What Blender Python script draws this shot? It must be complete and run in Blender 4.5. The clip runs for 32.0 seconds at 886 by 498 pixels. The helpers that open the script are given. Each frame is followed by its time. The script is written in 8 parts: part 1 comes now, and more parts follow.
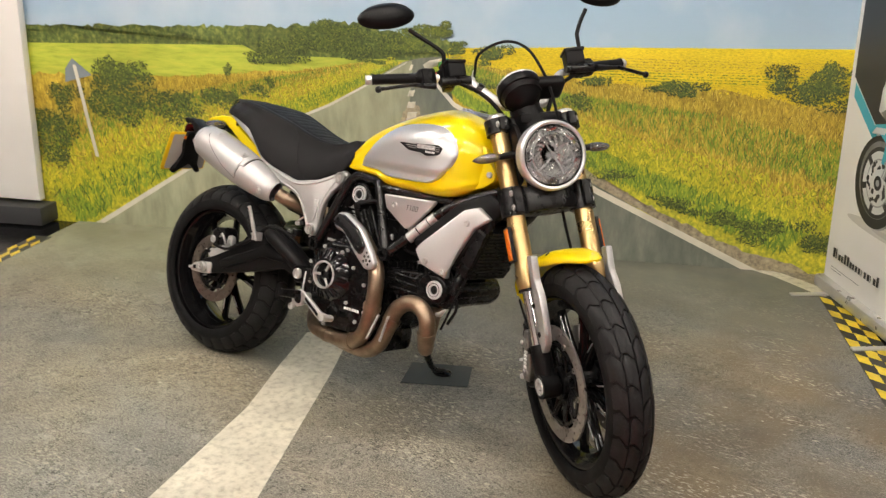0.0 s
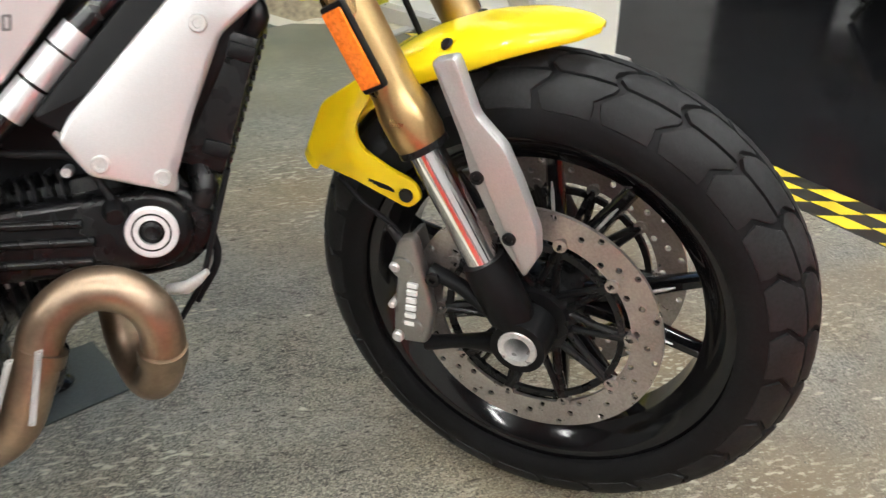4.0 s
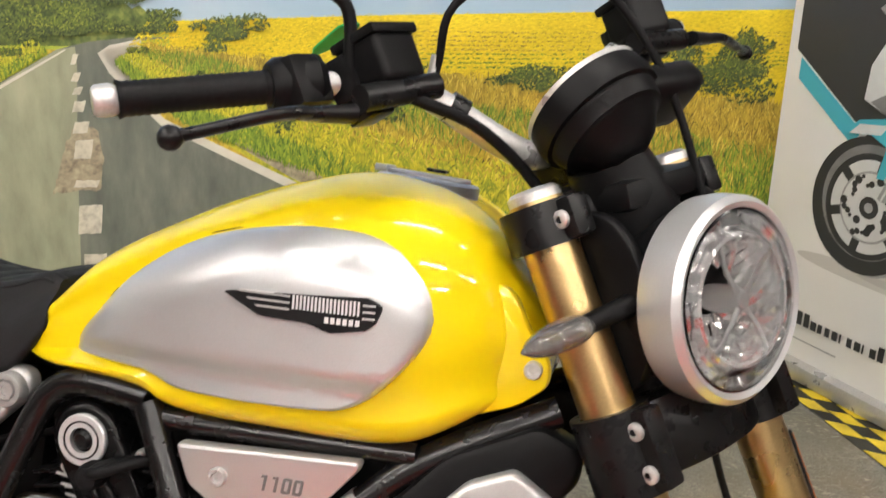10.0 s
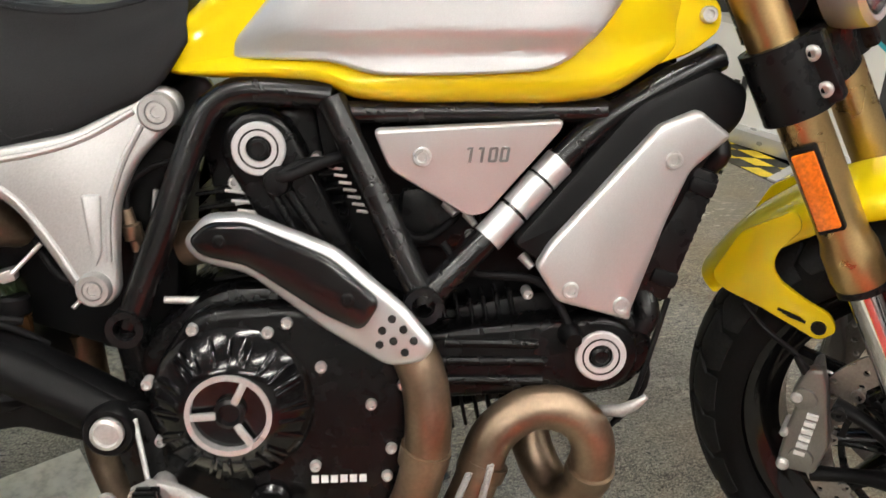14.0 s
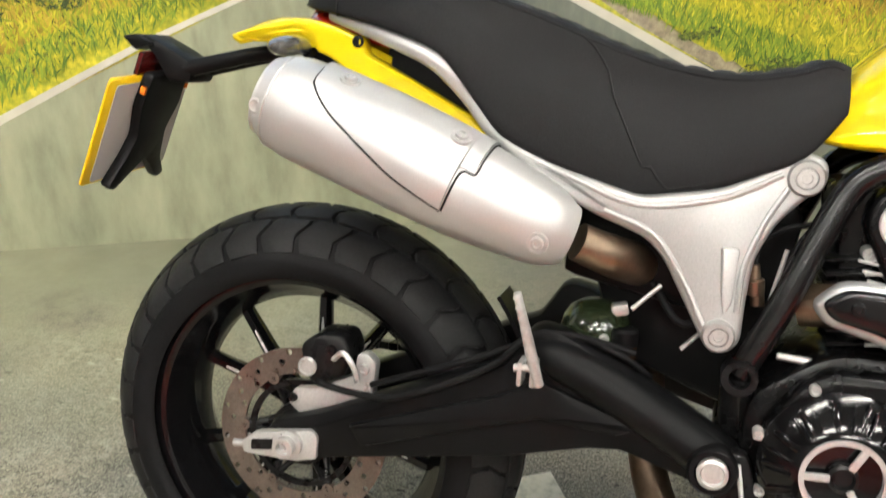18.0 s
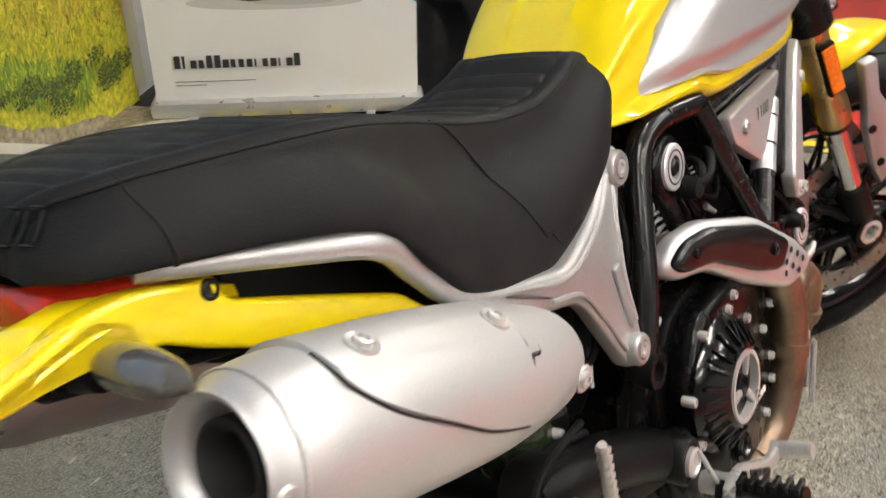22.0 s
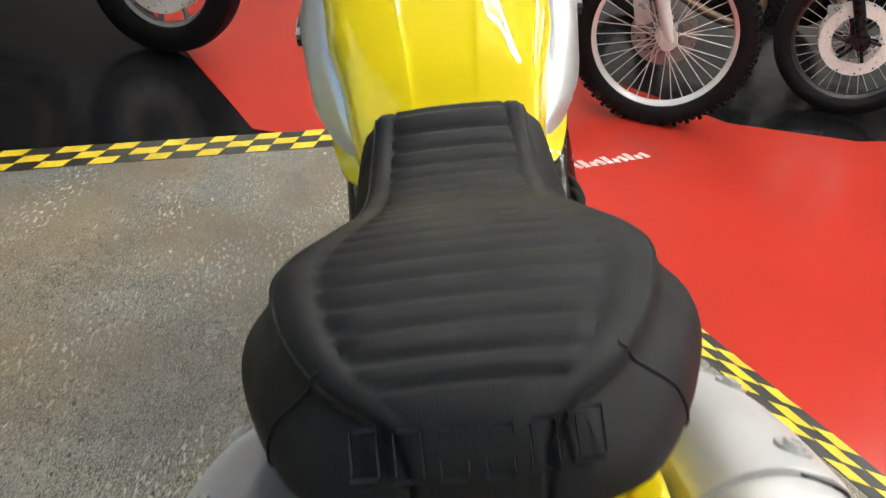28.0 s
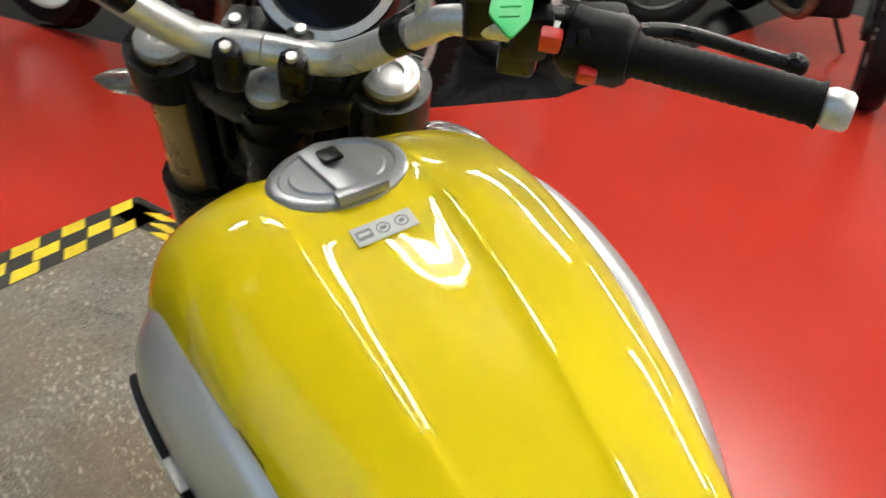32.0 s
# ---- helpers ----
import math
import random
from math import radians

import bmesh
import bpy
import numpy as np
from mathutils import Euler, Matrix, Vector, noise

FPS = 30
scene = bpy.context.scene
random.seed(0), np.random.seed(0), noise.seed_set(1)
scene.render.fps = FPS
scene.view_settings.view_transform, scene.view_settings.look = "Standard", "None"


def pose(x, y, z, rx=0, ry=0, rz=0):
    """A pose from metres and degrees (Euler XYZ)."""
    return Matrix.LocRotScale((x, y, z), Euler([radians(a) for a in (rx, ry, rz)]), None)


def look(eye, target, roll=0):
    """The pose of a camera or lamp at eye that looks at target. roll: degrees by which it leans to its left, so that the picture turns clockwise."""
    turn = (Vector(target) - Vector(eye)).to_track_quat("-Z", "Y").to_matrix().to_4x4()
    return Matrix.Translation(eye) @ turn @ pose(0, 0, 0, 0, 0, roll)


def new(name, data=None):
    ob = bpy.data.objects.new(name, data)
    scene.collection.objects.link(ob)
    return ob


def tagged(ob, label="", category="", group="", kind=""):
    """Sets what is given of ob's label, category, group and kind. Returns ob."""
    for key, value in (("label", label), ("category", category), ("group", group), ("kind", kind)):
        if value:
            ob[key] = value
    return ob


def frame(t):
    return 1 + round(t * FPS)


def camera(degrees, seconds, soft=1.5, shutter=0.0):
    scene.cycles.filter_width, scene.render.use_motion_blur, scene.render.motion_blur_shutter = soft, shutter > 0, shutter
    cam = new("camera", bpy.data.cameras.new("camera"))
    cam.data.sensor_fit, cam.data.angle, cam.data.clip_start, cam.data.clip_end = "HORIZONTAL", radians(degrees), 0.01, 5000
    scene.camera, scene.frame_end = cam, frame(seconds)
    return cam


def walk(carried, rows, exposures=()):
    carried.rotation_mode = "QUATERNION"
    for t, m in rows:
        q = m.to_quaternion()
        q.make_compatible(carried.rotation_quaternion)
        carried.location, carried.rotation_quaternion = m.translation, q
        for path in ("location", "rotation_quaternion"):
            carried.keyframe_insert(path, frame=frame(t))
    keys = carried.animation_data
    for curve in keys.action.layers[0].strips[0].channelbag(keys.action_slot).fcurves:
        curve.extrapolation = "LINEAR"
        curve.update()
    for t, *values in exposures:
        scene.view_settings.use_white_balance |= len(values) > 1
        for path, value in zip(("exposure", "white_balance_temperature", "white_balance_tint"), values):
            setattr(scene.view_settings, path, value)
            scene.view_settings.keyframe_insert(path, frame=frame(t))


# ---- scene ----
# ---- the camera and its walk ----
cam = camera(50.54, 32.0, soft=1.35, shutter=0.4)
PATH = [
    (0, (2.629, -2.076, 1.471), (1.486, -0.558, 0.846), 0.3),
    (0.5, (2.496, -2.003, 1.436), (1.413, -0.455, 0.779), 1.3),
    (1, (2.335, -1.817, 1.381), (1.269, -0.287, 0.659), -0.1),
    (1.5, (2.141, -1.629, 1.346), (1.119, -0.091, 0.577), 0.8),
    (2, (1.838, -1.446, 1.263), (1.073, 0.208, 0.438), 1.8),
    (2.5, (1.651, -1.278, 1.169), (1.015, 0.353, 0.203), 0.0),
    (3, (1.463, -1.113, 1.128), (1.149, 0.564, 0.084), 3.9),
    (3.5, (1.302, -1.018, 1.080), (1.338, 0.674, 0.014), 1.8),
    (5.5, (1.143, -0.766, 0.850), (1.845, 0.834, -0.122), 3.3),
    (6, (1.161, -0.766, 0.886), (1.767, 0.876, -0.082), 2.4),
    (6.5, (1.190, -0.772, 0.951), (1.590, 0.944, 0.005), 2.3),
    (7, (1.218, -0.789, 1.013), (1.363, 0.990, 0.111), 3.3),
    (7.5, (1.204, -0.781, 1.067), (1.240, 1.029, 0.216), 4.5),
    (8, (1.177, -0.703, 1.136), (1.214, 1.105, 0.281), 4.4),
    (8.5, (1.236, -0.699, 1.202), (1.069, 1.146, 0.449), 2.7),
    (9, (1.283, -0.725, 1.235), (0.951, 1.156, 0.644), 2.2),
    (9.5, (1.286, -0.725, 1.246), (0.894, 1.154, 0.681), 1.8),
    (10, (1.267, -0.724, 1.227), (0.844, 1.123, 0.587), 1.4),
    (10.5, (1.221, -0.706, 1.208), (0.781, 1.112, 0.500), 1.2),
    (11, (1.101, -0.633, 1.179), (0.774, 1.175, 0.391), 1.4),
    (11.5, (0.985, -0.579, 1.153), (0.858, 1.231, 0.311), 1.5),
    (12, (0.940, -0.566, 1.146), (0.896, 1.243, 0.295), 1.3),
    (12.5, (0.925, -0.638, 1.161), (0.925, 1.173, 0.312), 1.0),
    (13, (0.905, -0.756, 1.159), (0.929, 1.050, 0.300), 0.3),
    (13.5, (0.877, -0.822, 1.121), (0.992, 0.941, 0.184), 0.5),
    (15.5, (0.683, -0.952, 1.063), (0.629, 0.792, 0.085), 1.5),
    (16, (0.593, -0.972, 1.070), (0.417, 0.764, 0.093), 2.2),
    (16.5, (0.553, -0.990, 1.062), (0.161, 0.707, 0.080), 1.3),
    (17, (0.510, -0.998, 1.065), (0.017, 0.672, 0.082), 0.5),
    (17.5, (0.500, -0.983, 1.084), (-0.012, 0.704, 0.139), -0.0),
    (18, (0.498, -0.954, 1.116), (-0.009, 0.777, 0.252), -0.3),
    (18.5, (0.476, -0.927, 1.128), (-0.021, 0.864, 0.389), 0.6),
    (19, (0.417, -0.881, 1.148), (-0.082, 0.933, 0.469), 1.0),
    (19.5, (0.368, -0.773, 1.169), (-0.168, 1.036, 0.503), 0.4),
    (20, (0.263, -0.700, 1.172), (-0.145, 1.105, 0.413), 2.3),
    (20.5, (0.096, -0.619, 1.173), (0.077, 1.200, 0.342), 3.0),
    (21, (-0.042, -0.486, 1.178), (0.625, 1.183, 0.302), 2.9),
    (21.5, (-0.113, -0.360, 1.160), (1.066, 0.930, 0.189), 3.0),
    (22, (-0.246, -0.313, 1.176), (1.172, 0.681, 0.175), -0.2),
    (22.5, (-0.408, -0.370, 1.206), (0.986, 0.583, 0.231), -2.4),
    (23, (-0.501, -0.366, 1.204), (0.881, 0.501, 0.136), -0.5),
    (23.5, (-0.581, -0.299, 1.168), (0.800, 0.414, -0.011), 0.5),
    (24, (-0.654, -0.217, 1.148), (0.705, 0.414, -0.101), 1.7),
    (24.5, (-0.680, -0.141, 1.143), (0.675, 0.485, -0.113), 2.8),
    (25, (-0.654, -0.055, 1.153), (0.778, 0.546, -0.060), 5.5),
    (25.5, (-0.558, 0.002, 1.171), (0.904, 0.514, -0.013), 6.4),
    (27.5, (-0.454, 0.281, 1.173), (1.283, 0.090, 0.201), 11.3),
    (28, (-0.329, 0.279, 1.184), (1.424, 0.098, 0.239), 9.3),
    (28.5, (-0.190, 0.295, 1.188), (1.565, 0.060, 0.259), 9.5),
    (29, (-0.043, 0.378, 1.217), (1.647, -0.141, 0.281), 9.7),
    (29.5, (0.058, 0.391, 1.229), (1.724, -0.169, 0.274), 8.6),
    (30, (0.154, 0.338, 1.242), (1.840, -0.026, 0.229), 9.3),
    (30.5, (0.188, 0.316, 1.249), (1.872, 0.045, 0.205), 12.9),
    (31, (0.233, 0.347, 1.264), (1.904, -0.020, 0.228), 13.8),
    (31.5, (0.336, 0.452, 1.281), (1.923, -0.205, 0.255), 10.0),
    (32, (0.441, 0.505, 1.292), (1.896, -0.426, 0.284), 7.5),
]
EXPOSURES = [
    (0, -0.3, 6900, 12), (1.5, -0.32, 6600, 11), (2, -0.28, 6500, 10), (3, 0.02, 6300, 8), (4.5, 0.3, 6000, 6), (6, 0.55, 5800, 4), (7, 0.18, 5700, 4), (8, -0.1, 6100, 7),
    (9.5, -0.17, 6600, 12), (11, -0.36, 6600, 12), (12, -0.36, 6600, 12), (13.5, -0.25, 6500, 10), (15.5, 0.0, 6400, 5), (17, 0.15, 6400, 5), (18, 0.1, 6500, 7),
    (19, -0.3, 6500, 9), (20.5, -0.47, 6500, 10), (22, -0.2, 6500, 10), (23, 0.0, 6500, 10), (24.5, 0.0, 6600, 11), (25.5, 0.12, 6500, 9),
    (28, -0.05, 6300, 6), (30, -0.27, 6300, 4), (32, -0.33, 6500, 6),
]
walk(cam, [(t, look(eye, target, roll)) for t, eye, target, roll in PATH], EXPOSURES)

# ---- world and light ----
# weak even glow from all sides, added as fill beside the tubes
world = bpy.data.worlds.new("ambient_fill")
world.use_nodes = True
world.node_tree.nodes["Background"].inputs[0].default_value = (1.0, 0.98, 0.95, 1)
world.node_tree.nodes["Background"].inputs[1].default_value = 0.035
scene.world = world

# ---- helpers for building ----


def part(name, bm, material, parent=None, label="", smooth=True, angle=40):
    """Links a bmesh as one mesh object, under a thing or a part."""
    me = bpy.data.meshes.new(name)
    bm.normal_update()
    bm.to_mesh(me)
    bm.free()
    if smooth:
        me.shade_smooth()
        me.set_sharp_from_angle(angle=radians(angle))
    ob = new(name, me)
    for m in material if isinstance(material, (list, tuple)) else [material]:
        me.materials.append(m)
    if parent is not None:
        ob.parent = parent
    if label:
        ob["label"] = label
    return ob


def empty(name, m, label="", category="", group="", kind=""):
    ob = new(name)
    ob.empty_display_size = 0.1
    ob.matrix_world = m
    return tagged(ob, label, category, group, kind)


def add_box(bm, size, loc=(0, 0, 0), rot=(0, 0, 0), bevel=0.0, seg=2):
    m = pose(*loc, *rot) @ Matrix.Diagonal((*size, 1))
    out = bmesh.ops.create_cube(bm, size=1, matrix=m)
    if bevel > 0:
        es = list({e for v in out["verts"] for e in v.link_edges})
        bmesh.ops.bevel(bm, geom=es, offset=bevel, segments=seg, profile=0.6, affect="EDGES")


def box(size, loc=(0, 0, 0), rot=(0, 0, 0), bevel=0.0, seg=2):
    bm = bmesh.new()
    add_box(bm, size, loc, rot, bevel, seg)
    return bm


def add_ring_loft(bm, rings, close=True, cap=True):
    """Joins rings of as many points each into a skin."""
    rows = [[bm.verts.new(p) for p in ring] for ring in rings]
    n = len(rows[0])
    for a, b in zip(rows, rows[1:]):
        for i in range(n if close else n - 1):
            j = (i + 1) % n
            bm.faces.new((a[i], a[j], b[j], b[i]))
    if cap and close:
        bm.faces.new(rows[0][::-1])
        bm.faces.new(rows[-1])
    return rows


def fixed(bm):
    bmesh.ops.recalc_face_normals(bm, faces=bm.faces)
    return bm


def spline(pts, n):
    """Points along a smooth line through pts (Catmull-Rom), n a stretch."""
    p = [Vector(q) for q in pts]
    p = [p[0] * 2 - p[1]] + p + [p[-1] * 2 - p[-2]]
    out = []
    for i in range(1, len(p) - 2):
        a, b, c, d = p[i - 1 : i + 3]
        for k in range(n):
            t = k / n
            out.append(0.5 * (2 * b + (c - a) * t + (2 * a - 5 * b + 4 * c - d) * t * t + (3 * b - a - 3 * c + d) * t**3))
    out.append(p[-2].copy())
    return out


def add_tube(bm, pts, r, seg=12, smooth=0, cap=True, flat=1.0):
    """A round bar along pts; r: one radius, or one for each point."""
    rs = list(r) if isinstance(r, (list, tuple)) else [r] * len(pts)
    line = [Vector(q) for q in pts]
    if smooth:
        rr = spline([(x, 0, 0) for x in rs], smooth)
        line, rs = spline(pts, smooth), [max(1e-4, q.x) for q in rr]
    rings, up = [], None
    for i, q in enumerate(line):
        d = (line[min(i + 1, len(line) - 1)] - line[max(i - 1, 0)]).normalized()
        if up is None:
            up = Vector((0, 0, 1)) if abs(d.z) < 0.9 else Vector((1, 0, 0))
        side = d.cross(up).normalized()
        up = side.cross(d).normalized()
        rings.append([q + (side * math.cos(a) + up * math.sin(a) * flat) * rs[i] for a in (2 * math.pi * k / seg for k in range(seg))])
    add_ring_loft(bm, rings, True, cap)


def tube(pts, r, seg=12, smooth=0, cap=True, flat=1.0):
    bm = bmesh.new()
    add_tube(bm, pts, r, seg, smooth, cap, flat)
    return fixed(bm)


def add_lathe(bm, profile, m, seg=48, close=False):
    """Turns (radius, height) pairs round the local z axis of m; close: the profile is a loop."""
    rings = []
    for k in range(seg):
        a = 2 * math.pi * k / seg
        rings.append([m @ Vector((r * math.cos(a), r * math.sin(a), h)) for r, h in profile])
    rows = [[bm.verts.new(p) for p in ring] for ring in rings]
    n = len(profile)
    for k in range(seg):
        a, b = rows[k], rows[(k + 1) % seg]
        for i in range(n if close else n - 1):
            j = (i + 1) % n
            bm.faces.new((a[i], b[i], b[j], a[j]))
    bmesh.ops.remove_doubles(bm, verts=bm.verts, dist=1e-6)


def lathe(profile, m, seg=48, close=False):
    bm = bmesh.new()
    add_lathe(bm, profile, m, seg, close)
    return fixed(bm)


def add_plate(bm, outline, y0, y1, bevel=0.0, axes="xz", m=None, seg=2):
    """A flat outline given thickness. axes: the plane it lies in; y0, y1: its two sides."""
    place = {"xz": lambda a, b, c: (a, c, b), "xy": lambda a, b, c: (a, b, c), "yz": lambda a, b, c: (c, a, b)}[axes]
    m = m or Matrix()
    lo = [bm.verts.new(m @ Vector(place(a, b, y0))) for a, b in outline]
    hi = [bm.verts.new(m @ Vector(place(a, b, y1))) for a, b in outline]
    faces = [bm.faces.new(lo), bm.faces.new(hi[::-1])]
    n = len(outline)
    for i in range(n):
        j = (i + 1) % n
        faces.append(bm.faces.new((lo[j], lo[i], hi[i], hi[j])))
    bmesh.ops.recalc_face_normals(bm, faces=faces)
    if bevel > 0:
        es = list({e for f in faces[:2] for e in f.edges})
        bmesh.ops.bevel(bm, geom=es, offset=bevel, segments=seg, profile=0.5, affect="EDGES")
    bmesh.ops.triangulate(bm, faces=[f for f in bm.faces if len(f.verts) > 4])


def plate(outline, y0, y1, bevel=0.0, axes="xz", m=None, seg=2):
    bm = bmesh.new()
    add_plate(bm, outline, y0, y1, bevel, axes, m, seg)
    return bm


def rounded(pts, r, n=4):
    """An outline with its corners rounded."""
    out = []
    k = len(pts)
    for i in range(k):
        p, a, b = Vector(pts[i]), Vector(pts[i - 1]), Vector(pts[(i + 1) % k])
        d = min(r, 0.45 * (a - p).length, 0.45 * (b - p).length)
        u, v = p + (a - p).normalized() * d, p + (b - p).normalized() * d
        for t in (q / n for q in range(n + 1)):
            w = u * (1 - t) ** 2 + p * 2 * t * (1 - t) + v * t * t
            out.append((w.x, w.y))
    return out


def text_part(name, body, size, m, material, parent=None, depth=0.0006, spacing=1.0, label="", bold=0.0):
    cu = bpy.data.curves.new(name, "FONT")
    cu.body, cu.size, cu.extrude, cu.space_character, cu.offset = body, size, depth, spacing, bold
    cu.align_x, cu.align_y = "CENTER", "CENTER"
    tmp = bpy.data.objects.new(name, cu)
    me = bpy.data.meshes.new_from_object(tmp)
    bpy.data.objects.remove(tmp)
    ob = new(name, me)
    me.materials.append(material)
    if parent is not None:
        ob.parent = parent
    ob.matrix_local = m
    if label:
        ob["label"] = label
    return ob


# ---- materials ----


def material(name, colour, rough=0.5, metal=0.0, coat=0.0, grain=0.0, scale=200.0, bump=0.0, blotch=0.0, blotch_scale=6.0, rough_var=0.0, spec=0.5, transmission=0.0, coat_rough=0.05):
    """A surface with grain (fine) and blotches (coarse) in its colour, and fine relief."""
    m = bpy.data.materials.new(name)
    m.use_nodes = True
    nt = m.node_tree
    b = nt.nodes["Principled BSDF"]
    b.inputs["Base Color"].default_value = (*colour, 1)
    b.inputs["Roughness"].default_value, b.inputs["Metallic"].default_value = rough, metal
    b.inputs["Coat Weight"].default_value, b.inputs["Coat Roughness"].default_value = coat, coat_rough
    b.inputs["Specular IOR Level"].default_value, b.inputs["Transmission Weight"].default_value = spec, transmission
    co = nt.nodes.new("ShaderNodeTexCoord")

    def noisy(s, detail=4):
        n = nt.nodes.new("ShaderNodeTexNoise")
        n.inputs["Scale"].default_value, n.inputs["Detail"].default_value = s, detail
        nt.links.new(co.outputs["Object"], n.inputs["Vector"])
        return n.outputs["Fac"]

    def span(fac, lo, hi):
        n = nt.nodes.new("ShaderNodeMapRange")
        n.inputs["From Min"].default_value, n.inputs["From Max"].default_value = 0.3, 0.7
        n.inputs["To Min"].default_value, n.inputs["To Max"].default_value = lo, hi
        nt.links.new(fac, n.inputs["Value"])
        return n.outputs["Result"]

    last = None
    for amount, s in ((grain, scale), (blotch, blotch_scale)):
        if amount:
            mul = nt.nodes.new("ShaderNodeMix")
            mul.data_type, mul.blend_type = "RGBA", "MULTIPLY"
            mul.inputs["Factor"].default_value = 1.0
            if last is None:
                mul.inputs["A"].default_value = (*colour, 1)
            else:
                nt.links.new(last, mul.inputs["A"])
            nt.links.new(span(noisy(s), 1 - amount, 1 + amount), mul.inputs["B"])
            last = mul.outputs["Result"]
    if last is not None:
        nt.links.new(last, b.inputs["Base Color"])
    if rough_var:
        nt.links.new(span(noisy(blotch_scale * 3), max(0.02, rough - rough_var), min(1, rough + rough_var)), b.inputs["Roughness"])
    if bump:
        n = nt.nodes.new("ShaderNodeBump")
        n.inputs["Strength"].default_value, n.inputs["Distance"].default_value = bump, 0.002
        nt.links.new(noisy(scale), n.inputs["Height"])
        nt.links.new(n.outputs["Normal"], b.inputs["Normal"])
    return m


# ---- the room: floor, walls, ceiling, lamps ----
WALL = pose(-1.824, 0.721, 0, 0, 0, 24.7)  # local x along the picture wall, -y into the room


def wpt(u, v, z=0.0):
    """A place by its way along the picture wall (u), out from it (v) and up (z)."""
    return WALL @ Vector((u, -v, z))


def slab(name, pts, z0, z1, mat, parent=None):
    bm = bmesh.new()
    add_plate(bm, [(p[0], p[1]) for p in pts], z0, z1, 0, "xy")
    return part(name, bm, mat, parent, smooth=False)


def ramp_material(name, stops, scale, rough=0.6, stretch=(1, 1, 1), detail=6, bump=0.0, second=0.0, second_scale=2.0, coat=0.0, distortion=0.0):
    """A print or paint whose colours run along a noise; second: how far a coarse noise shades it."""
    m = bpy.data.materials.new(name)
    m.use_nodes = True
    nt = m.node_tree
    b = nt.nodes["Principled BSDF"]
    b.inputs["Roughness"].default_value, b.inputs["Coat Weight"].default_value = rough, coat
    co, mp, n = nt.nodes.new("ShaderNodeTexCoord"), nt.nodes.new("ShaderNodeMapping"), nt.nodes.new("ShaderNodeTexNoise")
    mp.inputs["Scale"].default_value = stretch
    n.inputs["Scale"].default_value, n.inputs["Detail"].default_value, n.inputs["Roughness"].default_value = scale, detail, 0.62
    n.inputs["Distortion"].default_value = distortion
    nt.links.new(co.outputs["Object"], mp.inputs["Vector"])
    nt.links.new(mp.outputs["Vector"], n.inputs["Vector"])
    r = nt.nodes.new("ShaderNodeValToRGB")
    while len(r.color_ramp.elements) < len(stops):
        r.color_ramp.elements.new(0.5)
    for e, (p, c) in zip(r.color_ramp.elements, stops):
        e.position, e.color = p, (*c, 1)
    nt.links.new(n.outputs["Fac"], r.inputs["Fac"])
    out = r.outputs["Color"]
    if second:
        n2, mr, mx = nt.nodes.new("ShaderNodeTexNoise"), nt.nodes.new("ShaderNodeMapRange"), nt.nodes.new("ShaderNodeMix")
        n2.inputs["Scale"].default_value, n2.inputs["Detail"].default_value = second_scale, 3
        nt.links.new(mp.outputs["Vector"], n2.inputs["Vector"])
        mr.inputs["From Min"].default_value, mr.inputs["From Max"].default_value = 0.32, 0.68
        mr.inputs["To Min"].default_value, mr.inputs["To Max"].default_value = 1 - second, 1 + second
        nt.links.new(n2.outputs["Fac"], mr.inputs["Value"])
        mx.data_type, mx.blend_type = "RGBA", "MULTIPLY"
        mx.inputs["Factor"].default_value = 1
        nt.links.new(out, mx.inputs["A"])
        nt.links.new(mr.outputs["Result"], mx.inputs["B"])
        out = mx.outputs["Result"]
    nt.links.new(out, b.inputs["Base Color"])
    if bump:
        bp = nt.nodes.new("ShaderNodeBump")
        bp.inputs["Strength"].default_value, bp.inputs["Distance"].default_value = bump, 0.002
        nt.links.new(n.outputs["Fac"], bp.inputs["Height"])
        nt.links.new(bp.outputs["Normal"], b.inputs["Normal"])
    return m


LINE_PRINT = ramp_material("road_line_print", [(0.3, (0.4, 0.37, 0.29)), (0.5, (0.62, 0.58, 0.47)), (0.8, (0.75, 0.71, 0.6))], 40, 0.4, second=0.12, second_scale=6)
RED = material("red_floor_paint", (0.42, 0.03, 0.018), 0.24, grain=0.04, scale=300, blotch=0.08, blotch_scale=1.2, spec=0.4)
BLACK_FLOOR = material("black_floor_paint", (0.008, 0.008, 0.009), 0.16, blotch=0.3, blotch_scale=3, rough_var=0.06, spec=0.12)
WHITE_WALL = material("white_wall_paint", (0.6, 0.6, 0.58), 0.7, blotch=0.05, blotch_scale=2)
DARK_WALL = material("dark_wall_panel", (0.03, 0.03, 0.033), 0.6, blotch=0.2)
CEIL = material("dark_ceiling", (0.16, 0.16, 0.16), 0.85, grain=0.06, scale=90, blotch=0.05)
TAPE_Y = material("yellow_tape", (0.75, 0.56, 0.03), 0.35, blotch=0.18, blotch_scale=14, grain=0.06)
TAPE_K = material("black_tape", (0.02, 0.02, 0.018), 0.4, blotch=0.3, blotch_scale=14)



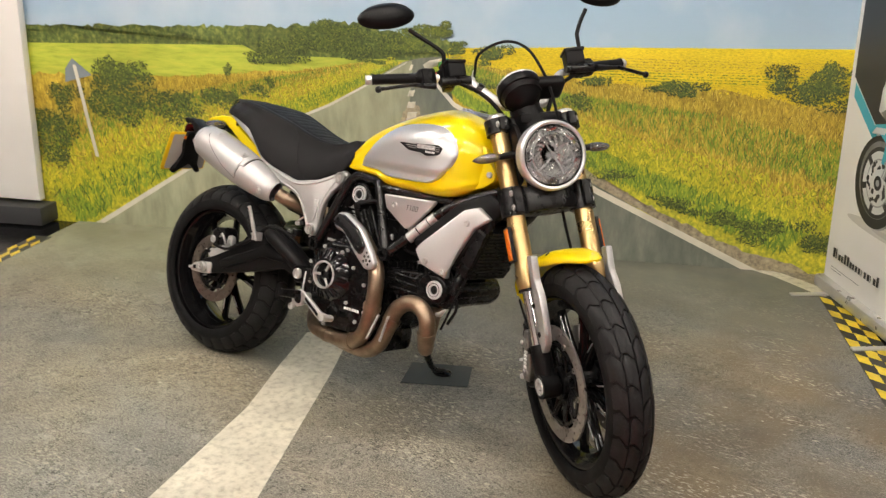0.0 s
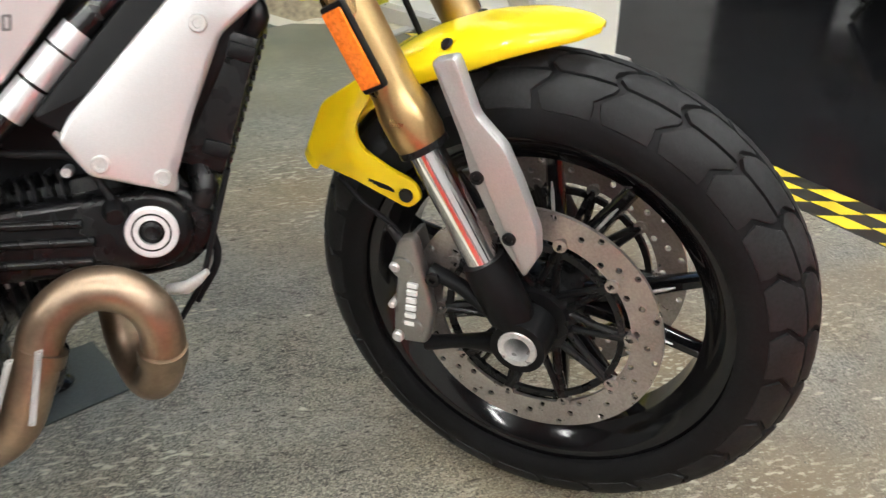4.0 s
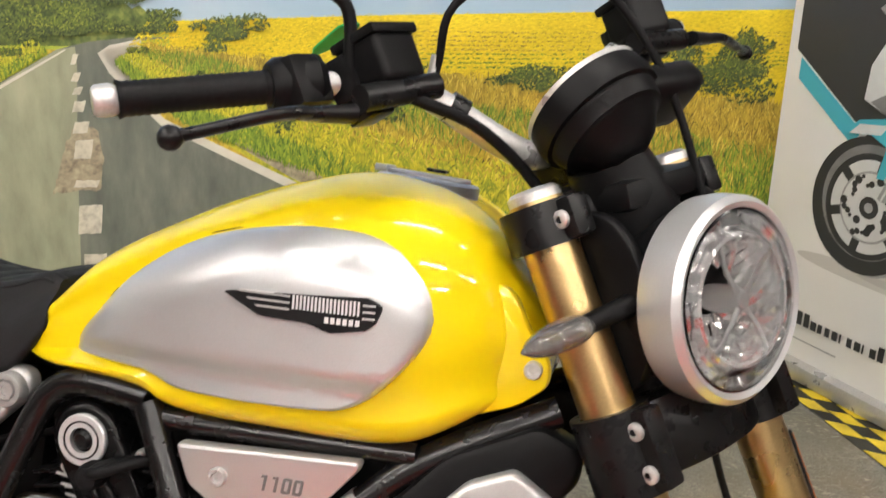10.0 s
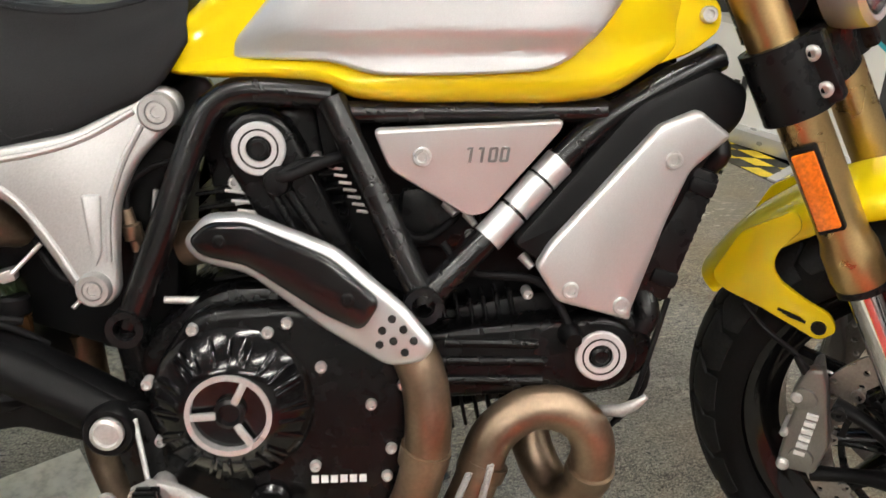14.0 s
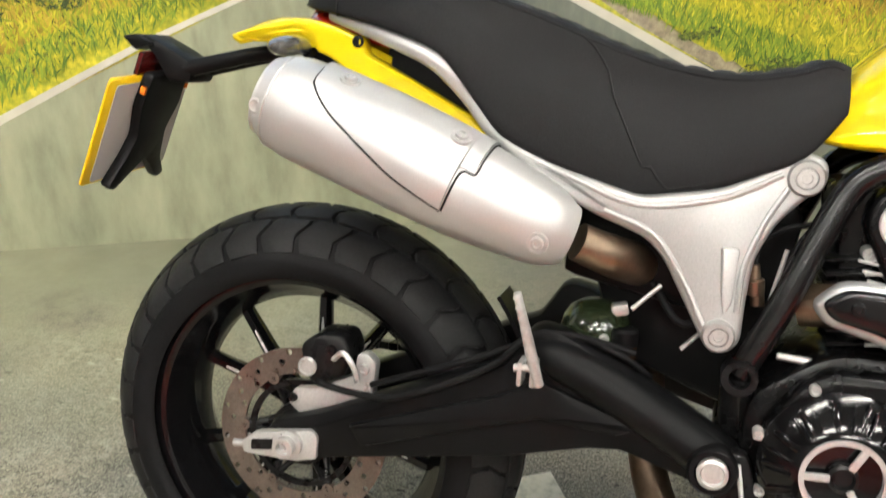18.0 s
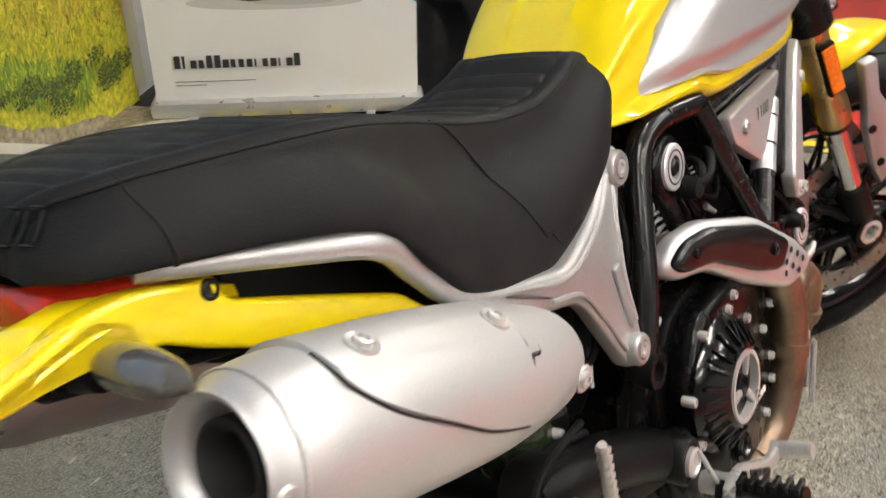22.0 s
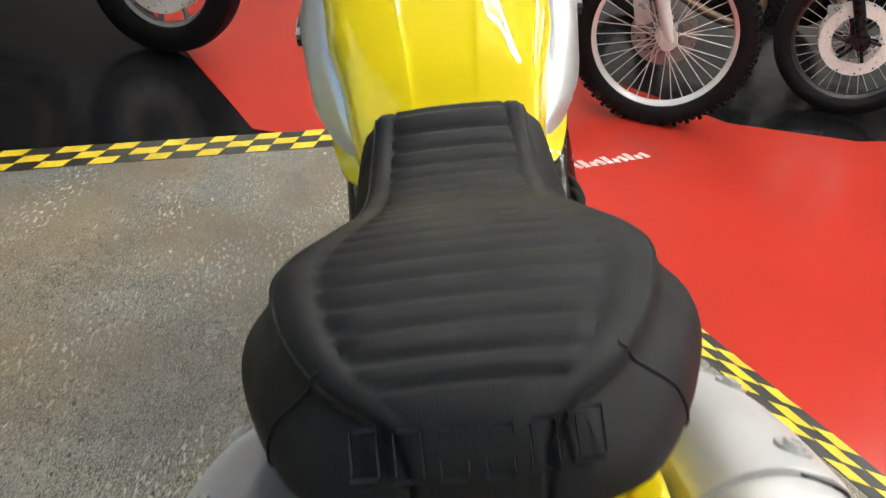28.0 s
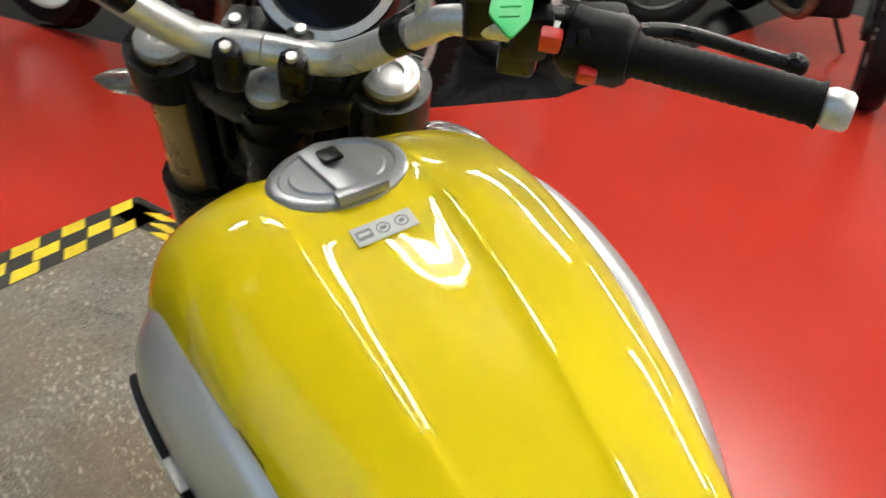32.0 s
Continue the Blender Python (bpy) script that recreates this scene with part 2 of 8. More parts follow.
def asphalt_print():
    """The printed road: smooth and greenish by the wall, gritty towards the room, paler on one lane."""
    m = bpy.data.materials.new("asphalt_floor_print")
    m.use_nodes = True
    nt = m.node_tree
    b = nt.nodes["Principled BSDF"]
    b.inputs["Specular IOR Level"].default_value = 0.35

    def node(kind, **kw):
        n = nt.nodes.new("ShaderNode" + kind)
        for k, v in kw.items():
            n.inputs[k.replace("_", " ")].default_value = v
        return n

    def noise_at(scale, detail, lo, hi, rough=0.6):
        n, r = node("TexNoise", Scale=scale, Detail=detail, Roughness=rough), node("MapRange", From_Min=lo, From_Max=hi)
        nt.links.new(co.outputs["Object"], n.inputs["Vector"])
        nt.links.new(n.outputs["Fac"], r.inputs["Value"])
        return r.outputs["Result"]

    def mix(f, a, c):
        n = nt.nodes.new("ShaderNodeMix")
        n.data_type = "RGBA"
        for sock, val in (("Factor", f), ("A", a), ("B", c)):
            if isinstance(val, tuple):
                n.inputs[sock].default_value = (*val, 1)
            elif isinstance(val, float):
                n.inputs[sock].default_value = val
            else:
                nt.links.new(val, n.inputs[sock])
        return n.outputs["Result"]

    def along(vec, lo, hi):
        d, r = nt.nodes.new("ShaderNodeVectorMath"), node("MapRange", From_Min=lo, From_Max=hi)
        d.operation = "DOT_PRODUCT"
        d.inputs[1].default_value = vec
        nt.links.new(co.outputs["Object"], d.inputs[0])
        nt.links.new(d.outputs["Value"], r.inputs["Value"])
        return r.outputs["Result"]

    co = nt.nodes.new("ShaderNodeTexCoord")
    turned = node("Mapping", Rotation=(0, 0, radians(-24.7)), Scale=(1, 2.6, 1))
    nt.links.new(co.outputs["Object"], turned.inputs["Vector"])

    def streaks(scale, lo, hi):
        n, r = node("TexNoise", Scale=scale, Detail=3, Roughness=0.5), node("MapRange", From_Min=lo, From_Max=hi)
        nt.links.new(turned.outputs["Vector"], n.inputs["Vector"])
        nt.links.new(n.outputs["Fac"], r.inputs["Value"])
        return r.outputs["Result"]

    grit = mix(noise_at(8, 8, 0.34, 0.66, 0.7), (0.086, 0.08, 0.071), (0.188, 0.178, 0.158))
    cells, cs, cr = node("TexVoronoi", Scale=75.0), nt.nodes.new("ShaderNodeSeparateColor"), node("MapRange", From_Min=0.0, From_Max=1.0, To_Min=0.32, To_Max=1.95)
    nt.links.new(co.outputs["Object"], cells.inputs["Vector"])
    nt.links.new(cells.outputs["Color"], cs.inputs["Color"])
    nt.links.new(cs.outputs["Red"], cr.inputs["Value"])
    stones = nt.nodes.new("ShaderNodeMix")
    stones.data_type, stones.blend_type = "RGBA", "MULTIPLY"
    nt.links.new(noise_at(3, 5, 0.4, 0.65), stones.inputs["Factor"])
    nt.links.new(grit, stones.inputs["A"])
    nt.links.new(cr.outputs["Result"], stones.inputs["B"])
    grit = stones.outputs["Result"]
    grit = mix(noise_at(170, 4, 0.52, 0.7), grit, (0.34, 0.32, 0.27))
    grit = mix(noise_at(230, 2, 0.52, 0.6), grit, (0.29, 0.275, 0.235))
    grit = mix(noise_at(260, 2, 0.44, 0.37), grit, (0.055, 0.05, 0.044))
    grit = mix(streaks(70, 0.41, 0.3), grit, (0.022, 0.02, 0.017))
    grit = mix(streaks(34, 0.37, 0.3), grit, (0.03, 0.027, 0.022))
    patch = nt.nodes.new("ShaderNodeMath")
    patch.operation = "MULTIPLY"
    nt.links.new(noise_at(1.9, 4, 0.4, 0.62), patch.inputs[0])
    nt.links.new(along((0.9085, 0.4179, 0), 1.1, 1.7), patch.inputs[1])
    grit = mix(patch.outputs["Value"], grit, (0.15, 0.118, 0.08))
    tint = mix(streaks(0.9, 0.35, 0.65), (0.9, 0.95, 1.03), (1.09, 1.02, 0.89))
    pale = mix(along((0.9085, 0.4179, 0), 0.75, -0.1), (1.0, 1.0, 1.0), (1.3, 1.3, 1.2))
    for k in (tint, pale):
        shade = nt.nodes.new("ShaderNodeMix")
        shade.data_type, shade.blend_type = "RGBA", "MULTIPLY"
        shade.inputs["Factor"].default_value = 1
        nt.links.new(grit, shade.inputs["A"])
        nt.links.new(k, shade.inputs["B"])
        grit = shade.outputs["Result"]

    def both_of(p, q):
        n = nt.nodes.new("ShaderNodeMath")
        n.operation = "MULTIPLY"
        nt.links.new(p, n.inputs[0])
        nt.links.new(q, n.inputs[1])
        return n.outputs["Value"]

    bands = streaks(1.6, 0.48, 0.62)
    grit = mix(both_of(streaks(44, 0.56, 0.64), bands), grit, (0.42, 0.39, 0.31))
    grit = mix(both_of(streaks(20, 0.66, 0.7), noise_at(3.5, 4, 0.45, 0.6)), grit, (0.48, 0.45, 0.36))
    grit = mix(streaks(110, 0.6, 0.7), grit, (0.36, 0.335, 0.275))
    grit = mix(noise_at(26, 2, 0.25, 0.22), grit, (0.02, 0.019, 0.016))
    lane = mix(along((0.9085, 0.4179, 0), 0.35, 0.55), mix(noise_at(5, 5, 0.3, 0.7), (0.24, 0.245, 0.165), (0.33, 0.33, 0.23)), mix(noise_at(6, 5, 0.3, 0.7), (0.13, 0.135, 0.11), (0.2, 0.2, 0.16)))
    lane = mix(noise_at(2.5, 4, 0.58, 0.7), lane, (0.16, 0.155, 0.12))
    far = along((0.4179, -0.9085, 0), -1.25, -0.35)
    out = mix(far, lane, grit)
    big = mix(noise_at(1.3, 4, 0.35, 0.65), (0.78, 0.78, 0.78), (1.18, 1.17, 1.13))
    mul = nt.nodes.new("ShaderNodeMix")
    mul.data_type, mul.blend_type = "RGBA", "MULTIPLY"
    mul.inputs["Factor"].default_value = 1
    nt.links.new(out, mul.inputs["A"])
    nt.links.new(big, mul.inputs["B"])
    nt.links.new(mul.outputs["Result"], b.inputs["Base Color"])
    r = node("MapRange", To_Min=0.5, To_Max=0.72)
    nt.links.new(noise_at(3, 4, 0.3, 0.7), r.inputs["Value"])
    nt.links.new(r.outputs["Result"], b.inputs["Roughness"])
    return m


ASPHALT = asphalt_print()
# the floor is one sheet; the painted fields and the printed stage lie on it
floor = slab("floor", [(-7, -7), (9, -7), (9, 9), (-7, 9)], -0.06, -0.008, BLACK_FLOOR)
tagged(floor, "glossy black painted concrete showroom floor", "floor", kind="structure")
red = slab("floor_paint", [(2.55, 0.66), (3.19, 0.995), (4.6, 1.73), (5.6, 1.2), (3.75, -0.55), (3.22, -1.15), (3.2, -1.7), (4.1, -4.2), (0.5, -5.5), (-6, -5.5), (-6, -3.9), (1.2, -0.5), (2.5, 0.2)], -0.009, -0.0045, RED)
tagged(red, "glossy red painted showroom floor with scuffs", "floor", kind="structure")
stage = slab("stage_floor", [wpt(u, v) for u, v in ((-0.12, -0.02), (3.78, -0.02), (3.84, 2.53), (-0.12, 2.66))], -0.006, 0.0, ASPHALT)
tagged(stage, "printed grey asphalt floor sheet with pale aggregate", "floor", kind="structure")
tagged(slab("road_line", [(0.15, 0.33), (0.298, 0.425), (0.481, 0.116), (0.60, -0.10), (0.865, -0.583), (1.0, -0.83), (0.66, -0.86), (0.626, -0.767), (0.44, -0.244), (0.28, 0.061)], 0.0, 0.0008, LINE_PRINT, None), "worn cream-white road line printed on the floor", "road line", kind="structure")

MARK = material("worn_white_mark", (0.6, 0.5, 0.47), 0.5, blotch=0.5, blotch_scale=40)
mark = empty("floor_mark", pose(2.65, -0.545, -0.0042, 0, 0, -57), "worn whitish paint scuff on the red floor", "floor mark", kind="structure")
for i in range(11):
    part("scuff", box((0.026, 0.03 + 0.012 * (i % 3), 0.0006), (-0.18 + 0.036 * i, 0.006 * ((i * 7) % 3 - 1), 0.0003), (0, 0, 20 * ((i * 5) % 3 - 1))), MARK, mark)

tagged(slab("road_edge_line", [wpt(u, v) for u, v in ((3.39, -0.01), (3.5, 0.075), (3.6, 0.2), (3.69, 0.317), (3.73, 0.225), (3.62, 0.1), (3.544, 0.025), (3.48, -0.01))], 0.0, 0.0008, LINE_PRINT, None), "cream edge line of the printed road", "road line", kind="structure")
KERB_PRINT = ramp_material("kerb_floor_print", [(0.3, (0.12, 0.1, 0.07)), (0.5, (0.25, 0.21, 0.15)), (0.7, (0.38, 0.33, 0.23))], 45, 0.55)
tagged(slab("verge_print_floor", [wpt(u, v) for u, v in ((3.485, -0.01), (3.55, 0.023), (3.735, 0.222), (3.78, 0.2), (3.78, -0.01))], 0.0, 0.0006, KERB_PRINT, None), "dry verge of the printed road on the floor", "floor print", kind="structure")

# ceiling with tubes
ceiling = slab("ceiling", [(-7, -7), (9, -7), (9, 9), (-7, 9)], 3.1, 3.2, CEIL)
tagged(ceiling, "dark painted concrete ceiling", "ceiling", kind="structure")
# unseen outer walls, assumed: they close the room and bounce the tubes' light
for nm, a, b in (("wall_south", (-7, -7), (9, -7)), ("wall_east", (9, -7), (9, 9)), ("wall_west", (-7, 9), (-7, -7)), ("wall_rear", (9, 9), (-7, 9))):
    d = (Vector((b[0] - a[0], b[1] - a[1]))).normalized()
    n = Vector((-d.y, d.x)) * -0.12
    tagged(slab(nm, [a, b, (b[0] + n.x, b[1] + n.y), (a[0] + n.x, a[1] + n.y)], -0.06, 3.2, WHITE_WALL), "plain white wall out of view, added to close the room", "wall", kind="structure")

TUBE_GLOW = bpy.data.materials.new("tube_glow")
TUBE_GLOW.use_nodes = True
TUBE_GLOW.node_tree.nodes["Principled BSDF"].inputs["Emission Color"].default_value = (1.0, 0.957, 0.89, 1)
TUBE_GLOW.node_tree.nodes["Principled BSDF"].inputs["Emission Strength"].default_value = 105.0
FITTING = material("white_enamel", (0.75, 0.75, 0.74), 0.4)


def ceiling_lamp(x, y, turn, length=1.5):
    lamp = empty("ceiling_light", pose(x, y, 3.0, 0, 0, turn), "white twin-tube fluorescent batten on the ceiling", "ceiling light", "ceiling lights")
    part("housing", box((length + 0.06, 0.2, 0.06), (0, 0, 0.065), bevel=0.01), FITTING, lamp)
    for s in (-1, 1):
        part("tube", tube([(-length / 2, s * 0.06, 0), (length / 2, s * 0.06, 0)], 0.016, 10), TUBE_GLOW, lamp, "lit fluorescent tube")
        for e in (-1, 1):
            part("lamp_holder", box((0.02, 0.03, 0.06), (e * (length / 2 + 0.01), s * 0.06, 0.015), bevel=0.003), FITTING, lamp)
    return lamp


for i, (x, y) in enumerate([(-0.6, -0.9), (1.4, -0.1), (0.3, -2.6), (2.4, -1.9), (3.6, 0.6), (4.6, -1.2), (-2.4, -2.0), (-0.8, -4.2), (1.6, -4.0), (5.4, 1.2), (3.6, -3.6)]):
    ceiling_lamp(x, y, 24.7)

# ---- the picture wall ----
back = slab("wall_north", [wpt(-2.6, -0.12), wpt(6.5, -0.12), wpt(6.5, -0.012), wpt(-2.6, -0.012)], -0.06, 3.15, WHITE_WALL)
tagged(back, "white painted wall behind the printed landscape", "wall", kind="structure")
SKY = bpy.data.materials.new("sky_print")
SKY.use_nodes = True
_nt = SKY.node_tree
_b = _nt.nodes["Principled BSDF"]
_b.inputs["Roughness"].default_value = 0.55
_co, _n, _s = _nt.nodes.new("ShaderNodeTexCoord"), _nt.nodes.new("ShaderNodeTexNoise"), _nt.nodes.new("ShaderNodeSeparateXYZ")
_mr, _mx, _mr2, _mx2 = _nt.nodes.new("ShaderNodeMapRange"), _nt.nodes.new("ShaderNodeMix"), _nt.nodes.new("ShaderNodeMapRange"), _nt.nodes.new("ShaderNodeMix")
_n.inputs["Scale"].default_value, _n.inputs["Detail"].default_value = 2.2, 5
_nt.links.new(_co.outputs["Object"], _n.inputs["Vector"])
_nt.links.new(_co.outputs["Object"], _s.inputs["Vector"])
_mr.inputs["From Min"].default_value, _mr.inputs["From Max"].default_value = 1.0, 2.2
_nt.links.new(_s.outputs["Z"], _mr.inputs["Value"])
_mx.data_type = _mx2.data_type = "RGBA"
_mx.inputs["A"].default_value, _mx.inputs["B"].default_value = (0.36, 0.50, 0.62, 1), (0.16, 0.33, 0.6, 1)
_nt.links.new(_mr.outputs["Result"], _mx.inputs["Factor"])
_mr2.inputs["From Min"].default_value, _mr2.inputs["From Max"].default_value, _mr2.inputs["To Max"].default_value = 0.48, 0.75, 0.55
_nt.links.new(_n.outputs["Fac"], _mr2.inputs["Value"])
_nt.links.new(_mr2.outputs["Result"], _mx2.inputs["Factor"])
_nt.links.new(_mx.outputs["Result"], _mx2.inputs["A"])
_mx2.inputs["B"].default_value = (0.6, 0.66, 0.7, 1)
_nt.links.new(_mx2.outputs["Result"], _b.inputs["Base Color"])

FIELD_Y = ramp_material("rape_field_print", [(0.3, (0.5, 0.39, 0.02)), (0.45, (0.74, 0.56, 0.02)), (0.62, (0.88, 0.69, 0.025))], 60, 0.55, stretch=(1, 1, 4), second=0.1, second_scale=3)
FIELD_G = ramp_material("green_field_print", [(0.3, (0.3, 0.38, 0.04)), (0.5, (0.45, 0.52, 0.06)), (0.7, (0.57, 0.57, 0.075))], 14, 0.55, stretch=(0.6, 1, 4), second=0.15)
MEADOW = ramp_material("meadow_print", [(0.3, (0.22, 0.15, 0.02)), (0.45, (0.44, 0.31, 0.035)), (0.58, (0.6, 0.44, 0.05)), (0.72, (0.74, 0.6, 0.08))], 34, 0.55, stretch=(1.4, 1, 0.8), second=0.22, second_scale=3)
VERGE = ramp_material("verge_print", [(0.3, (0.2, 0.25, 0.02)), (0.45, (0.4, 0.4, 0.03)), (0.56, (0.58, 0.52, 0.035)), (0.7, (0.76, 0.66, 0.05))], 50, 0.55, stretch=(1.2, 1, 1.0), second=0.2, second_scale=4)
TREES = ramp_material("far_trees_print", [(0.3, (0.03, 0.05, 0.015)), (0.5, (0.1, 0.14, 0.03)), (0.7, (0.26, 0.28, 0.06))], 40, 0.55, second=0.25, second_scale=8)
ROAD = ramp_material("road_print", [(0.3, (0.0938, 0.106, 0.0875)), (0.5, (0.144, 0.156, 0.125)), (0.7, (0.213, 0.225, 0.175))], 9, 0.5, stretch=(1.5, 1, 0.5), second=0.15)
ROAD_L = ramp_material("road_lane_print", [(0.3, (0.221, 0.234, 0.156)), (0.5, (0.312, 0.325, 0.215)), (0.7, (0.39, 0.39, 0.26))], 9, 0.5, stretch=(1.5, 1, 0.5), second=0.12)
KERB = ramp_material("dry_earth_print", [(0.3, (0.156, 0.13, 0.091)), (0.5, (0.325, 0.273, 0.182)), (0.7, (0.468, 0.403, 0.26))], 50, 0.55)
EDGE = material("edge_line_print", (0.62, 0.59, 0.5), 0.5, blotch=0.12, blotch_scale=9)


def island_print(name, stops):
    """Print ink that differs from mark to mark."""
    m = bpy.data.materials.new(name)
    m.use_nodes = True
    nt = m.node_tree
    g, r = nt.nodes.new("ShaderNodeNewGeometry"), nt.nodes.new("ShaderNodeValToRGB")
    while len(r.color_ramp.elements) < len(stops):
        r.color_ramp.elements.new(0.5)
    for e, (p, c) in zip(r.color_ramp.elements, stops):
        e.position, e.color = p, (*c, 1)
    nt.links.new(g.outputs["Random Per Island"], r.inputs["Fac"])
    nt.links.new(r.outputs["Color"], nt.nodes["Principled BSDF"].inputs["Base Color"])
    nt.nodes["Principled BSDF"].inputs["Roughness"].default_value = 0.55
    return m


LEAF = island_print("leaf_print", [(0.0, (0.02, 0.035, 0.01)), (0.6, (0.06, 0.09, 0.02)), (1.0, (0.14, 0.17, 0.03))])
LEAF_LIT = island_print("lit_leaf_print", [(0.0, (0.07, 0.11, 0.015)), (0.6, (0.15, 0.19, 0.025)), (1.0, (0.3, 0.32, 0.045))])
BLADE = island_print("gold_grass_print", [(0.0, (0.2, 0.14, 0.02)), (0.4, (0.46, 0.32, 0.035)), (0.75, (0.64, 0.46, 0.06)), (1.0, (0.8, 0.64, 0.12))])
LIME = island_print("lime_grass_print", [(0.0, (0.22, 0.28, 0.02)), (0.4, (0.44, 0.44, 0.028)), (0.8, (0.62, 0.54, 0.03)), (1.0, (0.8, 0.7, 0.06))])
SHADOW = island_print("shaded_grass_print", [(0.0, (0.05, 0.06, 0.01)), (0.5, (0.12, 0.14, 0.02)), (1.0, (0.3, 0.26, 0.04))])
TUFT = island_print("green_tuft_print", [(0.0, (0.07, 0.13, 0.015)), (0.5, (0.18, 0.28, 0.025)), (1.0, (0.36, 0.43, 0.04))])
RAPE = island_print("rape_flower_print", [(0.0, (0.42, 0.38, 0.02)), (0.3, (0.7, 0.53, 0.015)), (1.0, (0.95, 0.76, 0.03))])

mural = empty("wall_mural", WALL.copy(), "printed landscape mural of a country road through yellow fields", "mural", kind="structure")


def printed(name, pts, layer, mat):
    """A flat field of the print; layer: how far it lies over the wall, in steps."""
    bm = bmesh.new()
    y = -0.0008 * layer
    bm.faces.new([bm.verts.new((u, y, z)) for u, z in pts])
    bmesh.ops.triangulate(bm, faces=bm.faces[:])
    for f in bm.faces:
        if f.normal.y > 0:
            f.normal_flip()
    ob = part(name, bm, mat, mural, smooth=False)
    return ob


def rough_edge(pts, step, amp, seed):
    """An outline with a ragged line between its points."""
    rng = random.Random(seed)
    out = []
    for (a, b), (c, d) in zip(pts, pts[1:]):
        k = max(1, int(math.hypot(c - a, d - b) / step))
        for i in range(k):
            t = i / k
            out.append((a + (c - a) * t + rng.uniform(-amp, amp) * 0.4, b + (d - b) * t + rng.uniform(-amp, amp)))
    return out + [pts[-1]]


UL, UR = -0.62, 3.86
printed("sky", [(UL, 0.9), (UR, 0.9), (UR, 3.1), (UL, 3.1)], 1, SKY)
printed("yellow_field", [(1.9, 0.5), (UR, 0.5), (UR, 1.035), (2.6, 1.01), (2.0, 0.99), (1.9, 0.95)], 2, FIELD_Y)
printed("green_field", [(UL, 0.5), (2.0, 0.5), (2.0, 0.99), (1.3, 0.985), (0.9, 0.98), (0.2, 0.975), (UL, 0.955)], 3, FIELD_G)
printed("far_trees", [(UL, 0.95), (0.9, 0.975), (1.0, 0.93), (1.9, 0.925), (2.0, 0.98)] + rough_edge([(2.0, 1.0), (1.85, 1.05), (1.75, 1.03), (1.55, 1.08), (1.35, 1.1), (1.15, 1.07), (1.0, 1.07), (0.5, 1.06), (0.1, 1.05), (UL, 1.03)], 0.02, 0.012, 3), 4, TREES)
printed("meadow_right", [(1.86, 0.5), (2.2, -0.02), (UR, -0.02), (UR, 0.74)] + rough_edge([(3.7, 0.76), (3.2, 0.83), (2.6, 0.85), (2.2, 0.9), (1.92, 0.93)], 0.03, 0.012, 5), 5, MEADOW)
printed("meadow_left", [(UL, -0.02), (0.3, -0.02), (1.5, 0.73), (1.74, 0.915)] + rough_edge([(1.6, 0.915), (1.2, 0.86), (0.8, 0.83), (0.5, 0.8), (UL, 0.8)], 0.03, 0.012, 6), 5, MEADOW)
printed("verge_right", [(1.85, 0.915), (1.95, 0.78), (2.3, 0.55), (2.67, 0.34), (3.387, 0.0), (3.42, -0.02), (UR, -0.02)] + rough_edge([(UR, 0.3), (3.3, 0.42), (2.9, 0.55), (2.4, 0.7), (2.0, 0.85), (1.9, 0.918)], 0.03, 0.012, 7), 6, VERGE)
printed("verge_left", [(UL, -0.02), (0.0, -0.02), (0.02, 0.0), (0.62, 0.37), (1.34, 0.69), (1.74, 0.915)] + rough_edge([(1.6, 0.87), (1.3, 0.77), (0.9, 0.62), (0.55, 0.5), (0.2, 0.4), (UL, 0.2)], 0.03, 0.015, 8), 6, VERGE)
printed("dry_earth", [(1.9, 0.83), (2.3, 0.565), (2.67, 0.36), (3.387, 0.015), (3.45, -0.02), (3.7, -0.02)] + rough_edge([(3.62, 0.03), (3.3, 0.11), (2.9, 0.29), (2.5, 0.49), (2.15, 0.7)], 0.03, 0.01, 9), 7, KERB)
printed("road", [(-0.03, -0.02), (3.42, -0.02), (2.67, 0.333), (2.3, 0.54), (1.97, 0.722), (1.91, 0.79), (1.848, 0.862), (1.822, 0.909), (1.84, 0.922), (1.925, 0.941), (2.04, 0.95), (1.9, 0.948), (1.8, 0.938), (1.72, 0.918), (1.6, 0.85), (1.34, 0.692), (0.62, 0.365), (0.0, 0.0)], 8, ROAD)
printed("road_lane", [(-0.03, -0.02), (1.7, -0.02), (1.745, 0.66), (1.765, 0.87), (1.765, 0.925), (1.72, 0.918), (1.34, 0.692), (0.62, 0.365), (0.0, 0.0)], 9, ROAD_L)


def printed_line(name, pts, w0, w1, layer):
    a, n = [], len(pts)
    for i, p in enumerate(pts):
        q, r = Vector(pts[max(0, i - 1)]), Vector(pts[min(n - 1, i + 1)])
        d = (r - q).normalized()
        a.append((Vector(p), Vector((-d.y, d.x)) * (w0 + (w1 - w0) * i / (n - 1)) / 2))
    printed(name, [tuple(p + k) for p, k in a] + [tuple(p - k) for p, k in a[::-1]], layer, EDGE)


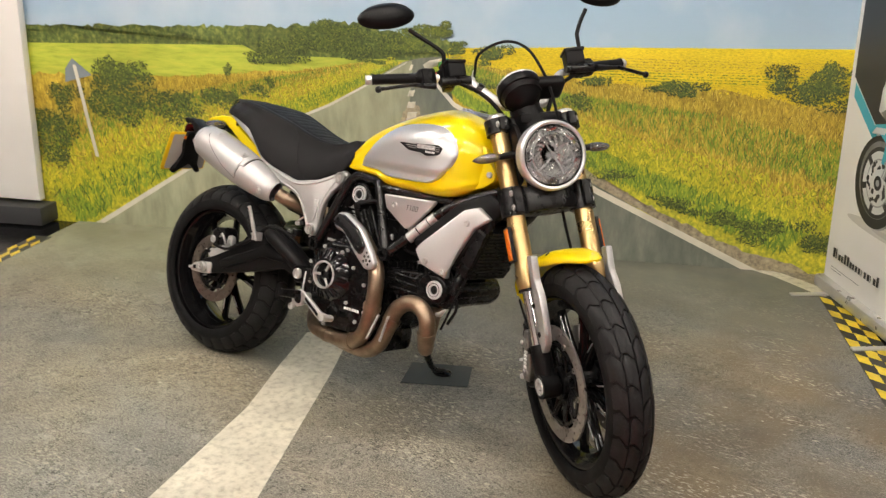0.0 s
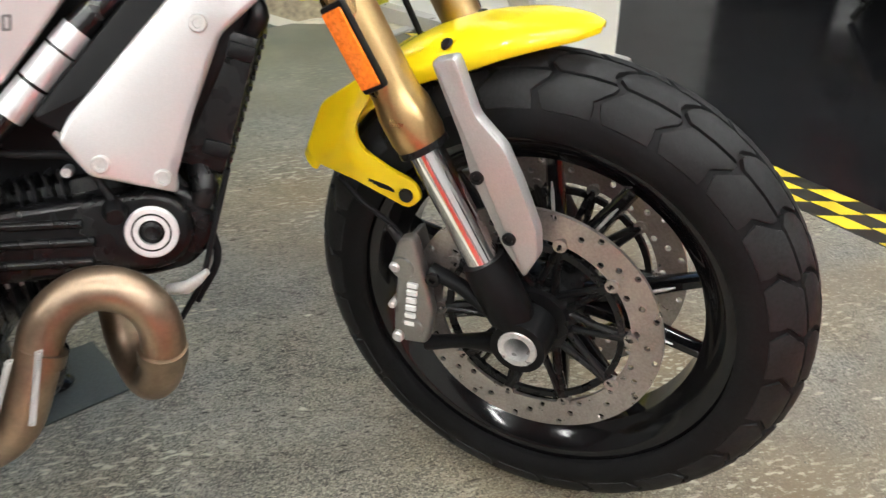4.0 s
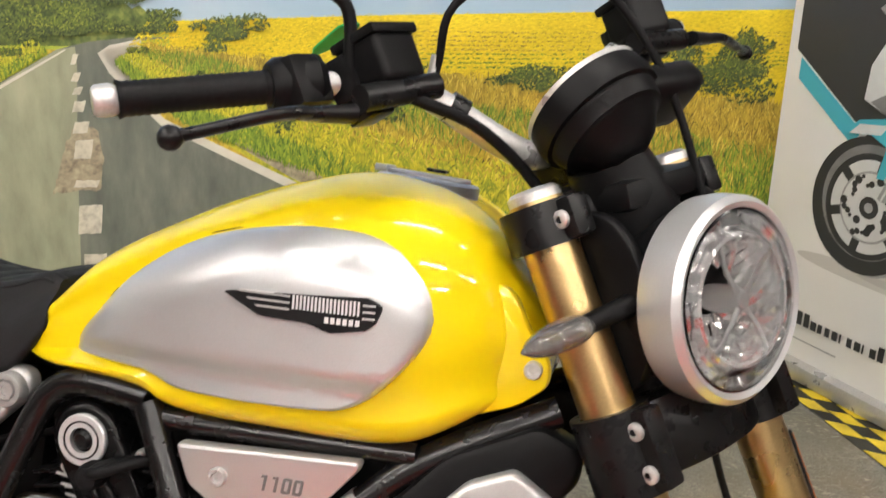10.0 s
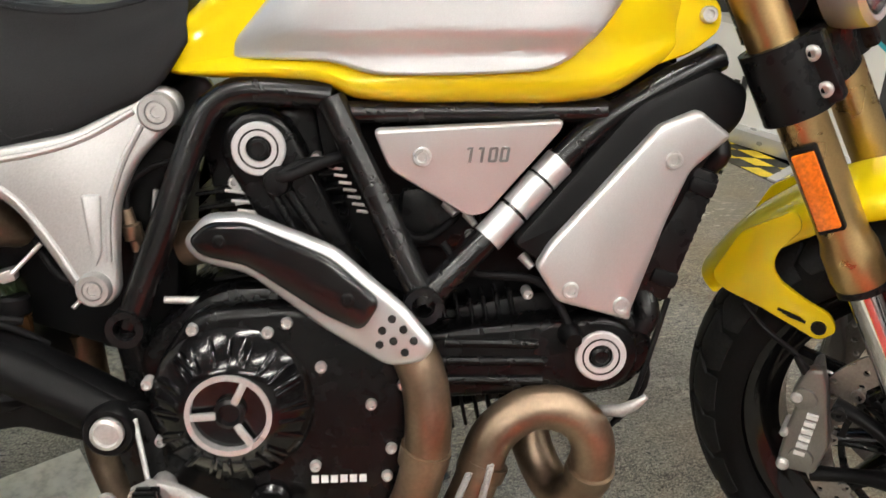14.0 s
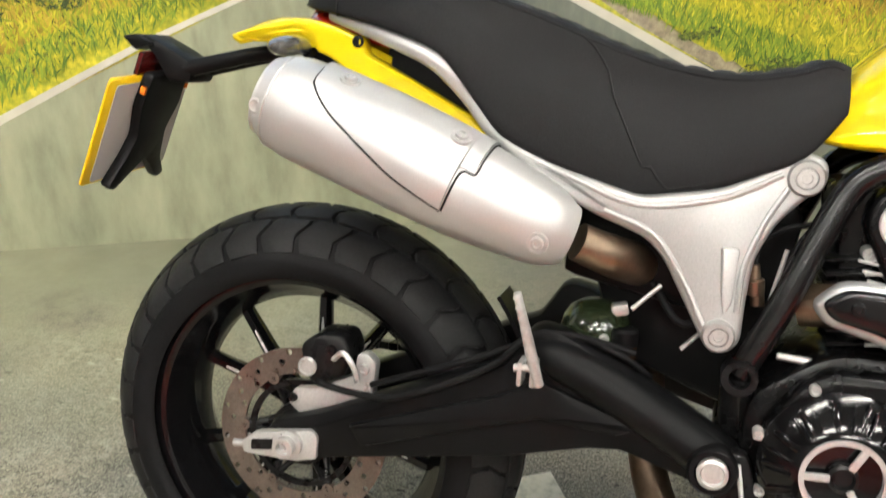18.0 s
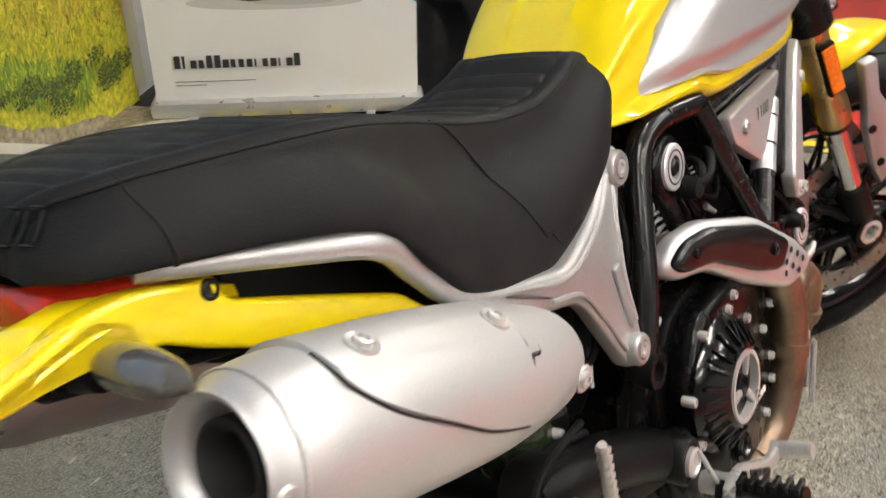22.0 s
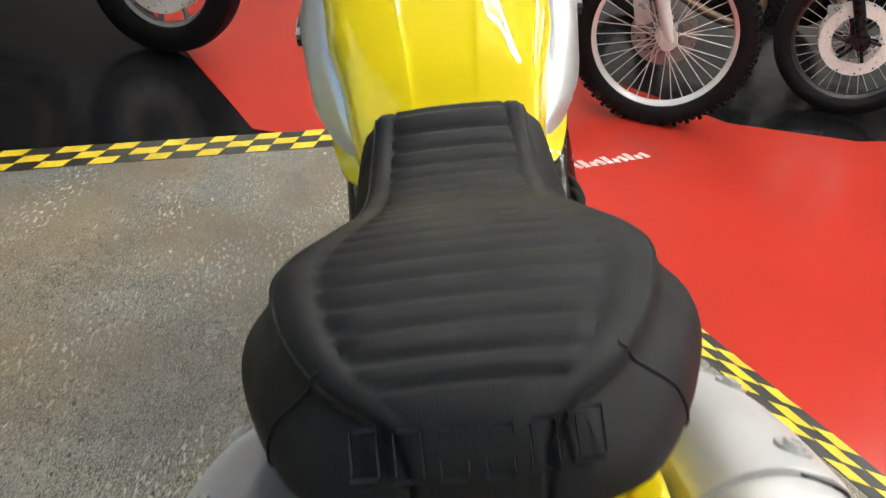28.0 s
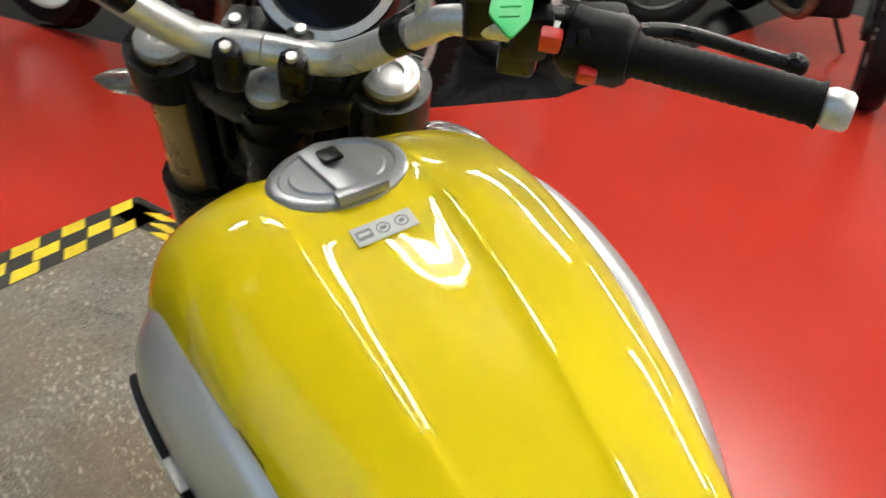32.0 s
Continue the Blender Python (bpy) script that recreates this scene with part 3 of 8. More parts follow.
printed_line("edge_line", [(-0.03, -0.02), (0.02, 0.006), (0.62, 0.372), (1.0, 0.555), (1.34, 0.695), (1.56, 0.815), (1.74, 0.917)], 0.03, 0.004, 10)
printed_line("edge_line", [(3.44, -0.02), (3.387, 0.006), (2.67, 0.338), (2.3, 0.545), (1.97, 0.724), (1.91, 0.79), (1.848, 0.862), (1.824, 0.908), (1.85, 0.925), (1.93, 0.943)], 0.035, 0.004, 10)
for z0, z1, w in ((0.88, 0.905, 0.006), (0.835, 0.86, 0.009), (0.80, 0.82, 0.01), (0.755, 0.785, 0.014), (0.70, 0.73, 0.018), (0.63, 0.68, 0.022), (0.55, 0.57, 0.03), (0.42, 0.5, 0.03), (0.25, 0.36, 0.03)):
    printed("centre_dash", rough_edge([(1.755 - w, z0), (1.755 + w, z0), (1.765 + w, z1), (1.765 - w, z1), (1.755 - w, z0)], 0.01, 0.002, int(z0 * 100))[:-1], 11, LINE_PRINT)


def leaves(name, clumps, count, size, mat, layer, seed, tall=1.0):
    """Leaves of the print: many small flat marks in clumps (u, z, width, height)."""
    rng = random.Random(seed)
    vs, fs = [], []
    y = -0.0008 * layer
    tot = sum(c[2] * c[3] for c in clumps)
    for u, z, w, h in clumps:
        for _ in range(max(8, int(count * w * h / tot))):
            a, r = rng.uniform(0, 2 * math.pi), math.sqrt(rng.random())
            cu, cz = u + w / 2 * r * math.cos(a), z + h / 2 * r * math.sin(a) * (1 if math.sin(a) > 0 else 0.9)
            s = size * rng.uniform(0.5, 1.4)
            t = rng.uniform(0, math.pi) if tall == 1.0 else rng.gauss(math.pi / 2, 0.25)
            dx, dz = math.cos(t) * s * tall, math.sin(t) * s * tall
            ex, ez = -math.sin(t) * s * 0.4, math.cos(t) * s * 0.4
            yy = y - rng.random() * 0.0006
            k = len(vs)
            vs += [(cu - dx, yy, cz - dz), (cu + ex, yy, cz + ez), (cu + dx, yy, cz + dz), (cu - ex, yy, cz - ez)]
            fs.append((k, k + 1, k + 2, k + 3))
    me = bpy.data.meshes.new(name)
    me.from_pydata(vs, [], fs)
    me.materials.append(mat)
    ob = new(name, me)
    ob.parent = mural
    return tagged(ob, kind="stuff")




def band(name, low, high, count, size, mat, layer, seed, wide=0.16, lean=0.35, flat=False):
    """Marks of the print strewn between two lines of (u, z); they get smaller towards the horizon."""
    rng = random.Random(seed)
    lu, lz, hu, hz = [p[0] for p in low], [p[1] for p in low], [p[0] for p in high], [p[1] for p in high]
    lt, ht = np.linspace(0, 1, len(low)), np.linspace(0, 1, len(high))
    vs, fs = [], []
    for _ in range(count):
        t, v = rng.random(), rng.random()
        u = float(np.interp(t, lt, lu)) * (1 - v) + float(np.interp(t, ht, hu)) * v
        z = float(np.interp(t, lt, lz)) * (1 - v) + float(np.interp(t, ht, hz)) * v
        s = size * (0.25 + 1.1 * max(0, 1 - z)) * rng.uniform(0.5, 1.5)
        a = rng.gauss(0 if flat else math.pi / 2, lean)
        dx, dz, ex, ez = math.cos(a) * s, math.sin(a) * s, -math.sin(a) * s * wide, math.cos(a) * s * wide
        y = -0.0008 * layer - rng.random() * 0.0007
        k = len(vs)
        vs += [(u - dx, y, z - dz), (u + ex, y, z + ez), (u + dx, y, z + dz), (u - ex, y, z - ez)]
        fs.append((k, k + 1, k + 2, k + 3))
    me = bpy.data.meshes.new(name)
    me.from_pydata(vs, [], fs)
    me.materials.append(mat)
    ob = new(name, me)
    ob.parent = mural
    return tagged(ob, kind="stuff")


def bush(clumps, n, size, layer, seed):
    rng = random.Random(seed + 7)
    clumps = [(u + rng.uniform(-0.36, 0.36) * w, z + rng.uniform(-0.34, 0.36) * h, w * rng.uniform(0.25, 0.65), h * rng.uniform(0.25, 0.65)) for u, z, w, h in clumps for _ in range(7)]
    leaves("printed_bush", clumps, int(n * 1.6), size, LEAF, layer, seed)
    leaves("printed_bush", [(u - w * 0.06, z + h * 0.14, w * 0.85, h * 0.7) for u, z, w, h in clumps], n // 3, size * 0.7, LEAF_LIT, layer + 1, seed + 50)


R_LINE = [(1.85, 0.875), (1.93, 0.78), (2.0, 0.71), (2.12, 0.645), (2.3, 0.56), (2.67, 0.375), (3.0, 0.225), (3.45, 0.03)]
L_LINE = [(-0.1, -0.02), (0.0, 0.02), (0.3, 0.2), (0.62, 0.39), (0.98, 0.57), (1.34, 0.71), (1.54, 0.815), (1.7, 0.908)]


def shifted(line, du, dz):
    """A line moved away, less towards its horizon end."""
    return [(u + du * max(0.08, 1 - z), z + dz * max(0.08, 1 - z)) for u, z in line]


band("printed_flowers", [(1.9, 0.93), (2.6, 0.86), (UR, 0.78)], [(1.95, 0.99), (2.6, 1.015), (UR, 1.035)], 6000, 0.01, RAPE, 12, 31, 0.5, 0.3, True)
for i in range(9):
    z0 = 0.90 + 0.012 * i
    band("printed_flowers", [(2.45 + 0.02 * i, z0 - 0.03), (3.0, z0 - 0.035), (UR, z0 - 0.03)], [(2.45 + 0.02 * i, z0 - 0.026), (3.0, z0 - 0.031), (UR, z0 - 0.026)], 260, 0.012, TUFT if i < 4 else BLADE, 13, 40 + i, 0.35, 0.3, True)
band("printed_grass", shifted(R_LINE, 0.3, 0.25), [(1.95, 0.93), (2.2, 0.9), (2.6, 0.86), (3.2, 0.84), (3.7, 0.78), (UR, 0.74), (UR, 0.7), (UR, 0.5)], 9000, 0.03, BLADE, 12, 5, 0.1)
band("printed_grass", shifted(R_LINE, 0.42, 0.38), [(2.1, 0.9), (2.4, 0.8), (2.8, 0.76), (3.2, 0.72), (UR, 0.6), (UR, 0.5)], 3400, 0.03, TUFT, 13, 15, 0.1)
band("printed_grass", shifted(R_LINE, 0.1, 0.09), shifted(R_LINE, 0.42, 0.34), 6500, 0.022, LIME, 13, 6, 0.16, 0.6)
band("printed_grass", shifted(R_LINE, 0.07, 0.07), shifted(R_LINE, 0.2, 0.18), 3600, 0.024, TUFT, 14, 7, 0.14, 0.4)
band("printed_grass", shifted(L_LINE, -0.25, 0.2), [(UL, 0.5), (UL, 0.72), (0.0, 0.78), (0.5, 0.8), (0.8, 0.83), (1.2, 0.86), (1.6, 0.915)], 7000, 0.028, BLADE, 12, 8, 0.1)
band("printed_grass", shifted(L_LINE, -0.03, 0.05), shifted(L_LINE, -0.38, 0.36), 6500, 0.022, LIME, 13, 9, 0.16, 0.6)
band("printed_grass", shifted(L_LINE, 0.0, 0.03), shifted(L_LINE, -0.15, 0.16), 1500, 0.024, TUFT, 14, 10, 0.14, 0.4)
band("printed_grass", shifted(L_LINE, -0.3, 0.35), [(UL, 0.5), (0.0, 0.6), (0.5, 0.7), (0.8, 0.78), (1.2, 0.84)], 1500, 0.026, TUFT, 14, 11, 0.12, 0.4)
band("printed_grass", shifted(R_LINE, 0.2, 0.16), [(1.95, 0.92), (2.2, 0.89), (2.6, 0.85), (3.2, 0.83), (3.7, 0.77), (UR, 0.7), (UR, 0.5)], 1300, 0.009, SHADOW, 15, 21, 0.25, 0.5)
band("printed_grass", shifted(L_LINE, -0.06, 0.06), [(UL, 0.5), (UL, 0.7), (0.0, 0.76), (0.5, 0.79), (0.8, 0.82), (1.2, 0.86), (1.6, 0.91)], 1200, 0.009, SHADOW, 15, 22, 0.25, 0.5)
bush([(2.75, 0.42, 0.2, 0.06), (3.0, 0.31, 0.22, 0.08), (3.2, 0.25, 0.25, 0.1), (3.45, 0.2, 0.3, 0.14), (3.7, 0.18, 0.25, 0.16), (2.5, 0.52, 0.12, 0.04)], 1500, 0.007, 15, 31)
bush([(0.3, 0.7, 0.5, 0.3), (0.18, 0.78, 0.22, 0.24), (0.55, 0.66, 0.35, 0.2), (0.33, 0.82, 0.16, 0.2), (-0.12, 0.68, 0.2, 0.16), (-0.2, 0.45, 0.25, 0.3)], 3800, 0.008, 16, 1)
bush([(1.2, 0.985, 0.36, 0.16), (1.06, 0.94, 0.24, 0.1), (1.45, 1.0, 0.35, 0.16), (1.38, 1.06, 0.2, 0.1), (1.62, 0.99, 0.25, 0.12), (1.12, 0.915, 0.3, 0.05), (1.57, 0.915, 0.14, 0.025)], 3600, 0.006, 16, 2)
bush([(1.85, 1.03, 0.3, 0.13), (1.9, 1.07, 0.15, 0.08), (2.0, 1.0, 0.12, 0.07), (1.72, 1.0, 0.2, 0.09), (1.8, 0.98, 0.36, 0.04)], 3000, 0.006, 16, 12)
bush([(3.57, 0.86, 0.3, 0.2), (3.66, 0.9, 0.16, 0.16), (3.46, 0.89, 0.16, 0.16), (3.04, 0.85, 0.2, 0.1), (2.93, 0.84, 0.16, 0.05), (2.65, 0.86, 0.2, 0.04)], 2400, 0.0065, 16, 3)
bush([(2.155, 0.955, 0.18, 0.1), (2.12, 0.96, 0.1, 0.09), (1.92, 0.917, 0.05, 0.02), (2.1, 0.825, 0.1, 0.07), (2.17, 0.805, 0.14, 0.05), (2.3, 0.78, 0.1, 0.16), (2.38, 0.76, 0.16, 0.13), (2.36, 0.83, 0.06, 0.07), (2.56, 0.765, 0.13, 0.09), (0.818, 0.856, 0.05, 0.07), (0.76, 0.7, 0.2, 0.1), (0.97, 0.755, 0.12, 0.08), (1.04, 0.8, 0.06, 0.06), (0.86, 0.72, 0.12, 0.08)], 3000, 0.006, 16, 4)
printed("road_patch", rough_edge([(1.67, 0.535), (1.795, 0.54), (1.81, 0.63), (1.8, 0.71), (1.735, 0.71), (1.7, 0.62), (1.67, 0.535)], 0.012, 0.006, 77)[:-1], 10.5, KERB)
SIGN = material("sign_back_print", (0.2, 0.24, 0.26), 0.55, blotch=0.1)
printed("sign_back", [(-0.1, 0.76), (0.06, 0.8), (-0.045, 0.885), (-0.09, 0.83)], 19, SIGN)
printed("sign_post", [(-0.045, 0.85), (-0.025, 0.85), (0.05, 0.37), (0.03, 0.37)], 20, EDGE)

# ---- the motorcycle: x ahead, y to its left, z up, rear axle at x = 0 ----
BIKE = Matrix.Translation((0, 0, 0.08)) @ pose(0, 0, 0, -14.36, 0, 0) @ Matrix.Translation((0, 0, -0.08))
bike = empty("motorcycle", BIKE, "yellow, silver and black roadster motorcycle leaning on its side stand", "motorcycle")

YEL = material("yellow_paint", (0.79, 0.6, 0.004), 0.45, coat=1.0, coat_rough=0.012, blotch=0.02, spec=0.08)
SILV = material("silver_paint", (0.64, 0.65, 0.66), 0.36, metal=0.66, grain=0.05, scale=900, rough_var=0.04, coat=0.2)
ALLOY = material("cast_alloy", (0.46, 0.46, 0.455), 0.42, metal=0.65, grain=0.08, scale=500, bump=0.08, blotch=0.05)
CANM = material("satin_silver_steel", (0.55, 0.548, 0.545), 0.42, metal=0.5, grain=0.05, scale=700, bump=0.05, rough_var=0.05)
BLK = material("satin_black_paint", (0.006, 0.006, 0.0064), 0.3, blotch=0.25, blotch_scale=18, rough_var=0.08, spec=0.2)
ENGB = material("black_engine_paint", (0.0035, 0.0035, 0.0038), 0.24, spec=0.18, grain=0.15, scale=500, bump=0.08, blotch=0.2, blotch_scale=15, rough_var=0.1)
GLOSS = material("gloss_black_paint", (0.004, 0.004, 0.0045), 0.12, coat=0.2, rough_var=0.05, spec=0.3)
PLAST = material("black_plastic", (0.005, 0.005, 0.0054), 0.4, spec=0.11, grain=0.2, scale=600, bump=0.12, blotch=0.15, blotch_scale=12)
RUB = material("tyre_rubber", (0.0065, 0.0065, 0.007), 0.55, spec=0.1, grain=0.2, scale=240, bump=0.1, blotch=0.25, blotch_scale=9, rough_var=0.08)
TREAD = material("worn_tread_rubber", (0.0135, 0.0137, 0.0143), 0.56, spec=0.15, grain=0.25, scale=240, bump=0.12, blotch=0.3, blotch_scale=9, rough_var=0.08)
CALM = material("grey_anodised_caliper", (0.24, 0.235, 0.225), 0.36, metal=0.75, grain=0.08, scale=400, rough_var=0.06)
VINYL = material("black_seat_vinyl", (0.0125, 0.0125, 0.0132), 0.52, spec=0.08, grain=0.25, scale=700, bump=0.25, blotch=0.12, blotch_scale=7, rough_var=0.06)
GOLD = material("gold_anodised", (0.5, 0.35, 0.16), 0.3, metal=0.95, grain=0.06, scale=400, rough_var=0.05)
CHROME = material("polished_chrome", (0.75, 0.75, 0.76), 0.06, metal=1.0)
MIRR = material("vapour_coat", (0.95, 0.95, 0.95), 0.07, metal=0.82)
STRUT = material("frosted_light_strut", (0.4, 0.4, 0.4), 0.22, metal=0.6, coat=0.3)
# lighter than cast_alloy: the light these outward-facing covers catch is in the colour
COVER = material("lit_silver_cover_paint", (0.6, 0.6, 0.6), 0.36, metal=0.6, grain=0.05, scale=700, bump=0.03, rough_var=0.04)
STEEL = material("bare_steel", (0.58, 0.575, 0.565), 0.33, metal=0.55, grain=0.1, scale=300, rough_var=0.08)
DISC = material("brake_disc_steel", (0.36, 0.335, 0.315), 0.36, metal=0.85, grain=0.15, scale=300, blotch=0.15, blotch_scale=20, rough_var=0.1)
HEADER = material("heat_tinted_steel", (0.245, 0.18, 0.125), 0.38, metal=0.9, blotch=0.35, blotch_scale=14, grain=0.08, rough_var=0.1)
RED_LENS = material("red_lens", (0.42, 0.02, 0.008), 0.12, blotch=0.2, blotch_scale=40, coat=0.5)
ORANGE = material("orange_reflector", (0.75, 0.17, 0.01), 0.25, grain=0.25, scale=260, coat=0.5)
GREEN = material("green_plastic", (0.01, 0.45, 0.1), 0.4)
REDP = material("red_switch", (0.55, 0.01, 0.012), 0.35)
PLATE_Y = material("yellow_number_plate", (0.87, 0.56, 0.005), 0.35, coat=0.2, blotch=0.04)
INK = material("black_ink", (0.01, 0.01, 0.011), 0.6, spec=0.12)
GREYINK = material("grey_ink", (0.12, 0.12, 0.12), 0.5)
WHITE = material("white_print", (0.75, 0.75, 0.74), 0.4)
LENSM = bpy.data.materials.new("clear_lens")
LENSM.use_nodes = True
_b = LENSM.node_tree.nodes["Principled BSDF"]
_b.inputs["Transmission Weight"].default_value, _b.inputs["Roughness"].default_value, _b.inputs["IOR"].default_value = 1.0, 0.02, 1.25

# plain black for the outlet, and for shade painted into holes and guard gaps
DARKHOLE = material("gap_shade_and_hole_black", (0.004, 0.004, 0.004), 0.8)


def bp(name, bm, mat, parent=None, label="", angle=40):
    return part(name, bm, mat, parent or bike, label, True, angle)


def both(fn):
    for s in (1, -1):
        fn(s)


def mir(bm, s):
    """Keeps the bike's right side for s = 1 and turns it to the left for s = -1."""
    if s < 0:
        bm.transform(Matrix.Diagonal((1, -1, 1, 1)))
        bmesh.ops.reverse_faces(bm, faces=bm.faces)
    return bm


def curve_at(table, x):
    """A smooth value at x from (x, value) pairs."""
    xs, ys = [p[0] for p in table], [p[1] for p in table]
    if x <= xs[0]:
        return ys[0]
    if x >= xs[-1]:
        return ys[-1]
    i = max(k for k in range(len(xs)) if xs[k] <= x)
    h = xs[i + 1] - xs[i]
    t = (x - xs[i]) / h
    m0 = (ys[i + 1] - ys[max(0, i - 1)]) / (xs[i + 1] - xs[max(0, i - 1)]) * h
    j = min(len(xs) - 1, i + 2)
    m1 = (ys[j] - ys[i]) / (xs[j] - xs[i]) * h
    return (2 * t**3 - 3 * t * t + 1) * ys[i] + (t**3 - 2 * t * t + t) * m0 + (3 * t * t - 2 * t**3) * ys[i + 1] + (t**3 - t * t) * m1


def bolt(name, p, r, parent, mat=None, d=(0, -1, 0), depth=0.008, label=""):
    m = Matrix.Translation(p) @ Vector(d).to_track_quat("Z", "Y").to_matrix().to_4x4()
    b = part(name, lathe([(0, -depth), (r, -depth), (r, depth * 0.3), (r * 0.85, depth * 0.6), (r * 0.55, depth * 0.6), (r * 0.5, depth * 0.1), (0, depth * 0.1)], m, 16), mat or STEEL, parent, label)
    return b


# -- tyres and wheels --


def tyre_point(R, half, crown, s, a, lift=0.0):
    """On a tyre of outer radius R: s from -1 to 1 across the tread, a round it."""
    t = s * 1.15
    r = R - crown * (1 - math.cos(t)) / (1 - math.cos(1.15)) + lift * math.cos(t * 0.8)
    y = half * math.sin(t) / math.sin(1.15) + lift * math.sin(t * 0.8)
    return Vector((r * math.cos(a), r * math.sin(a), y))


def tyre_profile(R, half, crown, rim):
    prof = []
    for i in range(-10, 11):
        p = tyre_point(R - 0.0075, half, crown, i / 10, 0)
        prof.append((p.x, p.z))
    side = R - crown - 0.006
    right = [(side - 0.012, half * 1.015), (side - 0.028, half * 0.99), (side - 0.03, half * 0.965), (rim + 0.022, half * 0.92), (rim + 0.012, half * 0.84), (rim + 0.008, half * 0.8), (rim - 0.004, half * 0.78)]
    left = [(r, -y) for r, y in right]
    return left[::-1] + prof + right


ZIG_AT, ZIG = (0.0, 0.3, 0.5, 0.76, 1.0), (0.0, 0.34, 0.12, 0.44, 0.36)


def tread(R, half, crown, count, m, stagger):
    """Two rows of blocks on each half of the tread, with zigzag grooves between them."""
    bm = bmesh.new()
    pitch = 2 * math.pi / count
    for k in range(count):
        for side in (-1, 1):
            for band, rows in enumerate(((0.03, 0.14, 0.24, 0.34, 0.43), (0.475, 0.56, 0.66, 0.76, 0.87, 0.985))):
                off = (0.5 if side < 0 else 0.0) + band * stagger

                def at(px, py, lift):
                    return bm.verts.new(m @ tyre_point(R, half, crown, side * py, (k + off + px) * pitch, lift))

                grid, foot = [], []
                for i, py in enumerate(rows):
                    z = float(np.interp(py, ZIG_AT, ZIG))
                    gap = 0.045 + 0.025 * py + (0.03 if i in (0, len(rows) - 1) else 0.0)
                    low = -0.0018 if i in (0, len(rows) - 1) else -0.0003
                    grid.append([at(z + gap + (1 - 2 * gap) * c, py, low if c not in (0, 1) else low - 0.001) for c in (0, 0.08, 0.5, 0.92, 1)])
                    foot.append([at(z + gap * 0.7, py, -0.0085), at(z + 1 - gap * 0.7, py, -0.0085)])
                n = len(rows)
                for i in range(n - 1):
                    for c in range(4):
                        bm.faces.new((grid[i][c], grid[i][c + 1], grid[i + 1][c + 1], grid[i + 1][c]))
                    bm.faces.new((foot[i][0], grid[i][0], grid[i + 1][0], foot[i + 1][0]))
                    bm.faces.new((grid[i][4], foot[i][1], foot[i + 1][1], grid[i + 1][4]))
                for i in (0, n - 1):
                    bm.faces.new([foot[i][0]] + grid[i] + [foot[i][1]])
    bmesh.ops.recalc_face_normals(bm, faces=bm.faces)
    return bm


def wheel(name, m, R, half, crown, rim, rim_half, spokes, count, label):
    """Rim with spokes; the tyre, its tread and the valve hang on it. m: z along the axle."""
    bm = bmesh.new()
    prof = [(rim + 0.004, rim_half), (rim + 0.012, rim_half - 0.002), (rim + 0.012, rim_half - 0.006), (rim - 0.006, rim_half - 0.012), (rim - 0.014, rim_half * 0.45), (rim - 0.024, 0), (rim - 0.014, -rim_half * 0.45), (rim - 0.006, -rim_half + 0.012), (rim + 0.012, -rim_half + 0.006), (rim + 0.012, -rim_half + 0.002), (rim + 0.004, -rim_half), (rim - 0.008, -rim_half + 0.004), (rim - 0.02, -rim_half * 0.6), (rim - 0.034, -0.02), (rim - 0.034, 0.02), (rim - 0.02, rim_half * 0.6), (rim - 0.008, rim_half - 0.004)]
    add_lathe(bm, prof, m, 72, True)
    w = part(name, fixed(bm), GLOSS, bike, label)
    for k in range(spokes):
        pair = k // 2
        a = 2 * math.pi * pair / (spokes // 2) + (0.16 if k % 2 else -0.16)
        b = 2 * math.pi * pair / (spokes // 2) + (0.27 if k % 2 else -0.27)
        sm = bmesh.new()
        rings = []
        for i in range(7):
            t = i / 6
            r, ang, hw, hh = 0.035 + (rim - 0.06 - 0.03) * t + 0.005, a + (b - a) * t, 0.014 - 0.005 * t, 0.016 - 0.004 * t
            c, d, n = Vector((r * math.cos(ang), r * math.sin(ang), 0)), Vector((math.cos(ang), math.sin(ang), 0)), Vector((-math.sin(ang), math.cos(ang), 0))
            if i == 6:
                c = d * (rim - 0.026)
            rings.append([m @ (c + n * x + Vector((0, 0, z))) for x, z in ((-hw, -hh * 0.4), (-hw * 0.5, -hh), (hw * 0.5, -hh), (hw, -hh * 0.4), (hw, hh * 0.4), (hw * 0.5, hh), (-hw * 0.5, hh), (-hw, hh * 0.4))])
        add_ring_loft(sm, rings)
        sp = part("spoke", fixed(sm), GLOSS, w)
        for z in (-1, 1):
            cut = []
            for i in range(5):
                t = 0.52 + 0.09 * i
                r, ang = 0.04 + (rim - 0.09) * t, a + (b - a) * t
                cut.append(m @ Vector((r * math.cos(ang), r * math.sin(ang), z * (0.0158 - 0.004 * t))))
            part("machined_edge", tube(cut, [0.001, 0.0022, 0.0024, 0.0024, 0.001], 6), STEEL, sp)
    part("hub", lathe([(0, -0.05), (0.035, -0.05), (0.042, -0.035), (0.05, -0.02), (0.05, 0.02), (0.042, 0.035), (0.035, 0.05), (0, 0.05)], m, 32), BLK, w)
    part("tyre", lathe(tyre_profile(R, half, crown, rim), m, 96, True), RUB, w, "black road tyre with a blocky tread")
    ob = part("tread", tread(R, half, crown, count, m, 0.5 if half > 0.07 else 0.0), TREAD, w)
    tagged(ob, kind="stuff")
    part("valve", tube([m @ Vector((0, -(rim - 0.03), 0.0)), m @ Vector((0.0, -(rim - 0.055), -0.012))], 0.004, 8), STEEL, w)
    return w


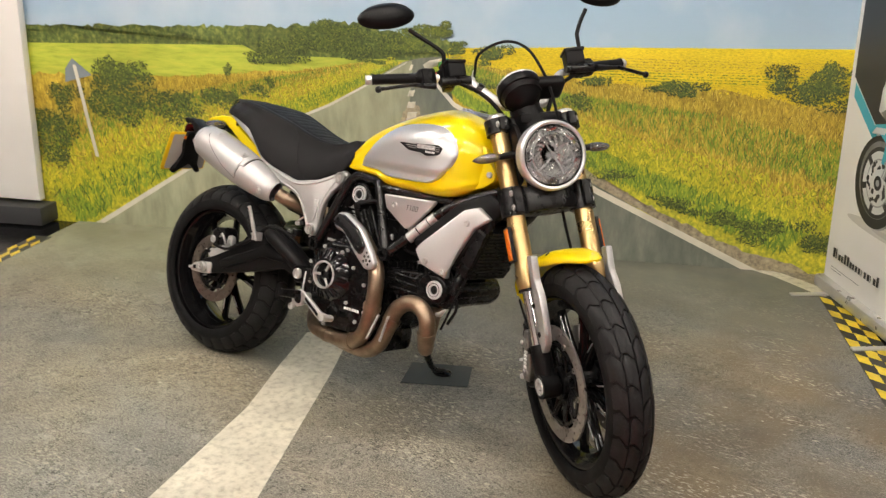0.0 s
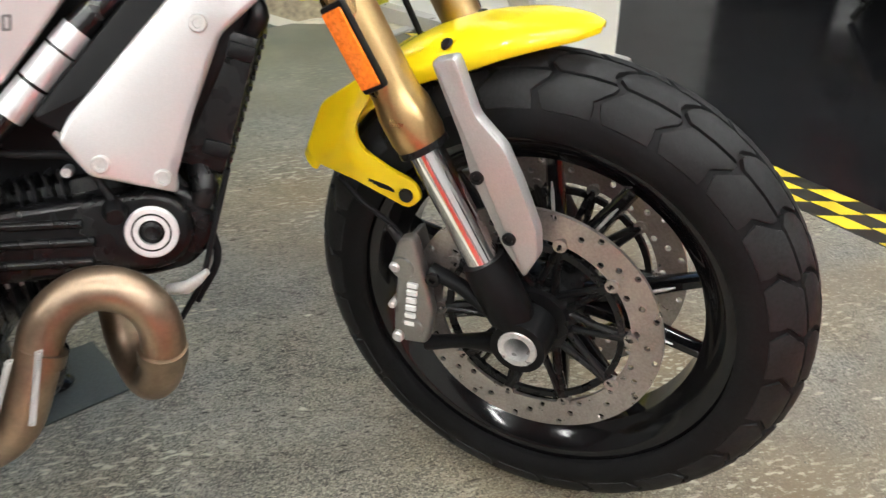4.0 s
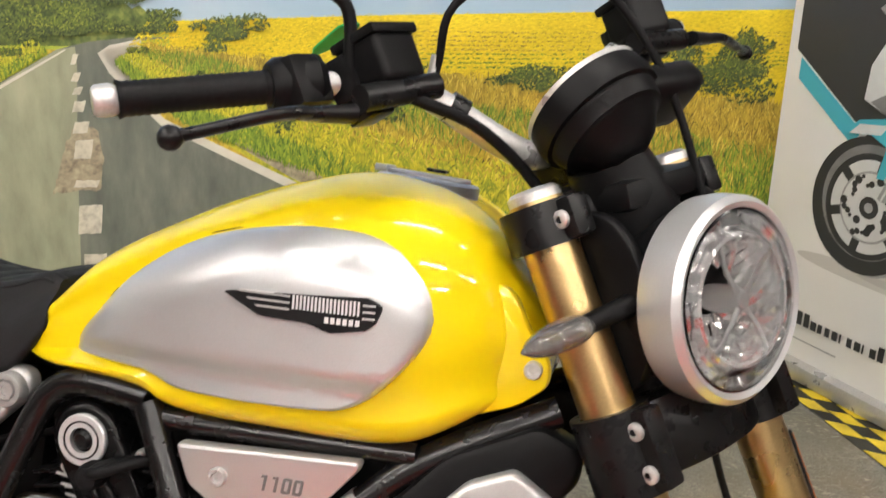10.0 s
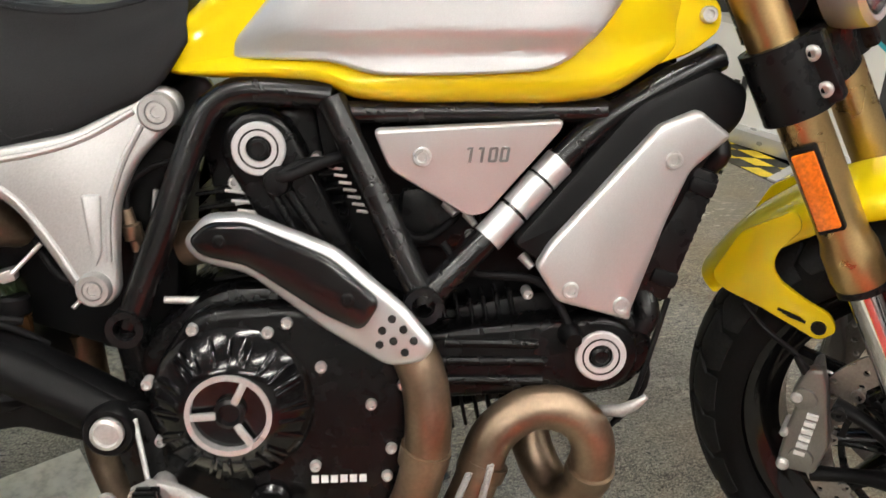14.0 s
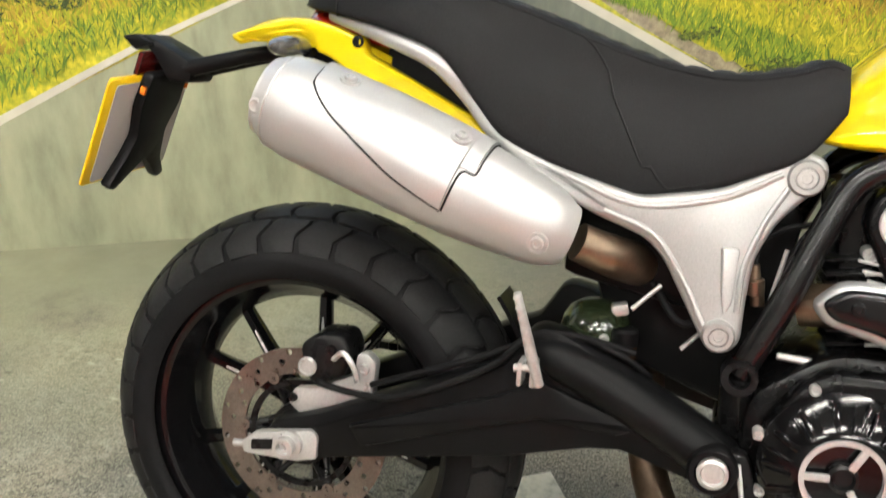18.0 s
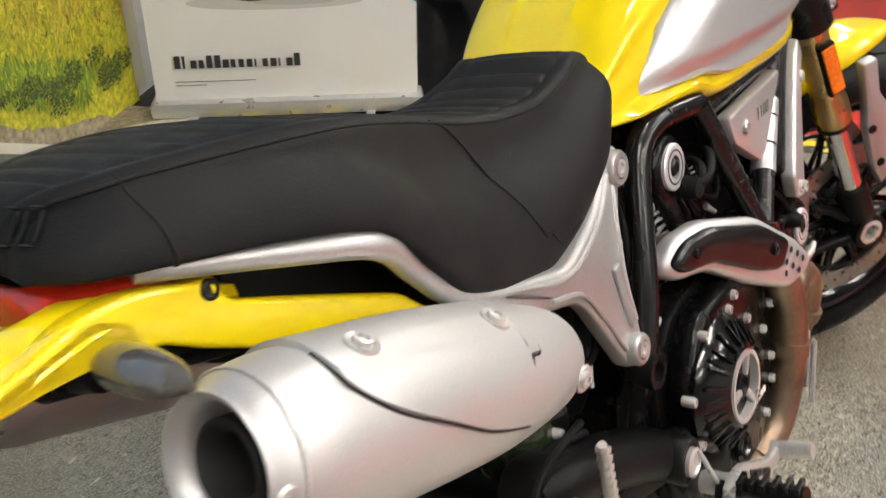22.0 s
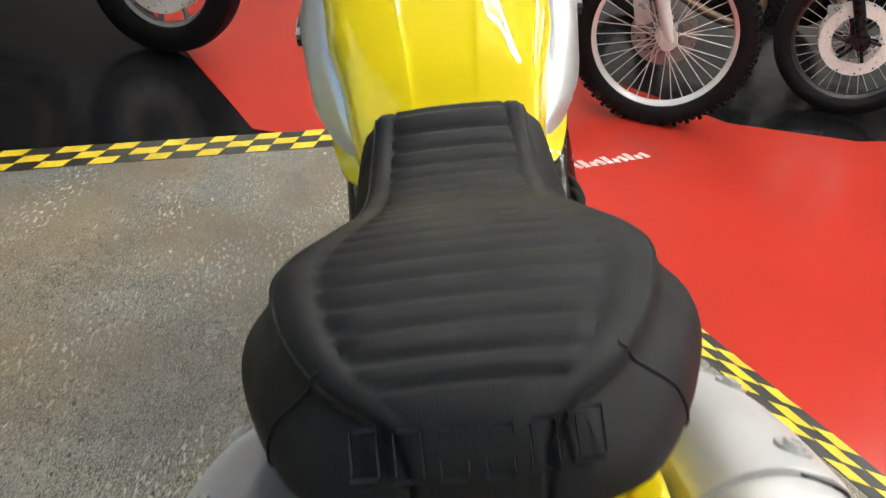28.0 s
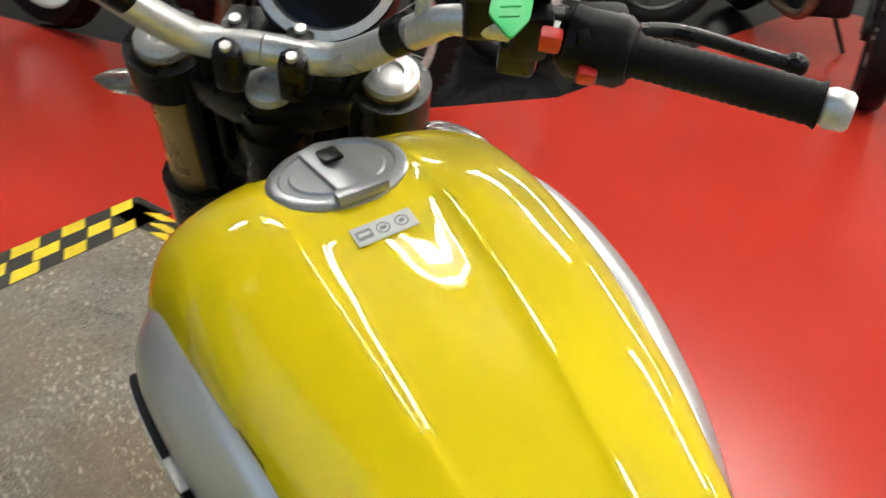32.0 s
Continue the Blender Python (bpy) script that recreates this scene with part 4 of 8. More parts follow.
def drilled_ring(m, r_in, r_out, offset, t, count=48, hole=0.0043):
    """A flat ring of steel with round holes bored through it, in three staggered rows."""
    bm = bmesh.new()
    rows, cols = 6, count * 2
    grid = [[[bm.verts.new(m @ Vector(((r_in + (r_out - r_in) * i / rows) * math.cos(2 * math.pi * j / cols), (r_in + (r_out - r_in) * i / rows) * math.sin(2 * math.pi * j / cols), offset + z))) for j in range(cols)] for i in range(rows + 1)] for z in (-t, t)]
    for k in range(count):
        for band in range(3):
            around = [(2 * band, 2 * k), (2 * band, 2 * k + 1), (2 * band, 2 * k + 2), (2 * band + 1, 2 * k + 2), (2 * band + 2, 2 * k + 2), (2 * band + 2, 2 * k + 1), (2 * band + 2, 2 * k), (2 * band + 1, 2 * k)]
            bored = (k * 2) % 3 == band
            walls = []
            for side, z in ((0, -t), (1, t)):
                edge = [grid[side][i][j % cols] for i, j in around]
                if not bored:
                    bm.faces.new(edge)
                    continue
                a, r = 2 * math.pi * (2 * k + 1) / cols, r_in + (r_out - r_in) * (2 * band + 1) / rows
                turn = [-135, -90, -45, 0, 45, 90, 135, 180]
                ring = [bm.verts.new(m @ Vector((r * math.cos(a) + hole * (math.sin(radians(q)) * math.cos(a) - math.cos(radians(q)) * math.sin(a)), r * math.sin(a) + hole * (math.sin(radians(q)) * math.sin(a) + math.cos(radians(q)) * math.cos(a)), offset + z))) for q in turn]
                for i in range(8):
                    bm.faces.new((edge[i], edge[(i + 1) % 8], ring[(i + 1) % 8], ring[i]))
                walls.append(ring)
            if bored:
                for i in range(8):
                    bm.faces.new((walls[0][i], walls[0][(i + 1) % 8], walls[1][(i + 1) % 8], walls[1][i]))
    for i in (0, rows):
        for j in range(cols):
            bm.faces.new((grid[0][i][j], grid[0][i][(j + 1) % cols], grid[1][i][(j + 1) % cols], grid[1][i][j]))
    return fixed(bm)


def brake_disc(m, r_out, r_in, offset, parent, bobbins=8, steel=None):
    steel = steel or DISC
    t = 0.0025
    d = part("brake_disc", drilled_ring(m, r_in, r_out, offset, t), steel, parent, "drilled steel brake disc")
    c = part("disc_carrier", lathe([(0.03, offset * 0.5), (0.045, offset * 0.5), (0.045, offset + 0.003), (0.03, offset + 0.003)], m, 32, True), BLK, d)
    part("carrier_ring", lathe([(r_in - 0.016, offset - 0.003), (r_in - 0.008, offset - 0.003), (r_in - 0.008, offset + 0.003), (r_in - 0.016, offset + 0.003)], m, 56, True), BLK, d)
    for k in range(bobbins):
        a = 2 * math.pi * k / bobbins
        for turn in (0.3, -0.3):
            p0, p1 = Vector((0.04 * math.cos(a + turn), 0.04 * math.sin(a + turn), offset * 0.8)), Vector(((r_in - 0.002) * math.cos(a), (r_in - 0.002) * math.sin(a), offset))
            part("carrier_arm", tube([m @ p0, m @ ((p0 + p1) / 2 + Vector((0, 0, 0.002))), m @ p1], [0.006, 0.0045, 0.007], 8), BLK, d)
    for k in range(bobbins):
        a = 2 * math.pi * k / bobbins
        part("rivet", lathe([(0.003, offset - 0.005), (0.0085, offset - 0.005), (0.0085, offset + 0.006), (0.003, offset + 0.006)], m @ Matrix.Translation((r_in * math.cos(a), r_in * math.sin(a), 0)), 14, True), steel, d)
    return d


REAR = pose(-0.004, 0.035, 0.315, 90, 0, 0)  # z towards the bike's right side
rear_wheel = wheel("rear_wheel", REAR, 0.315, 0.084, 0.058, 0.218, 0.07, 10, 31, "gloss black ten-spoke rear wheel")
brake_disc(pose(0.012, 0.035, 0.322, 90, 0, 0), 0.122, 0.086, 0.088, rear_wheel, 6, material("brown_disc_steel", (0.2, 0.165, 0.14), 0.36, metal=0.75, grain=0.15, scale=300, blotch=0.2, blotch_scale=20, rough_var=0.1))

# the front end hangs on the steering head and is turned to the right
F = Matrix(((0.7195, 0.5577, -0.4139, 1.2196), (-0.6012, 0.7985, 0.0310, -0.0212), (0.3478, 0.2265, 0.9098, 1.0148), (0, 0, 0, 1)))
FW = F @ Matrix.Translation((0, 0, -0.757)) @ pose(0, 0, 0, 90, 24, 0)
front_wheel = wheel("front_wheel", FW, 0.3245, 0.058, 0.05, 0.232, 0.048, 10, 26, "gloss black ten-spoke front wheel turned to the right")
for s in (1, -1):
    brake_disc(FW, 0.16, 0.122, 0.07 * s, front_wheel, 10)


def fpart(name, bm, mat, parent=None, label="", angle=40):
    bm.transform(F)
    return part(name, bm, mat, parent or bike, label, True, angle)


def fplate(name, pts, l0, l1, mat, parent=None, label="", bevel=0.003):
    return fpart(name, plate(pts, l0, l1, bevel, "xz"), mat, parent, label)


# -- fork, clamps, mudguard --
def fork_leg(s):
    y = -0.105 * s
    gold = fpart("fork_leg", lathe([(0, 0), (0.0265, 0), (0.027, -0.02), (0.027, -0.33), (0.0265, -0.41), (0.027, -0.43), (0.031, -0.445), (0.031, -0.478), (0.0285, -0.49), (0, -0.49)][::-1], Matrix.Translation((0, y, 0)), 32), GOLD, label="gold anodised upper fork tube")
    fpart("fork_slider", lathe([(0, -0.66), (0.0205, -0.66), (0.0205, -0.48), (0, -0.48)], Matrix.Translation((0, y, 0)), 28), CHROME, gold, "polished chrome fork slider")
    fpart("seal_ring", lathe([(0.02, -0.497), (0.0295, -0.497), (0.0295, -0.489), (0.02, -0.489)], Matrix.Translation((0, y, 0)), 28, True), BLK, gold)
    foot = bmesh.new()
    add_lathe(foot, [(0, -0.645), (0.026, -0.645), (0.028, -0.66), (0.028, -0.72), (0.02, -0.745), (0, -0.75)][::-1], Matrix.Translation((0, y, 0)), 24)
    add_lathe(foot, [(0.02, -0.026), (0.034, -0.026), (0.034, 0.024), (0.02, 0.024)], Matrix.Translation((0, y, -0.757)) @ pose(0, 0, 0, 90, 0, 0), 24, True)
    fpart("fork_foot", fixed(foot), PLAST, gold)
    fpart("axle_end", lathe([(0.017, -0.03), (0.0255, -0.03), (0.0255, 0.022), (0.0235, 0.026), (0.0165, 0.026), (0.015, 0.022), (0.015, -0.02)], Matrix.Translation((0, y, -0.757)) @ pose(0, 0, 0, 90 * s, 0, 0), 24, True), STEEL, gold)
    fpart("fork_cap", lathe([(0, 0.0), (0.026, 0.0), (0.026, 0.008), (0.021, 0.012), (0.012, 0.012), (0.011, 0.008), (0, 0.008)], Matrix.Translation((0, y, 0)), 28), STEEL, gold)
    g = fplate("fork_guard", rounded([(0.066, -0.408), (0.095, -0.413), (0.092, -0.435), (0.086, -0.479), (0.099, -0.522), (0.097, -0.567), (0.09, -0.625), (0.077, -0.653), (0.048, -0.673), (0.042, -0.63), (0.046, -0.54), (0.056, -0.495)], 0.006), y - 0.018 * s, y + 0.004 * s, ALLOY, gold, "grey plastic fork guard", 0.005)
    for f_, u_ in ((0.0545, -0.542), (0.0555, -0.621)):
        fpart("bolt", lathe([(0, 0), (0.008, 0), (0.008, 0.003), (0.005, 0.004), (0.004, 0.001), (0, 0.001)], Matrix.Translation((f_, y - 0.0175 * s, u_)) @ pose(0, 0, 0, 90 * s, 0, 0), 14), BLK, g)
    r = fplate("reflector_holder", rounded([(-0.0145, -0.312), (0.0145, -0.312), (0.0145, -0.412), (-0.0145, -0.412)], 0.004), y - 0.035 * s, y - 0.024 * s, PLAST, gold, "", 0.002)
    fplate("reflector", rounded([(-0.012, -0.318), (0.012, -0.318), (0.012, -0.406), (-0.012, -0.406)], 0.002), y - 0.039 * s, y - 0.034 * s, ORANGE, r, "amber side reflector", 0.001)
    body = bmesh.new()
    add_plate(body, rounded([(-0.098, -0.592), (-0.077, -0.596), (-0.083, -0.624), (-0.094, -0.662), (-0.107, -0.702), (-0.139, -0.741), (-0.172, -0.728), (-0.176, -0.712), (-0.15, -0.67), (-0.122, -0.632), (-0.126, -0.62)], 0.008), y * 0.8, y * 0.98, 0.005, "xz", seg=3)
    add_plate(body, rounded([(-0.098, -0.6), (-0.088, -0.6), (-0.1, -0.65), (-0.12, -0.7), (-0.15, -0.738), (-0.168, -0.722), (-0.142, -0.67), (-0.116, -0.626)], 0.008), y * 0.45, y * 0.84, 0.004, "xz")
    cal = fpart("brake_caliper", body, CALM, gold, "grey four-piston radial brake caliper")
    for p0, p1 in (((-0.106, -0.617), (-0.118, -0.641)), ((-0.138, -0.7), (-0.152, -0.724))):
        m = Vector(((p0[0] + p1[0]) / 2, y * 0.98, (p0[1] + p1[1]) / 2))
        fpart("piston_cover", lathe([(0, 0), (0.0155, 0), (0.0145, 0.003), (0.011, 0.0035), (0, 0.0035)], Matrix.Translation(m) @ pose(0, 0, 0, 90 * s, 0, 0), 24), CALM, cal)
    for f_, u_, r_ in ((-0.119, -0.624, 0.007), (-0.17, -0.718, 0.008), (-0.152, -0.672, 0.005)):
        fpart("bolt", tube([(f_, y * 0.7, u_), (f_, y * 1.03, u_), (f_, y * 1.05, u_)], [r_, r_, r_ * 0.7], 12), STEEL, cal)
    fpart("bleed_nipple", tube([(-0.1, y * 0.9, -0.6), (-0.103, y * 0.92, -0.583), (-0.105, y * 0.93, -0.574)], [0.007, 0.005, 0.003], 10), BLK, cal)
    for i in range(6):
        f_, u_ = -0.104 - 0.0066 * i, -0.648 - 0.0098 * i
        fplate("lettering_bar", [(f_ - 0.011, u_ - 0.001), (f_ + 0.001, u_ - 0.007), (f_ - 0.002, u_ - 0.0125), (f_ - 0.014, u_ - 0.0065)], y * 0.98 - 0.0042 * s, y * 0.98, WHITE, cal, "", 0)
    arms = bmesh.new()
    add_tube(arms, [(-0.085, y * 0.86, -0.648), (-0.055, y * 0.9, -0.674), (-0.024, y * 0.98, -0.712)], [0.012, 0.0105, 0.013], 12, 3, flat=0.8)
    add_tube(arms, [(-0.145, y * 0.86, -0.745), (-0.09, y * 0.88, -0.752), (-0.03, y * 0.98, -0.76)], [0.012, 0.011, 0.018], 12, 3, flat=0.8)
    fpart("caliper_mount", fixed(arms), PLAST, gold, "black cast caliper mount")
    fpart("caliper_bolt", lathe([(0, 0), (0.009, 0), (0.009, 0.006), (0.004, 0.006), (0.004, 0.002), (0, 0.002)], Matrix.Translation((-0.078, y * 0.98, -0.654)) @ pose(0, 0, 0, 90 * s, 0, 0), 14), BLK, cal)


both(fork_leg)


def clamp(name, u0, u1, f0, mat):
    bm = bmesh.new()
    for s in (1, -1):
        add_lathe(bm, [(0.0272, u0), (0.038, u0), (0.038, u1), (0.0272, u1)], Matrix.Translation((0, -0.105 * s, 0)), 28, True)
        add_box(bm, (0.03, 0.026, (u1 - u0) * 0.94), (0.036, -0.105 * s, (u0 + u1) / 2), (0, 0, 0), 0.005)
    add_plate(bm, rounded([(0.025, -0.085), (0.045, -0.03), (0.045, 0.03), (0.025, 0.085), (-0.025, 0.085), (f0, 0.03), (f0, -0.03), (-0.025, -0.085)], 0.02), u0 + 0.004, u1 - 0.004, 0.004, "xy")
    c = fpart(name, bm, mat)
    for s in (1, -1):
        for u in ((u0 + u1) / 2,) if u1 - u0 < 0.06 else (u0 + 0.02, u1 - 0.02):
            fpart("clamp_bolt", lathe([(0, 0), (0.0085, 0), (0.0085, 0.005), (0.006, 0.007), (0.004, 0.007), (0.004, 0.002), (0, 0.002)], Matrix.Translation((0.037, -0.117 * s, u)) @ pose(0, 0, 0, 90 * s, 0, 0), 14), STEEL, c)
    return c


top_clamp = clamp("top_clamp", -0.045, -0.004, -0.05, BLK)
fpart("stem_nut", lathe([(0, 0.006), (0.022, 0.006), (0.022, 0.016), (0.016, 0.02), (0.008, 0.02), (0.008, 0.012), (0, 0.012)], Matrix.Translation((-0.03, 0, -0.012)), 24), STEEL, top_clamp)
clamp("lower_clamp", -0.285, -0.205, -0.05, BLK)
fpart("steering_stem", tube([(-0.03, 0, -0.02), (-0.03, 0, -0.24)], 0.03, 24), BLK)

gm = bmesh.new()
rings = []
for i in range(25):
    a = radians(55 + 69 * i / 24)
    taper = min(1, 0.35 + 3.2 * min(i, 24 - i + 14) / 24)
    w = 0.07 * math.sqrt(max(0.02, 1 - max(0, (0.4 - i / 24) / 0.4) ** 2.4))
    drop = (0.03 + 0.006 * math.sin(math.pi * i / 24)) * min(1.0, 0.12 + (i / 9) ** 0.8)
    ring = []
    for j in range(13):
        t = -1 + j / 6
        r = 0.362 - drop * abs(t) ** 3.2
        ring.append(Vector((r * math.cos(a), w * math.sin(t * 1.3) / math.sin(1.3), -0.757 + r * math.sin(a))))
    rings.append(ring + [Vector((p.x * 0.985, p.y * 0.95, -0.757 + (p.z + 0.757) * 0.985)) for p in ring[::-1]])
add_ring_loft(gm, rings)
guard = fpart("front_mudguard", fixed(gm), YEL, label="yellow front mudguard", angle=60)


def mudguard_leg(s):
    y = -0.068 * s
    fplate("mudguard_leg", rounded([(-0.176, -0.455), (-0.17, -0.478), (-0.132, -0.513), (-0.082, -0.569), (-0.056, -0.562), (-0.056, -0.538), (-0.076, -0.517), (-0.098, -0.484), (-0.1, -0.464), (-0.088, -0.446), (-0.05, -0.425), (-0.05, -0.4), (-0.12, -0.41)], 0.01), y - 0.008 * s, y - 0.001 * s, YEL, guard, "", 0.002)
    fpart("bolt", lathe([(0, 0), (0.009, 0), (0.009, 0.003), (0.005, 0.004), (0, 0.002)], Matrix.Translation((-0.0745, y - 0.008 * s, -0.551)) @ pose(0, 0, 0, 90 * s, 0, 0), 14), BLK, guard)
    fpart("bolt", lathe([(0, 0), (0.008, 0), (0.006, 0.003), (0, 0.003)], Matrix.Translation((0.055, -0.055 * s, -0.408)) @ pose(0, 0, 0, 35 * s, 0, 0), 14), BLK, guard)
    for i in range(3):
        fplate("lettering_bar", [(-0.112 + 0.004 * i, -0.516 - 0.005 * i), (-0.09 + 0.002 * i, -0.534 - 0.003 * i), (-0.092 + 0.002 * i, -0.537 - 0.003 * i), (-0.114 + 0.004 * i, -0.519 - 0.005 * i)], y - 0.0088 * s, y - 0.008 * s, INK, guard, "", 0)


both(mudguard_leg)

# -- headlight, indicators, gauge --
HL = Matrix.Translation(F @ Vector((0.075, -0.002, -0.138))) @ pose(0, 0, 0, 0, 0, -39.5) @ pose(0, 0, 0, 0, 86, 0)  # z ahead
lamp = part("headlight", lathe([(0, -0.105), (0.045, -0.102), (0.068, -0.085), (0.083, -0.045), (0.089, -0.01), (0.09, 0.0), (0.086, 0.0), (0.07, -0.03), (0, -0.05)], HL, 48), PLAST, bike, "round headlight with a satin silver ring")
part("ring", lathe([(0.088, -0.012), (0.096, -0.008), (0.0985, 0.01), (0.097, 0.03), (0.091, 0.036), (0.0855, 0.034), (0.085, 0.0)], HL, 56, True), SILV, lamp, "satin silver headlight ring")
part("inner_ring", lathe([(0.0765, 0.012), (0.085, 0.02), (0.085, 0.033), (0.082, 0.034), (0.0775, 0.026)], HL, 56, True), GLOSS, lamp)


def facets(rings, count, wave):
    """A mirror bowl of flat facets; rings: (radius, height); wave: how far each second facet stands out."""
    bm = bmesh.new()
    n = len(rings)

    def at(k, i, up):
        a = 2 * math.pi * k / count
        r, h = rings[i]
        return bm.verts.new(HL @ Vector((r * math.cos(a), r * math.sin(a), h + up)))

    for k in range(count):
        for i in range(n - 1):
            up = wave * (1 if (k + i) % 2 else -1)
            bm.faces.new((at(k, i, up), at(k + 1, i, -up * 0.4), at(k + 1, i + 1, up), at(k, i + 1, -up * 0.4)))
    return bm


part("reflector", facets([(0.011, -0.03), (0.02, -0.027), (0.029, -0.021), (0.038, -0.013), (0.046, -0.003), (0.053, 0.009), (0.057, 0.02)], 30, 0.0016), MIRR, lamp, "mirror-bright faceted reflector", smooth=False)
part("outer_reflector", facets([(0.0585, 0.014), (0.063, 0.006), (0.07, 0.009), (0.0745, 0.017), (0.0775, 0.026)], 40, 0.0022), MIRR, lamp, "stepped bright outer reflector", smooth=False)
part("bowl_rim", lathe([(0.0555, 0.016), (0.0565, 0.028), (0.0585, 0.03), (0.0605, 0.028), (0.061, 0.012)], HL, 56), MIRR, lamp)
for k in range(8):
    fb = box((0.013, 0.026, 0.014), (0.0675, 0, 0.015), bevel=0.002)
    fb.transform(HL @ pose(0, 0, 0, 0, 0, 45 * k + 12))
    part("light_block", fb, MIRR if k % 2 else CHROME, lamp)
for k in range(4):
    fb = tube([(0.0, 0, 0.014), (0.014, 0.001, 0.017), (0.034, 0.003, 0.02), (0.057, 0.0, 0.027)], [0.0045, 0.0032, 0.0027, 0.0032], 8, 3, flat=0.7)
    fb.transform(HL @ pose(0, 0, 0, 0, 0, (38, 142, 218, 322)[k]))
    part("reflector_strut", fb, STRUT, lamp, "pale grey strut of the cross-shaped daylight lamp")
part("bulb_shield", lathe([(0, 0.021), (0.007, 0.02), (0.011, 0.014), (0.012, -0.02), (0, -0.02)], HL, 20), STRUT, lamp)
part("lens", lathe([(0.0855, 0.03), (0.082, 0.036), (0.06, 0.046), (0.03, 0.051), (0, 0.0525), (0, 0.0495), (0.03, 0.048), (0.06, 0.043), (0.08, 0.033), (0.083, 0.028)], HL, 48), LENSM, lamp, "clear headlight lens").visible_shadow = False
cowl = bmesh.new()
for s in (1, -1):
    add_plate(cowl, rounded([(-0.03, -0.0), (0.06, -0.035), (0.075, -0.08), (0.06, -0.16), (0.02, -0.2), (-0.03, -0.2)], 0.02), -0.085 * s, -0.07 * s, 0.004, "xz")
add_box(cowl, (0.1, 0.13, 0.03), (0.025, 0, -0.015), (0, 12, 0), 0.012)
add_box(cowl, (0.05, 0.12, 0.12), (0.0, 0, -0.11), (0, 0, 0), 0.015)
add_tube(cowl, [(0.035, -0.03, 0.02), (0.026, -0.015, -0.03), (0.014, 0.0, -0.09), (0.01, 0.0, -0.14)], [0.04, 0.05, 0.05, 0.04], 20, 3)
fpart("headlight_bracket", cowl, PLAST)


def indicator(s, tip, root, name="indicator", bare=0.4):
    tip, root = Vector(tip), Vector(root)
    d = (tip - root).normalized()
    stalk = tube([root, root + d * (tip - root).length * 0.45], [0.011, 0.009], 12)
    st = part(name, stalk, PLAST, bike, "black stalk indicator with a smoked lens")
    L = (tip - root).length
    part("lens", tube([root + d * L * (bare + (1 - bare) * q) for q in (0, 0.17, 0.47, 0.8, 1.0)], [0.009, 0.0165, 0.018, 0.0125, 0.002], 16, 3, flat=0.75), SMOKE, st, "clear indicator lens")
    part("bulb", tube([root + d * L * 0.5, root + d * L * 0.72], [0.006, 0.007], 10), CHROME, st)


SMOKE = material("smoked_lens", (0.3, 0.29, 0.28), 0.1, coat=0.5, transmission=0.75, blotch=0.1, blotch_scale=60)
indicator(1, F @ Vector((0.03, -0.212, -0.122)), F @ Vector((0.05, -0.085, -0.118)))
indicator(-1, F @ Vector((0.036, 0.211, -0.116)), F @ Vector((0.05, 0.085, -0.118)))
GA = F @ Matrix.Translation((0.052, -0.04, 0.058)) @ pose(0, 0, 0, 0, -26, 0)
gauge = part("instrument", lathe([(0, -0.052), (0.018, -0.052), (0.032, -0.044), (0.048, -0.026), (0.052, -0.024), (0.055, -0.024), (0.058, -0.012), (0.0595, -0.01), (0.0595, -0.007), (0.0645, -0.006), (0.066, 0.004), (0.064, 0.02), (0.056, 0.026), (0.052, 0.024), (0.05, 0.018), (0, 0.018)], GA, 40), PLAST, bike, "round black instrument with a side display")
part("side_display", box((0.07, 0.1, 0.036), (0.012, 0.075, 0.0), bevel=0.016, seg=3), PLAST, gauge).matrix_local = GA
part("rim", lathe([(0.054, 0.024), (0.062, 0.02), (0.0635, 0.026), (0.056, 0.029)], GA, 40, True), STEEL, gauge)
part("glass", lathe([(0, 0.0195), (0.051, 0.0195), (0.051, 0.0205), (0, 0.022)], GA, 32), GLOSS, gauge)
part("bracket", box((0.06, 0.05, 0.07), (0.02, -0.02, -0.005), bevel=0.012), PLAST, gauge).matrix_local = F

# -- handlebar and controls --
BARR = [(-0.03, 0.0, 0.048), (-0.03, -0.055, 0.048), (-0.038, -0.085, 0.07), (-0.052, -0.135, 0.125), (-0.06, -0.17, 0.15), (-0.085, -0.27, 0.17), (-0.125, -0.415, 0.19)]
BARL = [(f, -l * 0.955, u) for f, l, u in BARR]
for side, pts in ((1, BARR), (-1, BARL)):
    fpart("handlebar", tube(pts, [0.0145, 0.0145, 0.0145, 0.0135, 0.0115, 0.011, 0.011], 18, 5), STEEL, label="bright tapered handlebar")
for l in (-0.028, 0.028):
    bm = bmesh.new()
    add_box(bm, (0.05, 0.026, 0.05), (-0.03, l, 0.035), (0, 0, 0), 0.008)
    c = fpart("bar_clamp", bm, BLK)
    for df in (-0.016, 0.016):
        fpart("bolt", tube([(-0.03 + df, l, 0.055), (-0.03 + df, l, 0.064)], 0.005, 10), STEEL, c)


